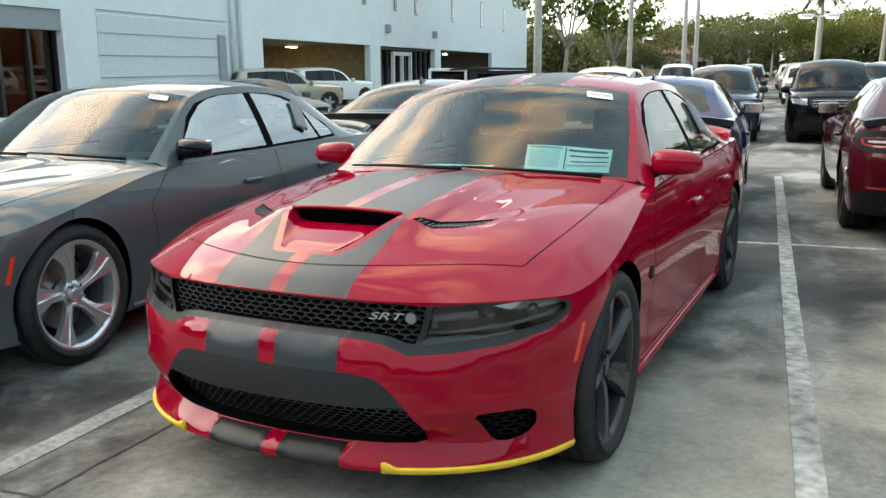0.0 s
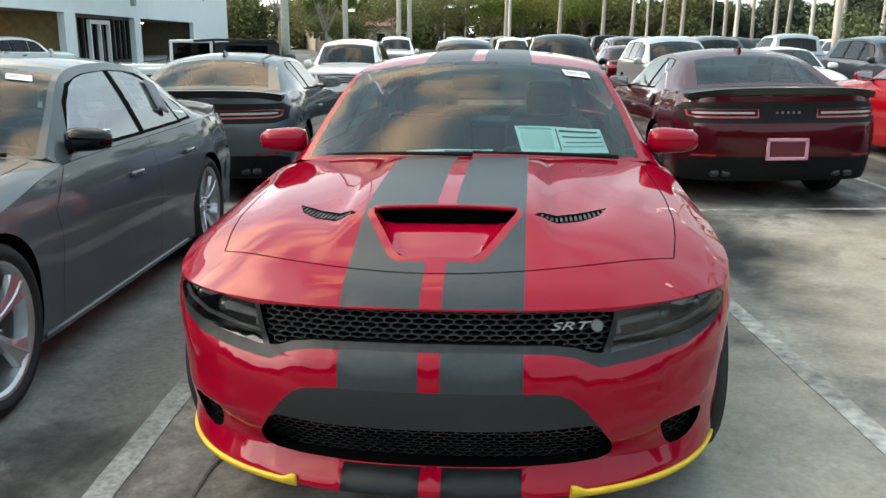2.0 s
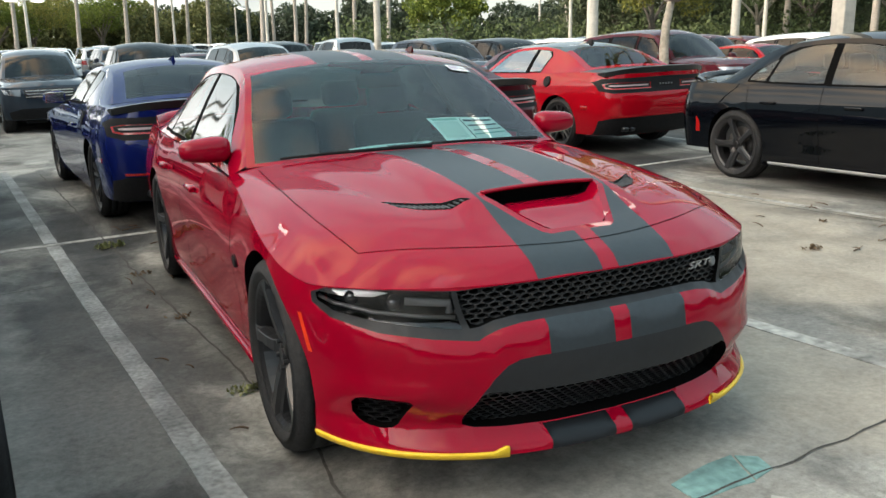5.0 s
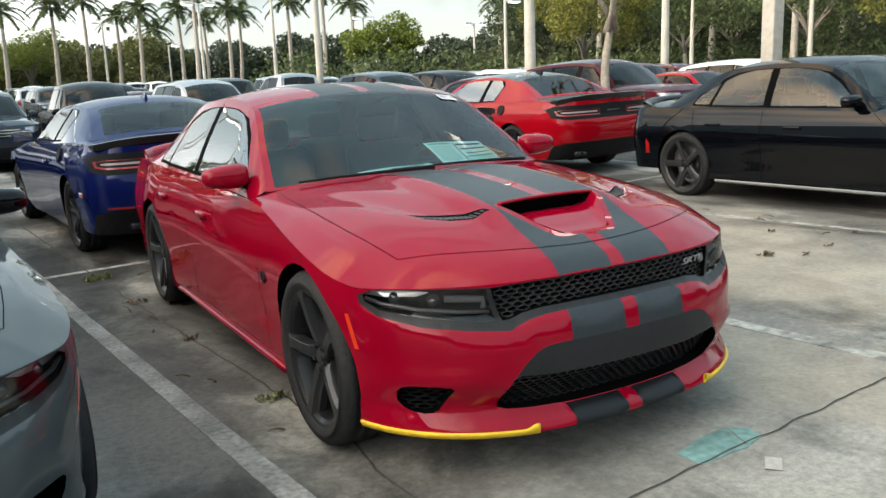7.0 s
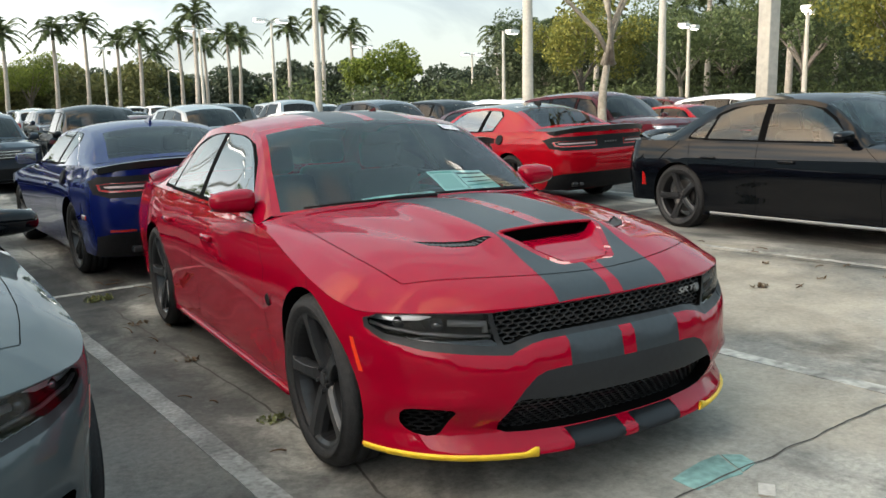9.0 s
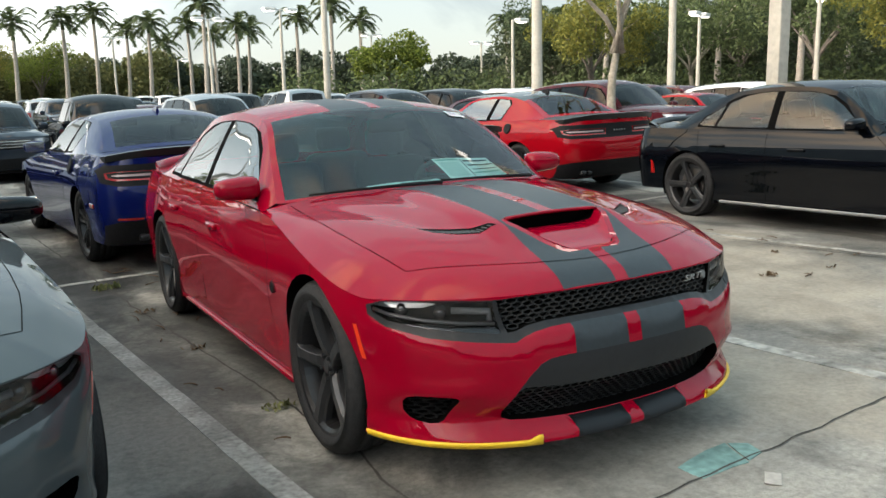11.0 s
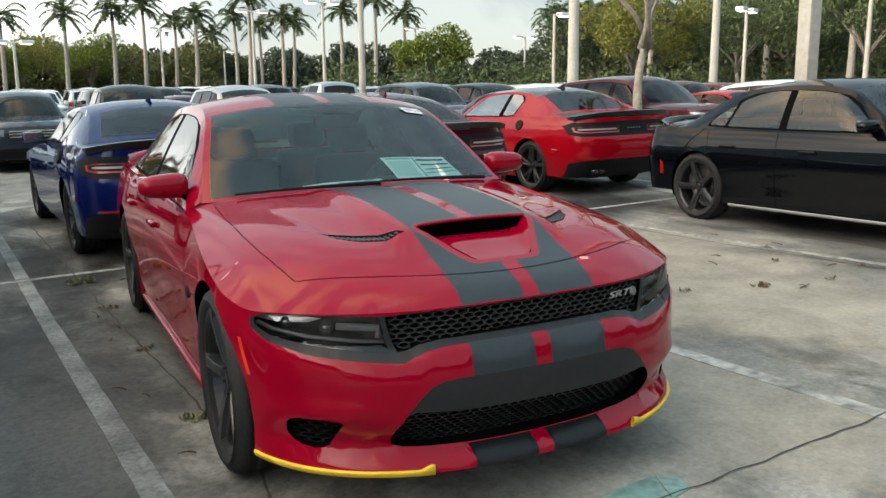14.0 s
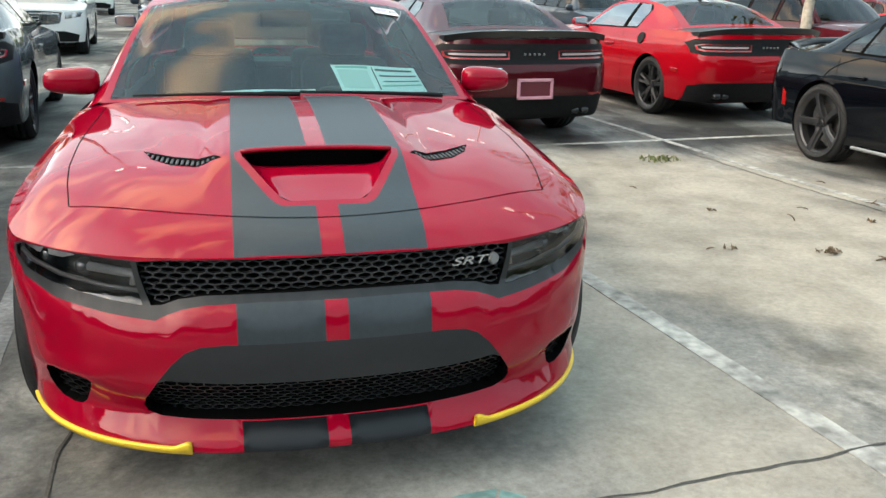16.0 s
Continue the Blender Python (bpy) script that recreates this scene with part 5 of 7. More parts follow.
    mesh_object("roof_fin", [(-0.018, 2.42, 1.425), (0.018, 2.42, 1.425), (0.02, 2.58, 1.398), (-0.02, 2.58, 1.398), (0, 2.58, 1.470), (0, 2.55, 1.474)], [(0, 1, 5), (1, 2, 4, 5), (2, 3, 4), (3, 0, 5, 4)], BLACK_TRIM if black_top else paint, root, smooth=False)
    put_wheels(b, root, "twin", wheel_mat or BLACK_WHEEL, rim=0.272)
    return root


SUV = dict(
    yc=-0.05, n=3.0, nr=4.0, yt=3.70, wb=3.0, track=0.81, wheel_r=0.385,
    nose=([0.25, 0.40, 0.60, 0.85, 1.0, 1.2], [0.76, 0.82, 0.84, 0.83, 0.80, 0.7]),
    tail=([0.3, 0.5, 0.8, 1.1, 1.3], [0.22, 0.30, 0.32, 0.30, 0.26]),
    side=([0.2, 0.35, 0.6, 0.85, 1.0, 1.15, 1.3], [0.90, 0.94, 0.96, 0.96, 0.945, 0.915, 0.87]),
    ztop=([0, 0.8, 1.1, 1.4, 2.1, 2.6, 4.0, 5.05, 6.25], [0.99, 0.98, 0.98, 1.0, 1.06, 1.10, 1.12, 1.14, 1.14]),
    hood=([-0.9, -0.86, -0.7, -0.3, 0.3, 0.8], [0.99, 1.04, 1.08, 1.115, 1.15, 1.165]),
    crown=(4.0, 4.5, 5.0),
    deck=([3.5, 4.1], [1.14, 1.14]),
    mid=[(0.55, 1.165), (0.82, 1.40), (1.10, 1.61), (1.5, 1.725), (2.2, 1.765), (3.0, 1.75), (3.55, 1.69), (3.92, 1.15)],
    rail=[(0.80, 0.72, 1.12), (0.755, 0.92, 1.32), (0.70, 1.20, 1.53), (0.675, 1.55, 1.64), (0.665, 2.2, 1.68), (0.665, 3.0, 1.665), (0.68, 3.58, 1.60), (0.74, 3.85, 1.16)],
    panes=[[(0.98, 1.14), (1.15, 1.36), (1.35, 1.52), (1.68, 1.58), (1.68, 1.15)], [(1.80, 1.155), (1.80, 1.60), (2.55, 1.61), (2.55, 1.165)], [(2.66, 1.17), (2.66, 1.60), (3.30, 1.57), (3.42, 1.18)]],
    ws=(0.06, 2.15, 0.92), back=(6.2, 6.9, 0.88), doors=[], sill=0.26,
)
PICKUP = dict(SUV, wb=3.55, yt=4.3, wheel_r=0.40,
    ztop=([0, 0.8, 1.1, 1.4, 2.1, 2.6, 4.0, 5.65, 6.85], [1.05, 1.04, 1.04, 1.05, 1.10, 1.14, 1.16, 1.17, 1.17]),
    hood=([-0.9, -0.86, -0.7, -0.3, 0.3, 0.8], [1.05, 1.10, 1.14, 1.17, 1.20, 1.21]),
    deck=([2.4, 4.6], [1.0, 1.0]),
    mid=[(0.55, 1.21), (0.80, 1.46), (1.05, 1.68), (1.4, 1.80), (1.9, 1.84), (2.35, 1.83), (2.55, 1.80), (2.70, 1.17)],
    rail=[(0.80, 0.72, 1.17), (0.755, 0.90, 1.38), (0.70, 1.15, 1.60), (0.68, 1.45, 1.72), (0.675, 1.9, 1.76), (0.675, 2.35, 1.75), (0.68, 2.57, 1.71), (0.74, 2.72, 1.17)],
    panes=[[(0.98, 1.19), (1.12, 1.42), (1.28, 1.60), (1.55, 1.66), (1.58, 1.20)], [(1.70, 1.20), (1.68, 1.67), (2.40, 1.66), (2.45, 1.20)]],
    back=(6.3, 6.85, 0.85),
)


def truck_like(label, paint, spec, m, q=0.12, wheel_mat=None, front="bars", group="rows of parked cars", category="car", name="suv", inside_too=False):
    """A sport utility vehicle or pickup: skin, lamps, grille, wheels."""
    b = Body(spec)
    root = thing(name, label, category, group, m)
    zt = spec["hood"][1][0]
    ff = [
        ("grille", b.front([(0, zt - 0.26), (0.46, zt - 0.24), (0.52, zt - 0.05), (0, zt - 0.03)])),
        ("lamp", b.front([(0.56, zt - 0.20), (0.86, zt - 0.15), (0.90, zt - 0.05), (0.56, zt - 0.05)])),
        ("lower", b.front([(0, 0.31), (0.78, 0.31), (0.82, 0.46), (0.55, 0.54), (0, 0.54)])),
    ]
    fp = {"grille": ("grille", GLOSS_BLACK, "black grille"), "lamp": ("headlamp", material("cool_headlamp", (0.35, 0.36, 0.38), 0.1, metal=0.7, coat=1.0), "clear headlamp"), "lower": ("lower_bumper", BLACK_TRIM, "black lower bumper")}
    rf = [("tail", b.rear([(0.70, 0.88), (0.93, 0.88), (0.93, 1.10), (0.70, 1.10)]))]
    rp = {"tail": ("tail_lamp", RED_LENS, "red tail lamp")}
    car_shell(b, root, paint, q, ff, fp, (), None, (), None, rf, rp, nose_low=0.30, tail_low=0.36, glass=glass_material("tinted_far_glass", (0.6, 0.68, 0.7), 0.8), back_glass=glass_material("tinted_far_glass", (0.6, 0.68, 0.7), 0.8), arch_r=0.40)
    if front == "bars":
        bm = bmesh.new()
        y = float(b.place([0.0], [zt - 0.15])[0, 1])
        for dz in (-0.21, -0.15, -0.09):
            box_bm(0.92, 0.03, 0.02, (0, y - 0.004, zt + dz), 0.004, 1, bm)
        part("grille_bar", bm, CHROME, root, "chrome grille bars")
    door_mirrors(b, root, paint, at=(0.92, 0.80, 1.16), size=(0.20, 0.13, 0.19))
    part("dashboard", box_bm(1.5, 0.4, 0.18, (0, 0.82, 1.06), 0.05, 2), DASH, root)
    seats(root, (1.35, 2.2), z=0.62)
    put_wheels(b, root, "twin", wheel_mat or SILVER, rim=0.255)
    if name == "pickup":
        yb = float(b.by.max())
        part("cargo_bed", box_bm(1.62, yb - 2.9, 0.05, (0, (yb + 2.75) / 2, 0.80), 0, 1), BLACK_TRIM, root)
    return root


SEDAN = dict(CHARGER, ws=(0.06, 2.02, 0.925))


def plain_sedan(label, paint, m, q=0.12, group="rows of parked cars"):
    b = Body(SEDAN)
    root = thing("sedan", label, "car", group, m)
    ff = [("grille", b.front(GRILLE)), ("lamp", b.front(HEADLAMP)), ("low", b.front(INTAKE))]
    fp = {"grille": ("grille", BLACK_TRIM), "lamp": ("headlamp", MATS["cool_headlamp"]), "low": ("lower_bumper", BLACK_TRIM)}
    rf = [("tail", b.rear([(0, 0.78), (0.85, 0.80), (0.86, 0.90), (0, 0.915)]))]
    car_shell(b, root, paint, q, ff, fp, (), None, (), None, rf, {"tail": ("tail_lamp", RED_LENS, "red tail lamp")}, glass=MATS["tinted_far_glass"], back_glass=MATS["tinted_far_glass"])
    door_mirrors(b, root, paint)
    seats(root, (1.55, 2.4))
    put_wheels(b, root, "twin", SILVER)
    return root


def jeep(label, m):
    """A boxy off-roader with a white body, upright screen and a black soft top."""
    root = thing("off_roader", label, "car", "rows of parked cars", m)
    wh = WHITE
    bm = bmesh.new()
    box_bm(1.56, 3.3, 0.52, (0, 1.62, 0.86), 0.05, 2, bm)
    part("body", bm, wh, root, smooth=False)
    part("bonnet", box_bm(1.36, 1.25, 0.16, (0, -0.02, 1.12), 0.06, 2), wh, root)
    for sx in (-1, 1):
        part("front_wing", box_bm(0.32, 0.95, 0.09, (sx * 0.78, -0.05, 0.92), 0.04, 2), BLACK_TRIM, root, "black wing")
        part("rear_wing", box_bm(0.26, 0.95, 0.09, (sx * 0.80, 2.45, 0.92), 0.04, 2), BLACK_TRIM, root, "black wing")
        bm = bmesh.new()
        for y, z, sy, sz in ((0.74, 1.42, 0.07, 0.62), (1.62, 1.42, 0.07, 0.62), (1.18, 1.70, 0.9, 0.07), (1.18, 1.15, 0.9, 0.10)):
            box_bm(0.06, sy, sz, (sx * 0.74, y, z), 0.015, 1, bm)
        part("door_frame", bm, wh, root, "white door frame")
        part("side_window", box_bm(0.012, 0.82, 0.48, (sx * 0.735, 1.18, 1.43), 0, 1), MATS["tinted_far_glass"], root)
        part("soft_side", box_bm(0.03, 1.45, 0.50, (sx * 0.74, 2.42, 1.42), 0.01, 1), material("black_soft_top", (0.02, 0.02, 0.021), 0.9, grain=0.3, scale=40, bump=0.3), root, "black fabric side curtain")
        part("rear_side_window", box_bm(0.012, 0.95, 0.30, (sx * 0.762, 2.40, 1.46), 0.0, 1), MATS["tinted_far_glass"], root)
    v = [(-0.76, 0.78, 1.70), (0.76, 0.78, 1.70), (0.78, 1.7, 1.76), (-0.78, 1.7, 1.76), (-0.78, 3.05, 1.74), (0.78, 3.05, 1.74), (0.76, 3.22, 1.18), (-0.76, 3.22, 1.18)]
    v += [(x, y, z - 0.05) for x, y, z in v]
    f = [(0, 1, 2, 3), (3, 2, 5, 4), (4, 5, 6, 7), (8, 11, 10, 9), (11, 12, 13, 10), (12, 15, 14, 13), (0, 3, 11, 8), (3, 4, 12, 11), (4, 7, 15, 12), (1, 9, 10, 2), (2, 10, 13, 5), (5, 13, 14, 6), (0, 8, 9, 1)]
    mesh_object("soft_top", v, f, MATS["black_soft_top"], root, "black fabric soft top", smooth=False)
    part("windscreen", box_bm(1.36, 0.02, 0.44, (0, 0.68, 1.42), 0, 1, None, Matrix.Rotation(radians(-18), 4, "X")), MATS["tinted_far_glass"], root)
    bm = bmesh.new()
    bmesh.ops.create_cone(bm, cap_ends=True, segments=28, radius1=0.38, radius2=0.38, depth=0.24, matrix=Matrix.Translation((0, 3.42, 1.02)) @ Matrix.Rotation(radians(90), 4, "X"))
    bmesh.ops.bevel(bm, geom=bm.edges[:], offset=0.03, segments=2, affect="EDGES")
    part("spare_tyre", bm, RUBBER, root, "black spare tyre")
    for y in (0.0, 2.46):
        for sd in (1, -1):
            wheel(root, (0.78, y, 0.40), sd, "multi", BLACK_WHEEL, radius=0.40, rim=0.24)
    return root

# ---------------------------------------------------------------- the lot
LOT = 4.8
SLOPE = 0.023
RNG = np.random.default_rng(7)


def ground_z(x, y):
    """Height of the lot: it falls to the north in steps of slope and swells a little to the east."""
    fall = np.interp(np.asarray(y, float), [-30, 0, 3, 9, 14], [30 * SLOPE, 0, -3 * SLOPE, -3 * SLOPE - 0.036, -0.28])
    return fall + np.interp(np.asarray(x, float), [-3.6, 6.9, 9.0, 16.0], [-0.052, 0.100, 0.100, 0])


def on_ground(x, y, turn=0.0):
    """The pose of a car that stands on the lot; turn in degrees about the upright."""
    dy = float(ground_z(x, y + 2.0) - ground_z(x, y - 1.0)) / 3.0
    dx = float(ground_z(x + 0.8, y) - ground_z(x - 0.8, y)) / 1.6
    return Matrix.Translation((x, y, float(ground_z(x, y)))) @ Matrix.Rotation(math.atan(dy), 4, "X") @ Matrix.Rotation(-math.atan(dx), 4, "Y") @ Matrix.Rotation(radians(turn), 4, "Z")


def lot(u, v):
    """Lot coordinates (across the stalls, along them) to the world."""
    c, s = math.cos(radians(LOT)), math.sin(radians(LOT))
    return (u * c - v * s, u * s + v * c)


def concrete():
    """Weathered concrete: pale dried washes, dark tyre and oil stains, fine aggregate, hairline relief."""
    m = bpy.data.materials.new("weathered_concrete")
    m.use_nodes = True
    nt = m.node_tree
    b = nt.nodes["Principled BSDF"]
    b.inputs["Specular IOR Level"].default_value = 0.3
    tc = nt.nodes.new("ShaderNodeTexCoord")

    def noise_at(scale, detail, rough=0.55, dist=0.0, stretch=None):
        n = nt.nodes.new("ShaderNodeTexNoise")
        n.inputs["Scale"].default_value, n.inputs["Detail"].default_value = scale, detail
        n.inputs["Roughness"].default_value, n.inputs["Distortion"].default_value = rough, dist
        src = tc.outputs["Object"]
        if stretch:
            mp = nt.nodes.new("ShaderNodeMapping")
            mp.inputs["Scale"].default_value = stretch
            mp.inputs["Rotation"].default_value = (0, 0, radians(-LOT))
            nt.links.new(src, mp.inputs["Vector"])
            src = mp.outputs[0]
        nt.links.new(src, n.inputs["Vector"])
        return n.outputs["Fac"]

    def ramp(fac, stops):
        r = nt.nodes.new("ShaderNodeValToRGB")
        els = r.color_ramp.elements
        while len(els) < len(stops):
            els.new(0.5)
        for e, (p, c) in zip(els, stops):
            e.position, e.color = p, (*c, 1)
        nt.links.new(fac, r.inputs[0])
        return r.outputs[0]

    def mix(a, c, fac, mode="MIX"):
        x = nt.nodes.new("ShaderNodeMixRGB")
        x.blend_type = mode
        for sock, val in ((x.inputs[0], fac), (x.inputs[1], a), (x.inputs[2], c)):
            if hasattr(val, "links"):
                nt.links.new(val, sock)
            else:
                sock.default_value = val
        return x.outputs[0]

    base = ramp(noise_at(0.55, 8, 0.6, 0.4), [(0.40, (0.15, 0.154, 0.152)), (0.50, (0.24, 0.243, 0.236)), (0.58, (0.40, 0.398, 0.38))])
    dark = ramp(noise_at(0.9, 10, 0.62, 0.6, (1.0, 0.35, 1.0)), [(0.44, (0.24, 0.24, 0.25)), (0.49, (0.52, 0.52, 0.52)), (0.54, (1, 1, 1))])
    base = mix(base, dark, 0.9, "MULTIPLY")
    fine = ramp(noise_at(30, 9, 0.8), [(0.34, (0.58, 0.58, 0.58)), (0.66, (1.35, 1.35, 1.35))])
    base = mix(base, fine, 0.8, "MULTIPLY")
    pits = ramp(noise_at(160, 3, 0.6), [(0.33, (0.55, 0.55, 0.55)), (0.42, (1, 1, 1))])
    base = mix(base, pits, 0.6, "MULTIPLY")

    def blot(x, y, sx, sy, turn, lo, hi, amount=0.85, ragged=1.5, grain=0.9):
        """A patch with a place, a size and a ragged outline."""
        mp = nt.nodes.new("ShaderNodeMapping")
        mp.vector_type = "TEXTURE"
        mp.inputs["Location"].default_value = (x, y, 0)
        mp.inputs["Rotation"].default_value = (0, 0, radians(turn))
        mp.inputs["Scale"].default_value = (sx, sy, 100)
        nt.links.new(tc.outputs["Object"], mp.inputs["Vector"])
        ln = nt.nodes.new("ShaderNodeVectorMath")
        ln.operation = "LENGTH"
        nt.links.new(mp.outputs[0], ln.inputs[0])
        ad = nt.nodes.new("ShaderNodeMath")
        ad.operation = "MULTIPLY_ADD"
        ad.inputs[1].default_value = ragged
        nt.links.new(noise_at(grain, 10, 0.64, 0.6), ad.inputs[0])
        nt.links.new(ln.outputs["Value"], ad.inputs[2])
        rm = nt.nodes.new("ShaderNodeMapRange")
        rm.inputs["From Max"].default_value = 2.0
        nt.links.new(ad.outputs[0], rm.inputs["Value"])
        return ramp(rm.outputs[0], [(lo, (amount,) * 3), (hi, (0, 0, 0))])

    # dried pale silt on the empty stall and in front of the parked cars, darker ragged patches beside the lines
    pale = mix(ramp(noise_at(2.2, 9, 0.62), [(0.32, (0.285, 0.262, 0.226)), (0.62, (0.45, 0.412, 0.356))]), fine, 0.5, "MULTIPLY")
    grey_pale = mix(ramp(noise_at(3.0, 9, 0.65), [(0.34, (0.19, 0.19, 0.183)), (0.62, (0.34, 0.337, 0.323))]), fine, 0.6, "MULTIPLY")
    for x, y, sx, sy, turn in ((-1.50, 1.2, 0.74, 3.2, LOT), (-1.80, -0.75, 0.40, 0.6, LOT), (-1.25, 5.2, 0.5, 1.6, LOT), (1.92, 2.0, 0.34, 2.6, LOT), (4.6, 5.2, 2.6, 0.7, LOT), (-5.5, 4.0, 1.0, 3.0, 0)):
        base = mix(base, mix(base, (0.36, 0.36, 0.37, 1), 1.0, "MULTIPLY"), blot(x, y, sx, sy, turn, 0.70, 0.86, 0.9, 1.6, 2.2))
    for x, y, sx, sy, turn in ((-1.98, 1.6, 0.26, 2.4, LOT), (1.22, -0.05, 0.62, 1.5, LOT), (0.1, -0.85, 1.0, 0.45, 0), (1.0, -0.55, 0.5, 0.6, 0), (1.6, -1.1, 0.8, 0.3, 10), (0.4, 13.5, 9.0, 2.0, LOT)):
        base = mix(base, grey_pale, blot(x, y, sx, sy, turn, 0.66, 0.88, 0.75, 1.5, 1.9))
    base = mix(base, pale, blot(3.05, 2.0, 1.45, 2.9, LOT - 18, 0.68, 0.90, 0.85))
    base = mix(base, pale, blot(1.18, -0.1, 0.55, 1.7, LOT, 0.66, 0.92, 0.70, 1.4, 1.9))
    base = mix(base, (0.88, 0.85, 0.80, 1), 1.0, "MULTIPLY")
    nt.links.new(base, b.inputs["Base Color"])
    nt.links.new(ramp(noise_at(1.4, 5), [(0.3, (0.62,) * 3), (0.7, (0.92,) * 3)]), b.inputs["Roughness"])
    bp = nt.nodes.new("ShaderNodeBump")
    bp.inputs["Strength"].default_value, bp.inputs["Distance"].default_value = 0.35, 0.006
    nt.links.new(noise_at(70, 8, 0.7), bp.inputs["Height"])
    nt.links.new(bp.outputs[0], b.inputs["Normal"])
    return m


CONCRETE = concrete()
gy = np.r_[np.linspace(-400, -60, 8), np.linspace(-58, 30, 89), np.linspace(40, 1500, 16)]
gx = np.r_[np.linspace(-1200, -40, 20), -3.6, 6.9, 9.0, 16.0, np.linspace(40, 1200, 20)]
gn = len(gx)
gv = [(x, y, float(ground_z(x, y))) for y in gy for x in gx]
gf = [(i * gn + j, i * gn + j + 1, (i + 1) * gn + j + 1, (i + 1) * gn + j) for i in range(len(gy) - 1) for j in range(gn - 1)]
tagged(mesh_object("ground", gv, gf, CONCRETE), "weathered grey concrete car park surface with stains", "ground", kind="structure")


def decal(name, poly, mat, label, category, thick=0.004, kind="structure", wob=0.0):
    """A thin layer lying on the lot, as a low slab with an edge."""
    pts = resample(poly, 0.12)
    pts = [(x + wob * noise.noise((x * 9, y * 9, 1.3)), y + wob * noise.noise((x * 9, y * 9, 7.7))) for x, y in pts]
    bm = bmesh.new()
    vs = [bm.verts.new((x, y, float(ground_z(x, y)) + thick)) for x, y in pts]
    lo = [bm.verts.new((x, y, float(ground_z(x, y)) - 0.01)) for x, y in pts]
    n = len(vs)
    for i in range(n):
        bm.faces.new((vs[i], lo[i], lo[(i + 1) % n], vs[(i + 1) % n]))
    top = bm.faces.new(vs)
    bmesh.ops.triangulate(bm, faces=[top])
    bmesh.ops.recalc_face_normals(bm, faces=bm.faces[:])
    return tagged(part(name, bm, mat, None), label, category, kind=kind)


LINE_PAINT = material("worn_white_line_paint", (0.22, 0.22, 0.212), 0.8, grain=0.34, scale=40, coarse=0.4, bump=0.3)
FAINT_PAINT = material("faded_white_line_paint", (0.30, 0.292, 0.268), 0.8, grain=0.5, scale=14, coarse=0.4, bump=0.2)
for u in [-1.19 - 2.785 * k for k in range(3)] + [1.62 + 2.94 * k for k in range(9)]:
    a, b_ = -1.35, 4.64
    near = u < 0
    w = 0.052 if u < 2 else 0.036
    c = [lot(u - w, a), lot(u + w, a), lot(u + w, b_), lot(u - w, b_)]
    decal("stall_line", c, LINE_PAINT if near else FAINT_PAINT, "worn white parking stall line on the concrete", "line", wob=0.005)
    c = [lot(u - w, 4.76), lot(u + w, 4.76), lot(u + w, 10.2), lot(u - w, 10.2)]
    decal("stall_line", c, LINE_PAINT if near else FAINT_PAINT, "worn white parking stall line on the concrete", "line", wob=0.005)
decal("row_line", [lot(-12, 4.66), lot(26, 4.66), lot(26, 4.74), lot(-12, 4.74)], FAINT_PAINT, "thin faded white line between two rows of stalls", "line", wob=0.01)
decal("blue_patch", [(0.14, -0.93), (0.16, -1.08), (0.40, -1.055), (0.46, -0.89)], material("faded_turquoise_paint", (0.17, 0.30, 0.285), 0.8, grain=0.3, scale=25, coarse=0.3), "faded turquoise paint patch on the concrete", "paint patch", wob=0.03)
decal("blue_patch", [(0.415, -1.05), (0.52, -1.03), (0.535, -0.95), (0.47, -0.90)], MATS["faded_turquoise_paint"], "faded turquoise paint patch on the concrete", "paint patch", wob=0.02)


def strip(name, pts, width, mat, label, category):
    pts = resample(pts, 0.06, False)
    left, right = [], []
    for i, (x, y) in enumerate(pts):
        x0, y0 = pts[max(i - 1, 0)]
        x1, y1 = pts[min(i + 1, len(pts) - 1)]
        d = math.hypot(x1 - x0, y1 - y0) or 1
        jit = 0.02 * noise.noise((x * 6, y * 6, 3.1))
        w = width * (0.6 + 0.9 * abs(noise.noise((x * 11, y * 11, 9.0))))
        nx, ny = -(y1 - y0) / d, (x1 - x0) / d
        left.append((x + nx * (jit + w / 2), y + ny * (jit + w / 2)))
        right.append((x + nx * (jit - w / 2), y + ny * (jit - w / 2)))
    verts = [(x, y, float(ground_z(x, y)) + 0.0045) for x, y in left + right]
    n = len(left)
    faces = [(i, n + i, n + i + 1, i + 1) for i in range(n - 1)]
    return tagged(mesh_object(name, verts, faces, mat, smooth=False), label, category, kind="structure")


CRACK = material("dirt_filled_joint", (0.06, 0.056, 0.05), 0.95, grain=0.4, scale=60)
strip("joint", [lot(-0.90, -1.7), lot(-0.89, -1.0), lot(-0.86, -0.3), lot(-0.80, 0.0), lot(-0.79, 1.0), lot(-0.80, 9.5)], 0.016, CRACK, "dirt-filled joint in the concrete", "joint")
strip("joint", [lot(-6, -1.06), lot(-1.0, -1.08), lot(2.0, -1.06), lot(9, -1.09)], 0.012, CRACK, "dirt-filled joint across the concrete", "joint")
strip("joint", [lot(-4, 3.3), lot(-0.8, 3.3)], 0.015, CRACK, "thin joint in the concrete", "joint")
strip("joint", [lot(4.4, -1.25), lot(4.4, 9.5)], 0.018, CRACK, "thin joint in the concrete", "joint")

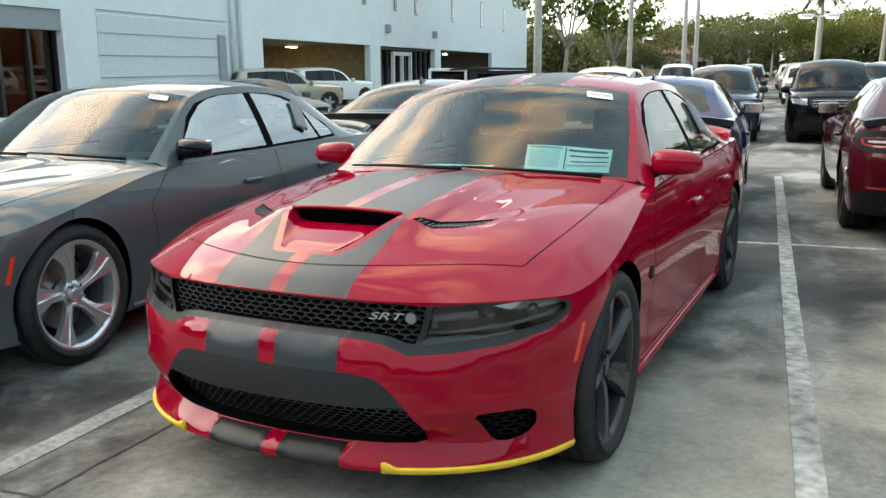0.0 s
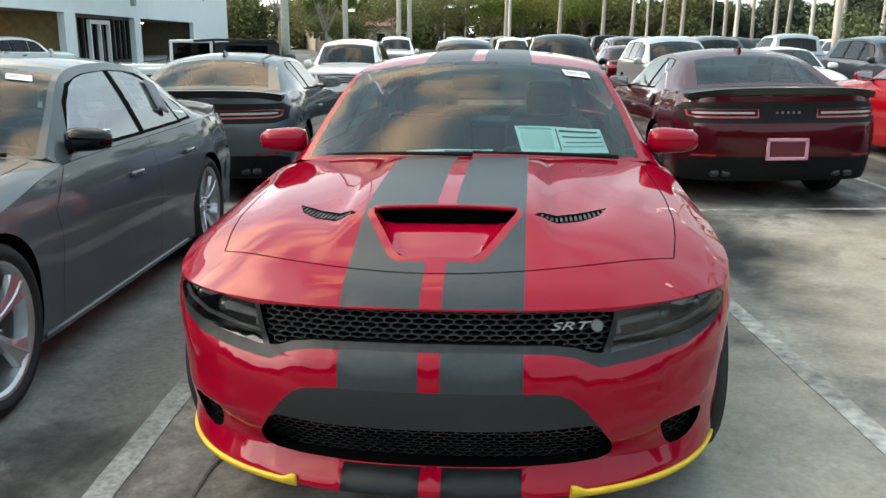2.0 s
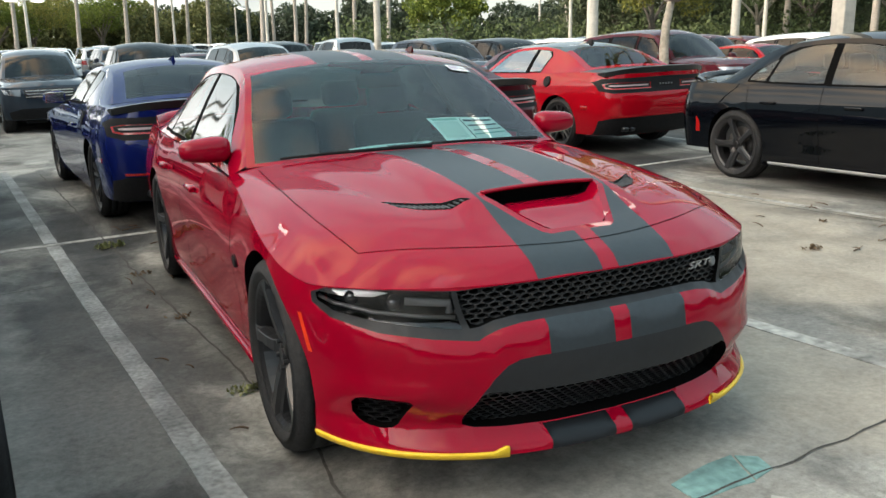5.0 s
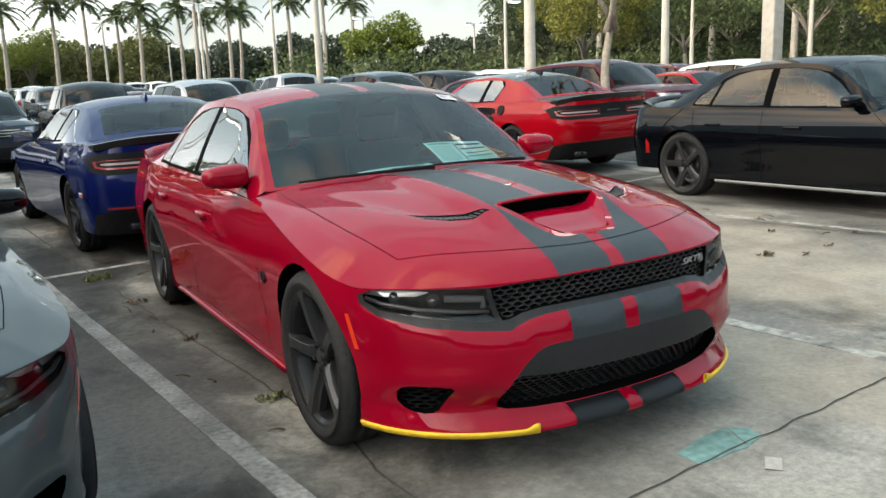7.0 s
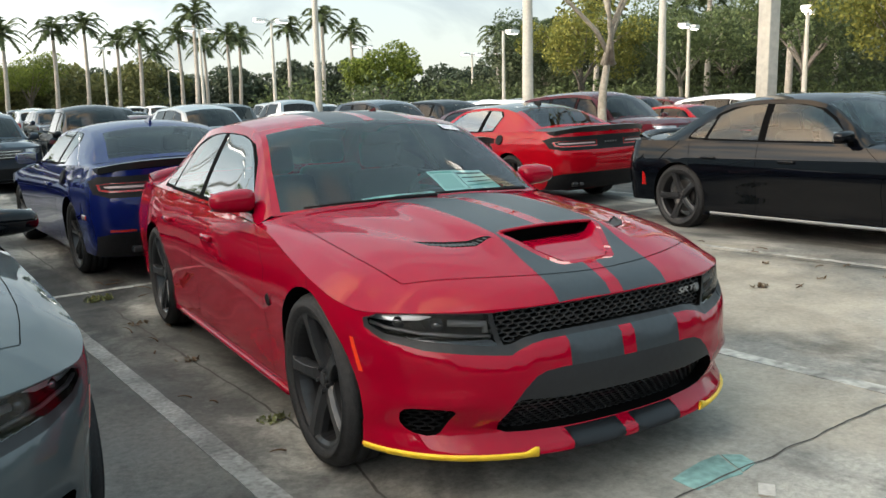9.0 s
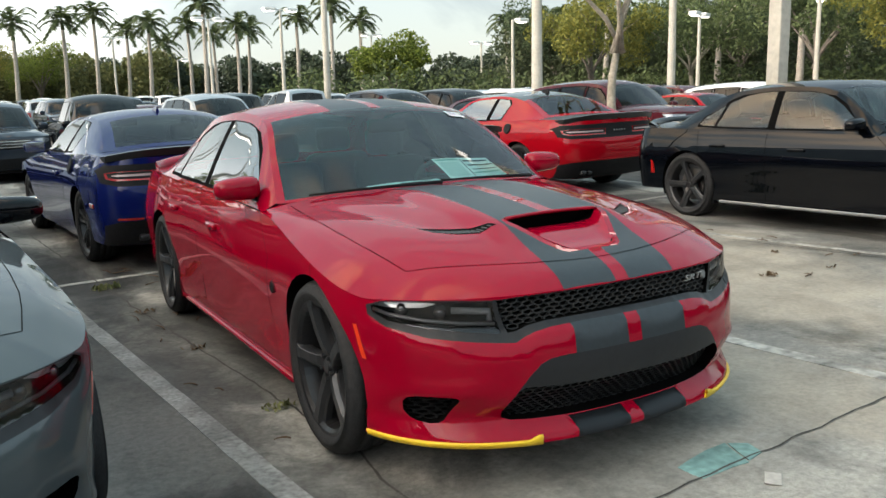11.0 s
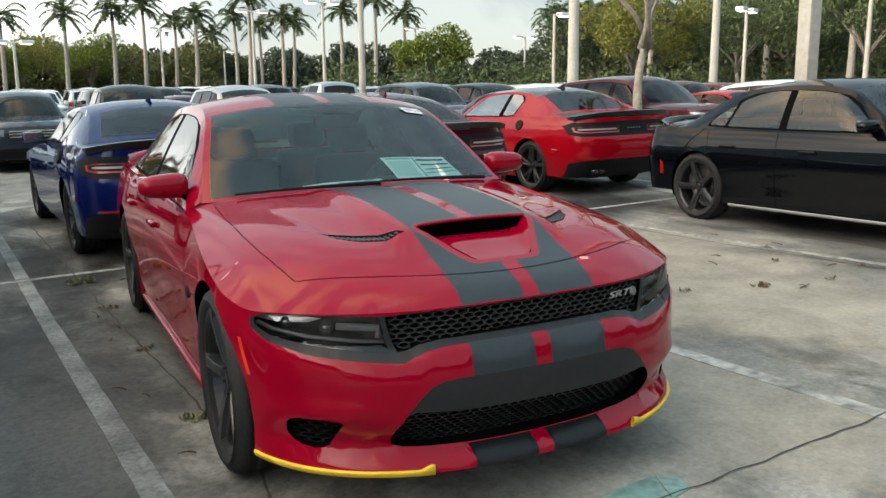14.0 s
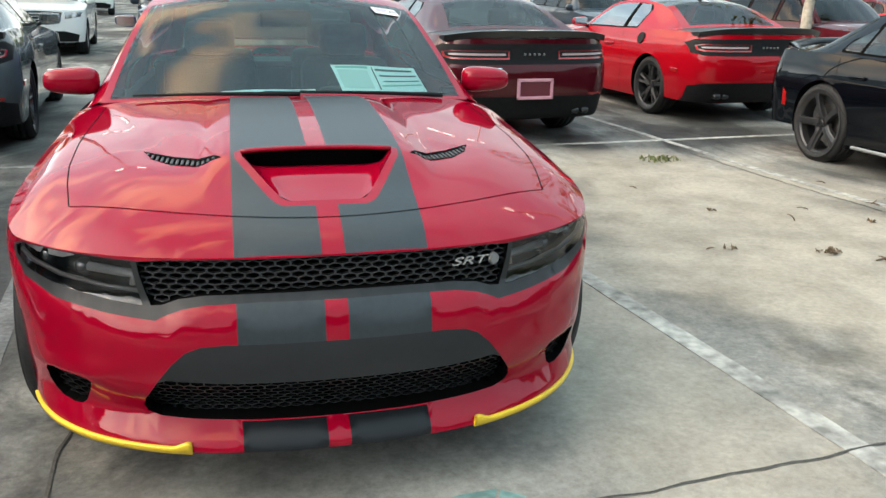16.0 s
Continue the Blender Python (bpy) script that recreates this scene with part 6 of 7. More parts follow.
# loose litter on the ground
TWIG = material("dry_brown_twig", (0.10, 0.06, 0.035), 0.9)
for k in range(26):
    x, y = (RNG.uniform(-1.15, -0.7), RNG.uniform(0.2, 5.5)) if k < 14 else (RNG.uniform(2.4, 4.6), RNG.uniform(0.2, 3.2))
    a, L = RNG.uniform(0, 3.14), RNG.uniform(0.05, 0.20)
    p = [(x + L * t * math.cos(a + 0.25 * t), y + L * t * math.sin(a + 0.25 * t), float(ground_z(x, y)) + 0.008 + 0.006 * math.sin(3 * t)) for t in np.linspace(0, 1, 5)]
    tagged(mesh_object("twig", *tube(p, [0.004, 0.005, 0.004, 0.003, 0.002], 5), TWIG), "dry brown twig lying on the concrete", "twig", "litter on the ground")


def leaf_litter(x, y, r, n, mat, label, name, up=0.03):
    verts, faces = [], []
    for _ in range(n):
        a, d = RNG.uniform(0, 6.28), r * RNG.uniform(0, 1) ** 0.7
        cx, cy = x + d * math.cos(a), y + d * math.sin(a) * 0.7
        s, t = RNG.uniform(0.008, 0.022), RNG.uniform(0, 6.28)
        z = float(ground_z(cx, cy)) + 0.006
        k = len(verts)
        verts += [(cx - s * math.cos(t), cy - s * math.sin(t), z), (cx + 0.4 * s * math.sin(t), cy - 0.4 * s * math.cos(t), z + RNG.uniform(0, up)), (cx + s * math.cos(t), cy + s * math.sin(t), z + RNG.uniform(0, up)), (cx - 0.4 * s * math.sin(t), cy + 0.4 * s * math.cos(t), z + 0.004)]
        faces.append((k, k + 1, k + 2, k + 3))
    return tagged(mesh_object(name, verts, faces, mat, smooth=False), label, "litter" if name == "leaf_litter" else "weed", kind="stuff")


DEAD = material("dead_brown_leaves", (0.13, 0.09, 0.055), 0.9, grain=0.4, scale=30)
WEED = material("green_weed_leaves", (0.16, 0.17, 0.06), 0.8, grain=0.4, scale=30)
leaf_litter(3.14, 1.12, 0.08, 40, DEAD, "small heap of dead leaves on the concrete", "leaf_litter")
leaf_litter(-0.98, 1.95, 0.08, 24, DEAD, "dead leaves caught in the joint", "leaf_litter")
leaf_litter(-1.05, 3.15, 0.07, 20, DEAD, "dead leaves caught in the joint", "leaf_litter")
leaf_litter(-0.90, 0.62, 0.09, 50, WEED, "small green weed in the joint", "weed_tuft", 0.03)
leaf_litter(-1.16, 4.2, 0.12, 70, WEED, "small green weed in the joint", "weed_tuft", 0.05)
leaf_litter(3.58, 4.05, 0.22, 110, WEED, "yellow-green weeds along the row line", "weed_tuft", 0.04)
leaf_litter(2.06, -1.04, 0.09, 60, WEED, "small dry weed at the joint crossing", "weed_tuft", 0.03)
for x, y in ((3.7, 1.0), (4.1, 0.7), (3.0, 2.2), (2.6, 1.3), (3.9, 1.7), (4.3, 1.2)):
    leaf_litter(x, y, 0.04, 8, DEAD, "dead leaf on the concrete", "leaf_litter")
lab = tagged(part("paper_scrap", box_bm(0.10, 0.06, 0.003, (0, 0, 0), 0.001, 1), material("dirty_white_paper", (0.42, 0.40, 0.37), 0.85, grain=0.15, scale=40), None), "dirty white paper scrap lying on the concrete", "paper scrap")
lab.matrix_basis = pose(0.35, -1.22, float(ground_z(0.35, -1.22)) + 0.007, 0, 0, 40)

# ---------------------------------------------------------------- cars of the two near rows
B, hero_car = charger("deep red sports sedan with twin graphite stripes and yellow splitter guards", RED, "five", GREY_WHEEL, on_ground(0.012, -0.003, -0.6), striped=True, hero=True, q=0.034)
grey_b, grey_car = charger("metallic grey four-door sedan with bright five-spoke wheels", GREY, "flare", SILVER, on_ground(-2.745, -0.07, LOT), mirror_mat=BLACK)
black_b, black_car = charger("glossy black four-door sedan with dark alloy wheels", BLACK, "five", GREY_WHEEL, on_ground(6.00, 0.80, 0.5))


p = black_b.place([black_b.uy(3.62, 0.55)], [0.55])[0]
part("side_marker", box_bm(0.012, 0.06, 0.17, (-p[0] - 0.002, 3.60, 0.56), 0.005, 1), RED_LENS, black_car, "red side marker")
# bright strip added as the highlight along the side skirt
part("sill_highlight", box_bm(0.02, 2.1, 0.03, (-0.925, 1.53, 0.215), 0.008, 1), material("bright_sill_highlight", (0.30, 0.31, 0.32), 0.25, metal=0.6, coat=0.5), black_car, "bright highlight strip along the sill")


def backed(x, y, dx=0.0):
    """Pose of a car with its back to the near row, given its rear axle's middle."""
    return on_ground(x, y, 180 + LOT) @ Matrix.Translation((0, -2.946, 0))


coupe("dark grey two-door coupe with black spoiler", GREY, backed(-3.02, 5.95))
coupe("indigo blue two-door coupe with black spoiler", BLUE, backed(-0.20, 5.75))
coupe("dark maroon two-door coupe with black spoiler and pink plate frame", MAROON, backed(2.55, 6.05), plate=True, black_deck=True)
coupe("bright red two-door coupe with black roof and spoiler", BRIGHT_RED, backed(5.82, 7.05), black_top=True, black_deck=True)

# ---------------------------------------------------------------- cars across the aisle and the far rows
PAINTS = [(WHITE, "white"), (SILVER_PAINT, "silver"), (BLACK, "black"), (DARK_BLUE, "dark slate blue"), (MAROON, "dark maroon"), (GREY, "metallic grey"), (BEIGE_PAINT, "beige"), (BRIGHT_RED, "bright red")]
TEMPLATES = {}


def far_car(kind, paint_i, m):
    paint, word = PAINTS[paint_i]
    key = (kind, paint_i, m.translation.y < 25 and abs(m.translation.x) < 12)
    if key in TEMPLATES:
        return copy_thing(TEMPLATES[key], m)
    FINE[0] = m.translation.y < 25 and abs(m.translation.x) < 12
    if kind == "suv":
        ob = truck_like(f"{word} sport utility vehicle parked in the lot", paint, SUV, m)
    elif kind == "pickup":
        ob = truck_like(f"{word} pickup truck parked in the lot", paint, PICKUP, m, name="pickup", category="pickup truck")
    else:
        ob = plain_sedan(f"{word} four-door car parked in the lot", paint, m)
    FINE[0] = True
    TEMPLATES[key] = ob
    return ob


def row(v0, first, last, facing, skip=(), picks=None, step=2.785, jig=0.25):
    k = 0
    u = first
    while u <= last:
        kind, pi = picks[k] if picks and k < len(picks) else (("suv", "pickup", "sedan", "suv")[RNG.integers(4)], int(RNG.choice(7, p=[0.32, 0.16, 0.16, 0.08, 0.08, 0.14, 0.06])))
        if k not in skip and kind:
            x, y = lot(u + RNG.uniform(-0.15, 0.15), v0 + RNG.uniform(-jig, jig))
            turn = LOT + RNG.uniform(-1.5, 1.5) + (0 if facing < 0 else 180)
            far_car(kind, pi, on_ground(x, y, turn))
        u += step
        k += 1


row(18.2, -5.4 + 2.785, 60, -1, skip=(), picks=[("suv", 0), ("suv", 3), ("pickup", 2), ("suv", 1), ("sedan", 0), ("suv", 3), ("suv", 2), ("suv", 0), ("pickup", 0), ("pickup", 4), ("suv", 4)])
row(28.3, -2.6, 66, 1, skip=(0, 2))
row(38.5, -2.6, 74, -1, skip=(1,))
row(48.6, 0.2, 80, 1)
row(59.0, 0.2, 92, -1)
row(69.4, 3, 98, 1)
row(82.0, 3, 104, -1)
row(-0.4, 8.95, 30, -1, picks=[("sedan", 5), ("suv", 1)], skip=(0,))
row(9.2, 8.9, 40, -1, picks=[("sedan", 4), ("suv", 4), ("sedan", 7)], skip=())
jeep("white off-roader with black fabric soft top", on_ground(-8.64, 16.5, -72))
far_car("suv", 6, on_ground(-18.2, 27.0, 150))
far_car("suv", 0, on_ground(-20.5, 33.5, 160))
far_car("sedan", 5, on_ground(-12.0, 16.5, 70))

# ---------------------------------------------------------------- details of the red sedan
# yellow guards on the splitter's edge
for sg in (1, -1):
    xs = np.linspace(0.40, 0.880, 40)
    verts, faces = [], []
    for i, x in enumerate(xs):
        z0, z1 = 0.198, 0.217
        if i < 4:
            z1 = 0.217 + (0.014, 0.015, 0.010, 0.004)[i]
        rows = []
        for z, off in ((z0 - 0.004, -0.002), (z0 - 0.005, 0.006), (z1 - 0.006, 0.009), (z1, 0.005), (z1 - 0.002, -0.004)):
            u = B.ux(min(x, 0.903), 0.215)
            p0 = B.place([u], [min(max(z, 0.196), 0.226)])[0]
            q0, q1 = B.place([u - 0.01], [0.215])[0], B.place([u + 0.01], [0.215])[0]
            d = q1 - q0
            n = np.array((d[1], -d[0], 0)) / np.hypot(d[0], d[1])
            p0 = p0 + n * off
            rows.append((sg * p0[0], p0[1], z))
        verts += rows
    for i in range(len(xs) - 1):
        for j in range(4):
            a = i * 5 + j
            faces.append((a, a + 5, a + 6, a + 1) if sg < 0 else (a, a + 1, a + 6, a + 5))
    faces += [tuple(range(5)), tuple(range(len(verts) - 5, len(verts)))]
    mesh_object("splitter_guard", verts, faces, YELLOW, hero_car, "yellow plastic splitter guard")


def lettering(text, size, depth, mat, name, parent, m, label="", shear=0.0):
    cu = bpy.data.curves.new(name, "FONT")
    cu.body, cu.size, cu.extrude, cu.shear = text, size, depth, shear
    cu.align_x, cu.align_y = "CENTER", "CENTER"
    tmp = bpy.data.objects.new("tmp", cu)
    scene.collection.objects.link(tmp)
    me = bpy.data.meshes.new_from_object(tmp.evaluated_get(bpy.context.evaluated_depsgraph_get()))
    bpy.data.objects.remove(tmp)
    me.materials.clear()
    me.materials.append(mat)
    ob = new(name, me)
    ob.parent, ob.matrix_basis = parent, m
    if label:
        tagged(ob, label)
    return ob


BADGE = material("bright_badge_metal", (0.5, 0.5, 0.5), 0.4, metal=0.8)
gp = B.place([B.ux(0.385, 0.685)], [0.685])[0]
ga, gb = B.place([B.ux(0.30, 0.685)], [0.685])[0], B.place([B.ux(0.42, 0.685)], [0.685])[0]
gyaw = math.degrees(math.atan2(gb[1] - ga[1], gb[0] - ga[0]))
lettering("SRT", 0.052, 0.003, BADGE, "grille_badge", hero_car, pose(gp[0], gp[1] + 0.004, gp[2], 83, 0, gyaw) @ Matrix.Diagonal((1.25, 0.62, 1, 1)), "bright letters on the grille", 0.35)
# plain emblem beside the letters
ep = B.place([B.ux(0.468, 0.682)], [0.682])[0]
bm = bmesh.new()
bmesh.ops.create_cone(bm, cap_ends=True, segments=20, radius1=0.019, radius2=0.016, depth=0.008)
emb = part("emblem", bm, material("dull_emblem_metal", (0.22, 0.22, 0.22), 0.5, metal=0.6), hero_car, "round bright emblem")
emb.matrix_basis = pose(ep[0], ep[1] + 0.003, ep[2], 83, 0, gyaw + 12)
for sg in (1, -1):
    p = B.place([B.uy(0.52, 0.62)], [0.62])[0]
    bm = bmesh.new()
    bmesh.ops.create_cone(bm, cap_ends=True, segments=18, radius1=0.031, radius2=0.027, depth=0.008)
    fb = part("wing_emblem", bm, BLACK_TRIM, hero_car, "dark round wing emblem")
    fb.matrix_basis = pose(sg * (p[0] + 0.003), p[1], p[2], 0, 90 * sg, 0)
# window label, price sheet, papers
def on_screen(e, s, lift=0.006):
    p = B.roof(np.array([abs(e)]), np.array([s]))[0]
    return Vector((math.copysign(p[0], e), p[1] + lift * -0.6, p[2] + lift))


def sheet(name, corners, mat, label, category, lines=(), curl=0.004, car=None):
    """A printed sheet inside the glass: a thin curled paper with bars of print on both its faces' upper side."""
    c = [Vector(p) for p in corners]
    nrm = (c[1] - c[0]).cross(c[3] - c[0]).normalized()
    if nrm.z < 0:
        nrm = -nrm
    at = lambda u, v: c[0] * (1 - u) * (1 - v) + c[1] * u * (1 - v) + c[2] * u * v + c[3] * (1 - u) * v + nrm * curl * math.sin(5 * u + 3 * v)
    verts = [at(i / 8, j / 8) for i in range(9) for j in range(9)]
    faces = [(i * 9 + j, (i + 1) * 9 + j, (i + 1) * 9 + j + 1, i * 9 + j + 1) for i in range(8) for j in range(8)]
    ob = tagged(mesh_object(name, verts, faces, mat), label, category)
    ob.matrix_basis = (car or hero_car).matrix_basis
    for u0, v0, u1, v1, mt in lines:
        n = 6
        vv = [at(u0 + (u1 - u0) * i / n, v) + nrm * 0.0025 for v in (v0, v1) for i in range(n + 1)]
        mesh_object("print_bar", vv, [(i, i + 1, n + 2 + i, n + 1 + i) for i in range(n)], mt, ob, smooth=False)
    return ob


LILAC = material("lilac_print", (0.45, 0.40, 0.5), 0.7)
sheet("window_label", [on_screen(0.64, 1.78), on_screen(0.83, 1.80), on_screen(0.845, 1.64), on_screen(0.655, 1.62)], material("white_window_label", (0.85, 0.84, 0.85), 0.6), "white printed label stuck inside the windscreen", "label", [(0.08, 0.25, 0.60, 0.42, LILAC), (0.08, 0.55, 0.5, 0.68, LILAC)] + [(0.64 + 0.05 * k, 0.3, 0.66 + 0.05 * k, 0.75, INK) for k in range(6)], 0.0)
sheet("window_label", [on_screen(0.64, 1.78), on_screen(0.83, 1.80), on_screen(0.845, 1.64), on_screen(0.655, 1.62)], MATS["white_window_label"], "white printed label stuck inside the windscreen", "label", [(0.08, 0.25, 0.60, 0.42, LILAC), (0.08, 0.55, 0.5, 0.68, LILAC)], 0.0, grey_car)
side = lambda y, h: Vector(B.window(np.array([y]), np.array([h]))[0]) + Vector((-0.02, 0, 0))
sheet("window_sticker", [side(2.20, 0.88), side(2.52, 0.86), side(2.54, 0.36), side(2.22, 0.36)], PAPER, "white printed price sticker inside the rear side window", "sticker", [(0.1, 0.12, 0.9, 0.2, GREEN_INK), (0.1, 0.3, 0.6, 0.36, INK), (0.1, 0.45, 0.9, 0.62, GREEN_INK), (0.1, 0.72, 0.5, 0.78, INK)], 0.0, grey_car)
PALE_PRINT = material("pale_print_block", (0.58, 0.66, 0.62), 0.7)
sheet("price_sheet", [(0.19, 1.02, 1.105), (0.60, 1.10, 1.085), (0.63, 0.92, 0.985), (0.23, 0.86, 0.995)], PAPER, "printed price sheet lying on the dashboard", "price sheet", [(0.04, 0.06, 0.42, 0.14, GREEN_INK), (0.04, 0.2, 0.40, 0.86, PALE_PRINT), (0.5, 0.12, 0.95, 0.20, INK), (0.52, 0.34, 0.97, 0.40, INK), (0.54, 0.56, 0.97, 0.60, INK), (0.50, 0.72, 0.97, 0.78, GREEN_INK), (0.46, 0.08, 0.475, 0.9, INK)])
sheet("paper", [(-0.30, 0.83, 1.005), (0.10, 0.80, 1.02), (0.10, 0.74, 1.008), (-0.30, 0.76, 0.993)], PAPER, "white paper strip behind the windscreen", "paper", [(0.45, 0.3, 0.9, 0.45, INK)])
# shipping pads on the rear door glass edges
PAD = material("grey_foam_pad", (0.23, 0.23, 0.25), 0.9, grain=0.1, scale=40)
for y0, up, dx in ((2.55, 0.52, 0.020),):
    pp = B.window(np.array([y0]), np.array([up]))[0]
    for car in (hero_car, grey_car):
        part("foam_pad", box_bm(0.026, 0.12, 0.25, (pp[0] + dx, pp[1], pp[2]), 0.012, 2, None, Matrix.Rotation(radians(-34), 4, "Y") @ Matrix.Rotation(radians(-24), 4, "X")), PAD, car, "grey foam shipping pad")
# antenna fin
fin = mesh_object("roof_fin", [(-0.02, 2.62, 1.425), (0.02, 2.62, 1.425), (0.02, 2.80, 1.385), (-0.02, 2.80, 1.385), (0, 2.80, 1.47), (0, 2.76, 1.475)], [(0, 1, 5), (1, 2, 4, 5), (2, 3, 4), (3, 0, 5, 4)], RED, hero_car, smooth=False)

# ---------------------------------------------------------------- showroom building
STUCCO = material("white_painted_stucco", (0.70, 0.745, 0.755), 0.8, grain=0.03, scale=14, coarse=0.03, bump=0.1)
STUCCO_DARK = material("grey_stucco_band", (0.30, 0.32, 0.33), 0.8, grain=0.08, scale=14)
# garage walls: dimness and warm lamplight are put into the two base colours
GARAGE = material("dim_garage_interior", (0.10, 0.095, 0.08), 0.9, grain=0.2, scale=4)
GARAGE_WARM_LIT = material("warm_lit_garage_wall", (0.30, 0.23, 0.13), 0.85, grain=0.25, scale=3)
BROWN_GLASS = glass_material("bronze_window_glass", (0.55, 0.38, 0.18), 0.35)


def building():
    """Two-storey white showroom with a parking opening, a glazed door bay and slit windows."""
    root = tagged(new("showroom_building"), "white two-storey showroom building with ground-floor openings", "building")
    a, e = Vector((-20.65, 26.4, 0)), Vector((-34.1, 95.6, 0))
    d = (e - a).normalized()
    turn = math.degrees(math.atan2(d.y, d.x))
    base = float(ground_z(0, 30))
    root.matrix_basis = pose(a.x, a.y, base, 0, 0, turn)
    H = 9.5
    L0, L1 = -30.0, (e - a).length
    wall_t = 0.35
    # openings along the wall: from, to, bottom, top
    gar, win, gar2, left = (0.0, 13.5, 0.0, 2.9), (15.3, 27.7, 0.0, 2.9), (29.4, 49.0, 0, 2.9), (-20.0, -12.3, 0.5, 3.3)
    cuts = sorted([gar, win, gar2, left])
    bm = bmesh.new()
    x = L0
    for x0, x1, z0, z1 in cuts:
        box_bm(x0 - x, wall_t, H, ((x0 + x) / 2, 0, H / 2), 0, 1, bm)
        box_bm(x1 - x0, wall_t, H - z1, ((x0 + x1) / 2, 0, (H + z1) / 2), 0, 1, bm)
        if z0 > 0:
            box_bm(x1 - x0, wall_t, z0, ((x0 + x1) / 2, 0, z0 / 2), 0, 1, bm)
        x = x1
    box_bm(L1 - x, wall_t, H, ((L1 + x) / 2, 0, H / 2), 0, 1, bm)
    box_bm(wall_t, 30, H, (L1 - wall_t / 2, 15.2, H / 2), 0, 1, bm)
    split_part("wall", bm, STUCCO, root)
    part("roof", box_bm(L1 - L0, 30, 0.3, ((L0 + L1) / 2, 15, H - 0.2), 0, 1), STUCCO, root)
    # recessed bays
    for n, (x0, x1, z0, z1) in enumerate((gar, gar2)):
        bm = bmesh.new()
        box_bm(x1 - x0 + 1, 0.2, 3.2, ((x0 + x1) / 2, 12, 1.6), 0, 1, bm)
        box_bm(x1 - x0 + 1, 12, 0.2, ((x0 + x1) / 2, 6.2, z1 + 0.12), 0, 1, bm)
        for xx in (x0 - 0.6, x1 + 0.6):
            box_bm(0.2, 12, 3.2, (xx, 6.3, 1.6), 0, 1, bm)
        part("garage_bay", bm, GARAGE_WARM_LIT if n == 0 else GARAGE, root, "dim garage interior")
        bm = bmesh.new()
        for k in range(9):
            box_bm(0.14, 0.14, 2.9, (x0 + (x1 - x0) * (k + 0.5) / 9, 10.5, 1.45), 0, 1, bm)
        split_part("mullion", bm, STUCCO_DARK, root)
        for k in range(5):
            bm = box_bm(1.2, 0.16, 0.06, (x0 + (x1 - x0) * (k + 0.5) / 5, 4 + 3 * (k % 2), z1 - 0.10), 0.01, 1)
            part("strip_light", bm, material("warm_strip_light", (0.9, 0.8, 0.5), 0.5, emit=((1.0, 0.85, 0.45), 3.0)), root, "lit warm strip light")
    part("bay_floor", box_bm(60, 13, 0.05, (29, 6.6, 0.0), 0, 1), STUCCO_DARK, root)
    x0, x1, z0, z1 = win
    bm = bmesh.new()
    for k in range(11):
        box_bm(0.12, 0.15, z1, (x0 + (x1 - x0) * k / 10, 0.25, z1 / 2), 0, 1, bm)
    for z in (0.15, z1 - 0.1):
        box_bm(x1 - x0, 0.15, 0.16, ((x0 + x1) / 2, 0.25, z), 0, 1, bm)
    part("window_frame", bm, material("dark_bronze_frame", (0.05, 0.052, 0.055), 0.4, metal=0.6), root)
    part("glazing", box_bm(x1 - x0, 0.02, z1, ((x0 + x1) / 2, 0.32, z1 / 2), 0, 1), MATS["tinted_far_glass"], root)
    bm = bmesh.new()
    for dx in (-1.9, 0.0, 1.9):
        box_bm(0.22, 0.2, 2.5, (x0 + 5.1 + dx, 0.1, 1.25), 0, 1, bm)
    box_bm(4.0, 0.2, 0.24, (x0 + 5.1, 0.1, 2.5), 0, 1, bm)
    part("door", bm, WHITE, root, "white framed glass double door")
    part("bay_back", box_bm(x1 - x0, 0.1, 3.0, ((x0 + x1) / 2, 4.0, 1.5), 0, 1), GARAGE, root)
    # left shop window
    x0, x1, z0, z1 = left
    bm = bmesh.new()
    for k in range(8):
        box_bm(0.12, 0.12, z1 - z0, (x0 + (x1 - x0) * k / 7, 0.1, (z0 + z1) / 2), 0, 1, bm)
    split_part("window_frame", bm, MATS["dark_bronze_frame"], root)
    part("glazing", box_bm(x1 - x0, 0.02, z1 - z0, ((x0 + x1) / 2, 0.16, (z0 + z1) / 2), 0, 1), BROWN_GLASS, root, "bronze glass")
    # added backing panel that glows in place of the amber lit room
    part("bay_back", box_bm(x1 - x0 + 1, 0.1, 3.0, ((x0 + x1) / 2, 1.0, 2.0), 0, 1), material("glowing_tan_backing", (0.42, 0.27, 0.12), 0.8, emit=((1.0, 0.55, 0.18), 0.16)), root)
    part("canopy", box_bm(x1 - x0 - 0.02, 0.2, 0.55, ((x0 + x1) / 2, -0.02, z1 - 0.28), 0, 1), STUCCO_DARK, root, "grey band over the window")
    part("recessed_panel", box_bm(7.7, 0.1, 3.3, (-6.95, -0.14, 1.65), 0.02, 1), material("pale_grey_roller_door", (0.60, 0.645, 0.655), 0.7, grain=0.06, scale=6), root, "pale grey panel door")
    for k in range(5):
        part("panel_joint", box_bm(7.7, 0.02, 0.025, (-6.95, -0.20, 0.8 + 0.65 * k), 0, 1), STUCCO_DARK, root)
    part("downpipe_cover", box_bm(0.5, 0.12, 2.6, (-3.55, -0.24, 1.6), 0.02, 1), STUCCO_DARK, root)
    for xw in (3.5, 8.4, 12.6, 18.3, 22.8, 33.0, 43.8, 55.0):
        w_ob = part("window", box_bm(0.7, 0.10, 2.3, (xw, -0.14, 6.15), 0.02, 1), STUCCO_DARK, root, "narrow slit window frame")
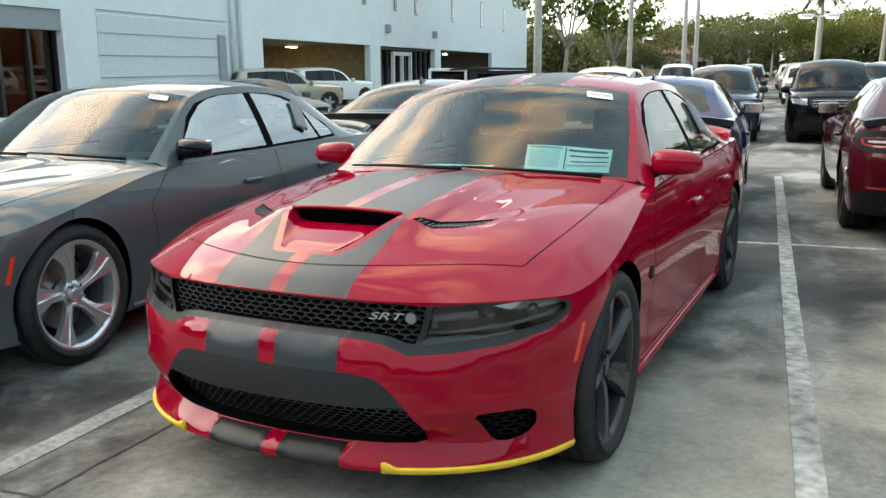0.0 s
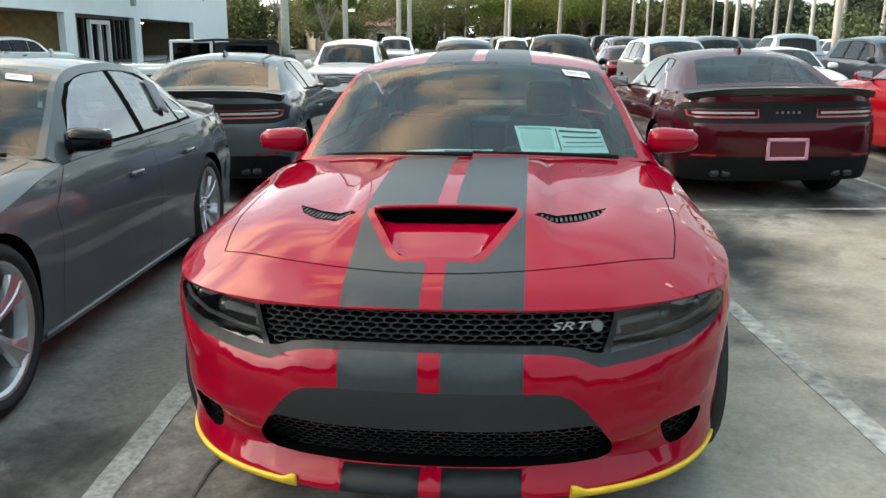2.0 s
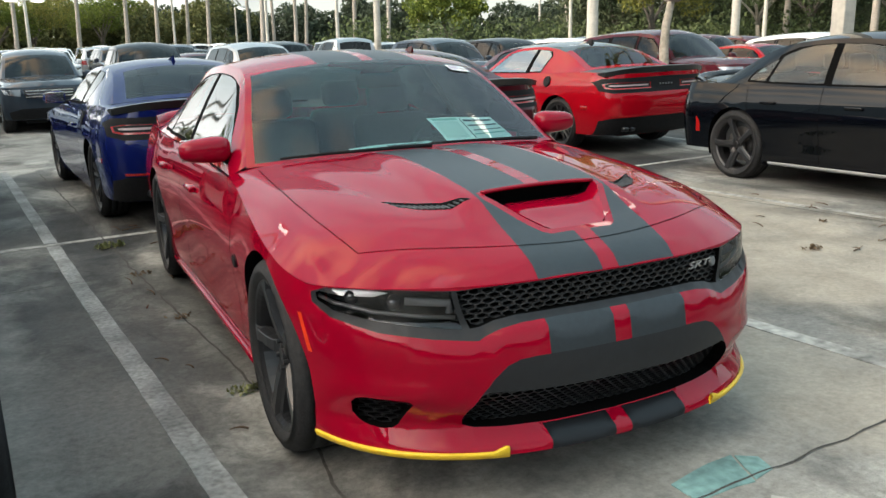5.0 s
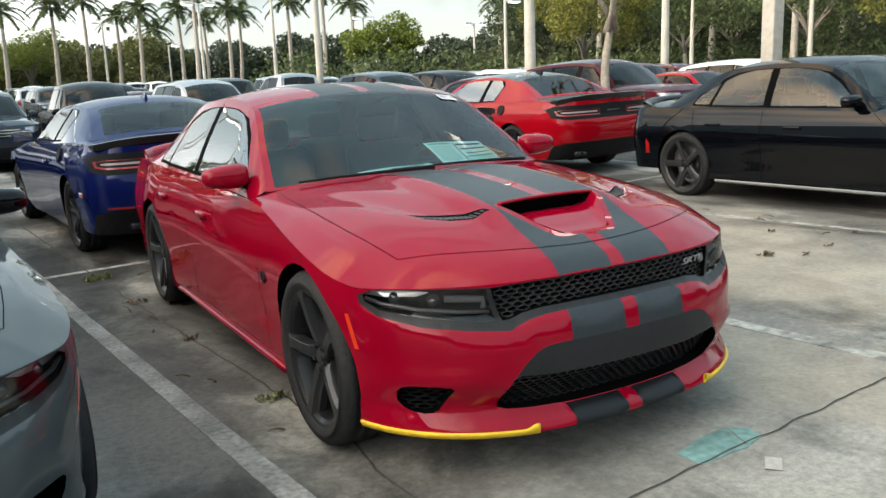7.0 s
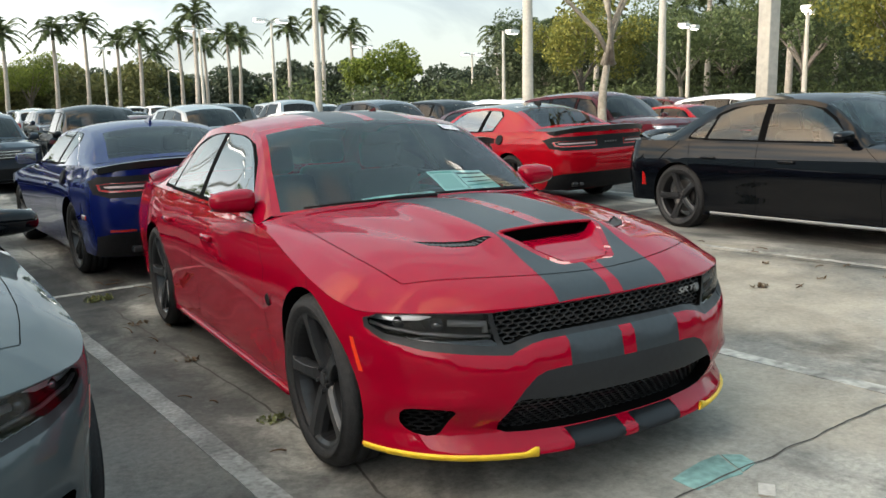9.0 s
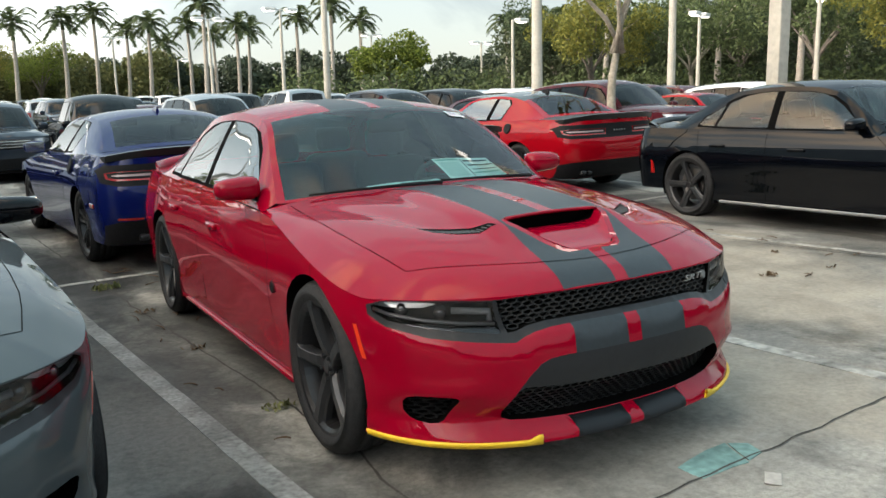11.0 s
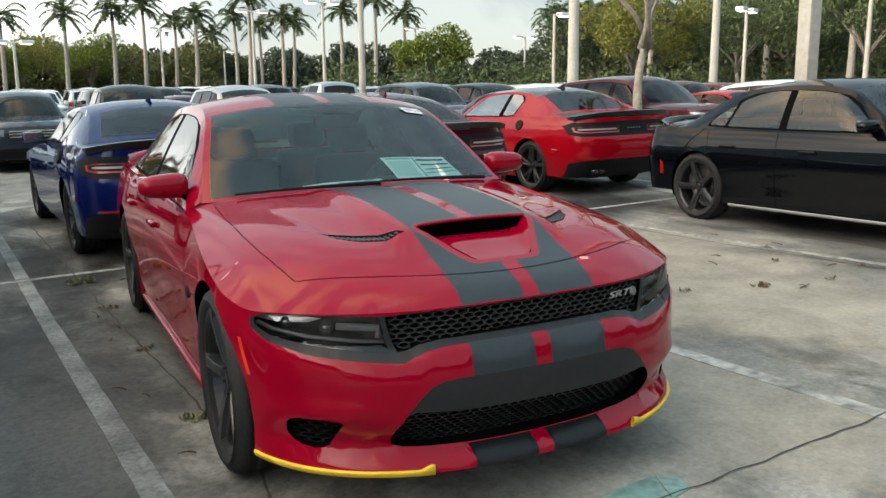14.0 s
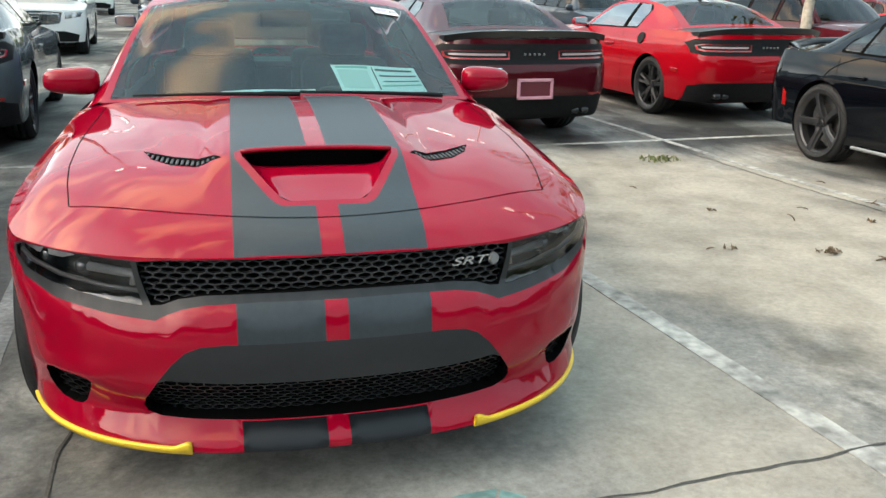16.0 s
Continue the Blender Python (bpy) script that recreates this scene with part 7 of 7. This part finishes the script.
        part("pane", box_bm(0.5, 0.04, 2.1, (xw, -0.20, 6.15), 0, 1), MATS["tinted_far_glass"], w_ob)
    for xp in (-2.75, -2.15):
        v, f = tube([(xp, -0.3, 0), (xp, -0.3, H)], 0.09, 8)
        mesh_object("drainpipe", v, f, STUCCO, root)
    for xp in (16.4, 27.2):
        part("wall_lamp", box_bm(0.4, 0.35, 0.5, (xp, -0.3, 3.9), 0.06, 1), STUCCO_DARK, root, "grey wall lamp")


building()

# ---------------------------------------------------------------- lamp posts
POLE = material("weathered_concrete_pole", (0.42, 0.40, 0.35), 0.8, grain=0.12, scale=12, coarse=0.15)
LAMP_HEAD = material("white_lamp_housing", (0.7, 0.7, 0.68), 0.4)
LAMP_LIT = material("lit_lamp_lens", (0.9, 0.9, 0.85), 0.3, emit=((1.0, 0.96, 0.86), 1.6))


def lamp_post(x, y, h, r=0.13, heads=2, turn=0.0, square=False):
    root = tagged(new("street_lamp"), "pale concrete lamp post with lit flat lamp heads" if heads else "plain pale concrete post", "lamp post", "lamp posts in the lot")
    root.matrix_basis = pose(x, y, float(ground_z(x, y)), 0, 0, turn)
    if square:
        bm = bmesh.new()
        box_bm(2 * r, 2 * r, h, (0, 0, h / 2), 0.02, 2, bm)
        part("pole", bm, POLE, root)
    else:
        v, f = tube([(0, 0, z) for z in np.linspace(-0.1, h, 6)], [r * 1.25, r * 1.2, r * 1.1, r, r * 0.9, r * 0.8], 12)
        mesh_object("pole", v, f, POLE, root)
    for k in range(heads):
        s = -1 if k else 1
        v, f = tube([(0, 0, h - 0.1), (s * 0.3, 0, h), (s * 0.55, 0, h + 0.02)], 0.05, 8)
        mesh_object("arm", v, f, LAMP_HEAD, root)
        hd = part("lamp_head", box_bm(0.95, 0.55, 0.26, (s * 0.95, 0, h), 0.06, 2), LAMP_HEAD, root, "white lamp head")
        part("lens", box_bm(0.7, 0.42, 0.05, (s * 0.95, 0, h - 0.14), 0.015, 1), LAMP_LIT, hd, "lit lamp lens")


for x, y, h in ((17.3, 70.3, 8.1), (13.6, 95.6, 8.1), (12.6, 146, 7.8), (23.5, 124, 7.4), (48.6, 77.2, 6.8), (52.3, 68.6, 7.3), (41.1, 38.5, 6.3), (37.8, 27.0, 6.1), (44.5, 96.5, 8.8), (-1.0, 66.9, 5.2), (20.0, 60.0, 8.0), (60, 60, 8)):
    lamp_post(x, y, h, 0.12, 2, RNG.uniform(-20, 20) + 20)
for x, y, h in ((31.7, 46.4, 6.4), (-9.8, 106.3, 5.5), (-22.0, 104.3, 5.0), (-7, 104, 5.5), (24, 112, 6.5), (42, 88, 6.0)):
    lamp_post(x, y, h, 0.11, 1, RNG.uniform(-20, 20) + 20)
for x, y, h, r in ((12.2, 32.1, 11, 0.12), (18.4, 25.2, 11, 0.19), (29.4, 29.0, 11, 0.17), (-9.8, 45.6, 11, 0.125), (-6.6, 44.3, 11, 0.105), (-6.1, 45.0, 11, 0.105)):
    lamp_post(x, y, h, r, 2, 10)
lamp_post(-5.5, 17.6, 11, 0.085, 2, 10)
lamp_post(9.51, 6.34, 11, 0.12, 2, 0, square=True)

# ---------------------------------------------------------------- plants


def leaf_material(name, dark, light, hue=0.06):
    m = bpy.data.materials.new(name)
    m.use_nodes = True
    nt = m.node_tree
    b = nt.nodes["Principled BSDF"]
    b.inputs["Roughness"].default_value = 0.65
    b.inputs["Specular IOR Level"].default_value = 0.25
    g = nt.nodes.new("ShaderNodeNewGeometry")
    r = nt.nodes.new("ShaderNodeValToRGB")
    els = r.color_ramp.elements
    els[0].color, els[1].color = (*dark, 1), (*light, 1)
    nt.links.new(g.outputs["Random Per Island"], r.inputs[0])
    nt.links.new(r.outputs[0], b.inputs["Base Color"])
    tr = nt.nodes.new("ShaderNodeBsdfTranslucent")
    nt.links.new(r.outputs[0], tr.inputs[0])
    mx = nt.nodes.new("ShaderNodeMixShader")
    mx.inputs[0].default_value = 0.25
    out = nt.nodes["Material Output"]
    nt.links.new(b.outputs[0], mx.inputs[1])
    nt.links.new(tr.outputs[0], mx.inputs[2])
    nt.links.new(mx.outputs[0], out.inputs[0])
    MATS[name] = m
    return m


LEAF_OLIVE = leaf_material("olive_green_foliage", (0.045, 0.065, 0.028), (0.13, 0.165, 0.066))
LEAF_DARK = leaf_material("dark_green_foliage", (0.030, 0.046, 0.024), (0.082, 0.115, 0.056))
# hazy leaves: distance haze is mixed into these two leaf colours
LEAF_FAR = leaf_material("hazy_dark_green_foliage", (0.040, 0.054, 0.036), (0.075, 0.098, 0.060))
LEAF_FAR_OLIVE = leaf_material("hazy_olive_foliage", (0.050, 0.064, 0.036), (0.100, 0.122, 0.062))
LEAF_NORTH = leaf_material("sunlit_olive_foliage", (0.075, 0.088, 0.034), (0.19, 0.195, 0.075))
LEAF_YELLOW = leaf_material("yellow_green_foliage", (0.10, 0.115, 0.028), (0.25, 0.24, 0.05))
LEAF_FRESH = leaf_material("fresh_green_foliage", (0.055, 0.085, 0.014), (0.18, 0.22, 0.035))
PALM_LEAF = leaf_material("palm_frond_green", (0.028, 0.042, 0.018), (0.085, 0.11, 0.04))
BARK = material("pale_grey_bark", (0.30, 0.27, 0.22), 0.9, grain=0.3, scale=12, coarse=0.2, bump=0.5, bump_scale=30)
BARK_DARK = material("grey_brown_bark", (0.14, 0.12, 0.10), 0.9, grain=0.3, scale=10, bump=0.5, bump_scale=30)
PALM_BARK = material("grey_palm_trunk", (0.33, 0.30, 0.26), 0.9, grain=0.2, scale=8, bump=0.4, bump_scale=20)


def leaf_cloud(centres, radii, count, size, rng):
    """Small folded leaves scattered through clumps; each is an island of its own."""
    centres, radii = np.asarray(centres, float), np.asarray(radii, float)
    w = radii**2
    which = rng.choice(len(centres), count, p=w / w.sum())
    d = rng.normal(size=(count, 3))
    d /= np.linalg.norm(d, axis=1, keepdims=True)
    rad = radii[which][:, None] * rng.uniform(0.35, 1.08, (count, 1)) ** 0.5
    c = centres[which] + d * rad * (1, 1, 0.8)
    u = rng.normal(size=(count, 3))
    u /= np.linalg.norm(u, axis=1, keepdims=True)
    v = np.cross(u, rng.normal(size=(count, 3)))
    v /= np.linalg.norm(v, axis=1, keepdims=True)
    s = size * rng.uniform(0.6, 1.4, (count, 1))
    p = np.stack([c - u * s, c + v * s * 0.55, c + u * s, c - v * s * 0.55], 1).reshape(-1, 3)
    f = np.arange(count * 4).reshape(-1, 4)
    return p, f


def fast_mesh(name, p, f, mat, parent=None, label=""):
    me = bpy.data.meshes.new(name)
    me.vertices.add(len(p))
    me.vertices.foreach_set("co", np.asarray(p, np.float32).ravel())
    k = f.shape[1]
    me.loops.add(f.size)
    me.loops.foreach_set("vertex_index", f.astype(np.int32).ravel())
    me.polygons.add(len(f))
    me.polygons.foreach_set("loop_start", np.arange(0, f.size, k, dtype=np.int32))
    me.materials.append(mat)
    me.update(calc_edges=True)
    me.validate()
    ob = new(name, me)
    if parent:
        ob.parent = parent
    if label:
        tagged(ob, label)
    return ob


def tree(x, y, h, spread, leaf, seed, trunk_r=0.16, bark=None, count=2600, size=0.16, clear=0.35, label="green broad-leaved tree at the edge of the lot", sparse=1.0, lean=(0.0, 0.0), limbs=7):
    rng = np.random.default_rng(seed)
    root = tagged(new("tree"), label, "tree", "trees round the lot")
    root.matrix_basis = pose(x, y, float(ground_z(x, y)))
    fork = h * clear
    verts, faces = tube([(0.15 * math.sin(t * 2 + seed) + lean[0] * t * t, 0.12 * math.cos(t * 3 + seed) + lean[1] * t * t, fork * t) for t in np.linspace(-0.05, 1, 6)], [trunk_r * (1.3 - 0.5 * t) for t in np.linspace(0, 1, 6)], 9)
    verts, faces = list(verts), list(faces)
    tips = []
    base = Vector((0.15 * math.sin(2 + seed) + lean[0], 0.12 * math.cos(3 + seed) + lean[1], fork))
    for k in range(limbs):
        a = 2 * math.pi * k / limbs + rng.uniform(-0.4, 0.4)
        out = spread * rng.uniform(0.45, 0.95)
        top = h * rng.uniform(0.62, 0.98)
        pts = []
        for t in np.linspace(0, 1, 7):
            pts.append(base + Vector((math.cos(a) * out * t**1.2 + 0.15 * math.sin(5 * t + k), math.sin(a) * out * t**1.2 + 0.15 * math.cos(4 * t + k), (top - fork) * t**0.85)))
        v, f = tube(pts, [trunk_r * 0.62 * (1 - 0.82 * t) for t in np.linspace(0, 1, 7)], 6)
        k0 = len(verts)
        verts += list(v)
        faces += [tuple(k0 + i for i in q_) for q_ in f]
        tips += [pts[-1], pts[4], pts[5]]
        for j in range(2):
            a2 = a + rng.uniform(-0.9, 0.9)
            st = pts[3 + j]
            tp = st + Vector((math.cos(a2) * spread * 0.4, math.sin(a2) * spread * 0.4, rng.uniform(0.0, 0.22) * h))
            v, f = tube([st, (st + tp) / 2 + Vector((0, 0, 0.1)), tp], [trunk_r * 0.3, trunk_r * 0.2, trunk_r * 0.08], 5)
            k0 = len(verts)
            verts += list(v)
            faces += [tuple(k0 + i for i in q_) for q_ in f]
            tips.append(tp)
    mesh_object("trunk", verts, faces, bark or BARK_DARK, root)
    cen = np.array([tuple(t) for t in tips]) + rng.normal(size=(len(tips), 3)) * 0.12 * spread
    rad = rng.uniform(0.16, 0.36, len(tips)) * spread * sparse
    p, f = leaf_cloud(cen, rad, count, size, rng)
    fast_mesh("crown", p, f, leaf, root)
    return root


def palm(x, y, h, seed, crown=3.0, label="tall royal palm with a pale trunk"):
    rng = np.random.default_rng(seed)
    root = tagged(new("palm_tree"), label, "palm tree", "palms beyond the lot")
    root.matrix_basis = pose(x, y, float(ground_z(x, y)))
    lean = rng.uniform(-0.03, 0.03, 2)
    pts = [(lean[0] * z + 0.1 * math.sin(z * 0.3), lean[1] * z, z) for z in np.linspace(-0.2, h, 10)]
    v, f = tube(pts, [0.27 - 0.010 * i for i in range(10)], 10)
    mesh_object("trunk", v, f, PALM_BARK, root)
    top = Vector(pts[-1])
    v, f = tube([top, top + Vector((0, 0, 0.7)), top + Vector((0, 0, 1.3))], [0.2, 0.17, 0.07], 8)
    mesh_object("crown_shaft", v, f, PALM_LEAF, root, "green crown shaft")
    P = []
    for k in range(17):
        a = 2 * math.pi * k * 0.382 + rng.uniform(-0.2, 0.2)
        rise = -0.15 + 1.75 * (k / 16) ** 1.3 + rng.uniform(-0.15, 0.15)
        L = crown * rng.uniform(0.85, 1.15)
        prev = None
        for t in np.linspace(0, 1, 26):
            r = L * t * (1 - 0.12 * t)
            z = 1.0 + L * (rise * t - (0.55 + 0.42 * rise) * t * t)
            c = np.array([top.x + math.cos(a) * r, top.y + math.sin(a) * r, top.z + z])
            if prev is not None and t > 0.08:
                ax = (c - prev) / np.linalg.norm(c - prev)
                side = np.cross(ax, (0, 0, 1))
                side /= np.linalg.norm(side) + 1e-9
                ll = 0.80 * (1 - 0.70 * t) * rng.uniform(0.8, 1.2) + 0.1
                for sg in (-1, 1):
                    tip = c + side * sg * ll * 0.8 + ax * ll * 0.5 + np.array((0, 0, -0.35 * ll * rng.uniform(0.3, 1.6)))
                    w = ax * 0.07
                    P += [prev, c + w, tip + w * 0.3, tip - w * 0.3]
            prev = c
    P = np.array(P)
    fast_mesh("fronds", P, np.arange(len(P)).reshape(-1, 4), PALM_LEAF, root, "feathery green palm fronds")


for i, (x, y, h) in enumerate(((13.1, 105.8, 10.3), (18.2, 115.1, 9.3), (25.1, 124.0, 8.3), (24.8, 108.7, 9.6), (21.5, 88.9, 10.2), (29.1, 102.4, 9.2), (33.1, 111.6, 9.4), (34.2, 95.4, 9.6), (36.0, 89.3, 10.4), (43.3, 97.1, 9.5), (18.0, 100, 9.0), (30.5, 118, 9.2), (62, 92, 9.5), (67, 88, 9.0), (73, 90, 9.3), (58, 80, 8.8), (55, 72, 8.0), (47, 55, 8.5), (60, 58, 9.0), (52, 47, 9.5), (64, 44, 9.0), (-2, 96, 8.0), (4, 98, 8.6), (9, 99, 9.0), (48, 36, 8.5), (53, 30, 9.0))):
    palm(x, y, h, 100 + i)

tree(9.68, 10.55, 7.4, 3.3, LEAF_YELLOW, 3, 0.09, BARK, 1700, 0.075, 0.30, "sparse yellow-leaved tree with pale forked limbs", 0.55, lean=(0.45, 0.1), limbs=5)
tree(35.9, 72.9, 6.4, 3.9, LEAF_FRESH, 4, 0.16, None, 9000, 0.15, 0.22, "dense round bright green tree")
tree(-14.7, 49.4, 9.5, 4.2, LEAF_FRESH, 5, 0.13, BARK, 5200, 0.14, 0.3, "airy light green tree beside the building", 0.8)
tree(-13.2, 55.0, 7.2, 3.0, LEAF_FRESH, 6, 0.11, BARK, 3600, 0.14, 0.3, "airy light green tree beside the building", 0.8)
for i, (x, y, h, s, lf) in enumerate(((46, 44, 9, 5, LEAF_OLIVE), (55, 40, 10, 5.5, LEAF_DARK), (42, 30, 9, 4.5, LEAF_OLIVE), (50, 25, 9.5, 5, LEAF_DARK), (58, 50, 10, 5.5, LEAF_OLIVE), (38, 46, 8.5, 4.0, LEAF_YELLOW), (47, 62, 9, 5, LEAF_DARK), (60, 66, 10, 5.5, LEAF_OLIVE), (52, 18, 9, 5, LEAF_DARK), (40, 22, 8, 4, LEAF_YELLOW), (66, 56, 11, 6, LEAF_DARK), (62, 32, 10, 6, LEAF_DARK), (70, 74, 11, 6, LEAF_OLIVE), (0, 112, 8, 5, LEAF_YELLOW), (-10, 104, 7.2, 5, LEAF_NORTH), (-25, 102, 6.0, 4.5, LEAF_NORTH), (8, 118, 8, 5, LEAF_FRESH), (-4, 108, 8, 5, LEAF_FRESH), (-15, 98, 6.2, 4.5, LEAF_NORTH), (-20.5, 92, 4.2, 3.5, LEAF_NORTH))):
    tree(x, y, h, s, lf, 20 + i, 0.17, None if i % 3 else BARK, 10500, 0.115, 0.28)


def woods(name, label, az0, az1, dist, h0, h1, leaf, seed, count, size):
    """A far belt of trees: many clumps of leaves along an arc, with an uneven top."""
    rng = np.random.default_rng(seed)
    cen, rad = [], []
    n = int(abs(az1 - az0) * dist / 57.3 / 3.0)
    for k in range(n):
        az = radians(az0 + (az1 - az0) * (k + rng.uniform(-0.4, 0.4)) / n)
        dd = dist * rng.uniform(0.95, 1.08)
        h = h0 + (h1 - h0) * (0.5 + 0.5 * noise.noise((k * 0.13, seed, 0))) + rng.uniform(-0.6, 0.8)
        for q_ in range(5):
            z = h * (q_ + 0.5) / 5 * rng.uniform(0.85, 1.08)
            cen.append((dd * math.sin(az) + rng.normal() * 1.4, dd * math.cos(az) + rng.normal() * 1.4, z))
            rad.append(rng.uniform(1.6, 3.4))
    p, f = leaf_cloud(cen, rad, count, size, rng)
    p[:, 2] = np.maximum(p[:, 2], -0.3)
    ob = fast_mesh(name, p, f, leaf)
    return tagged(ob, label, "trees", kind="stuff")


woods("far_woods", "distant belt of olive green trees", -30, 14, 128, 4.5, 8.5, LEAF_NORTH, 1, 110000, 0.30)
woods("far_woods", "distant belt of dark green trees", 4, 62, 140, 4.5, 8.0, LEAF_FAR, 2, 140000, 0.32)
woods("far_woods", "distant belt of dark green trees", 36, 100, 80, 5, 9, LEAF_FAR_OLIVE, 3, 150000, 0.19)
# next two belts, south and west: unseen, added to darken reflections in the cars
woods("far_woods", "distant belt of dark green trees", 100, 262, 45, 6, 10, LEAF_DARK, 4, 60000, 0.55)
woods("far_woods", "distant belt of dark green trees", 255, 330, 70, 5, 8, LEAF_DARK, 6, 40000, 0.40)
woods("hedge", "low clipped green hedge beyond the lot", 20, 75, 72, 1.4, 2.0, LEAF_OLIVE, 5, 22000, 0.18)

# far house roofs among the trees
for x, y, w_, turn in ((-19, 113, 8, 10), (-27, 118, 7, 30)):
    root = tagged(new("house"), "pale house with a tiled hip roof among the trees", "house")
    root.matrix_basis = pose(x, y, float(ground_z(x, y)), 0, 0, turn)
    part("wall", box_bm(w_, 9, 3.2, (0, 0, 1.6), 0, 1), material("tan_stucco", (0.45, 0.38, 0.30), 0.85, grain=0.1, scale=3), root)
    hw = w_ / 2 + 0.6
    v = [(-hw, -5.1, 3.1), (hw, -5.1, 3.1), (hw, 5.1, 3.1), (-hw, 5.1, 3.1), (-hw + 5, 0, 5.6), (hw - 5, 0, 5.6)]
    mesh_object("roof", v, [(0, 1, 5, 4), (1, 2, 5), (2, 3, 4, 5), (3, 0, 4), (3, 2, 1, 0)], material("terracotta_roof", (0.22, 0.10, 0.075), 0.85, grain=0.25, scale=4), root, smooth=False)
    for k in range(3):
        w_ob = part("window", box_bm(1.3, 0.12, 1.2, (-w_ / 3 + k * w_ / 3, -4.55, 1.7), 0.02, 1), WHITE, root)
        part("pane", box_bm(1.1, 0.06, 1.0, (-w_ / 3 + k * w_ / 3, -4.62, 1.7), 0, 1), MATS["tinted_far_glass"], w_ob)
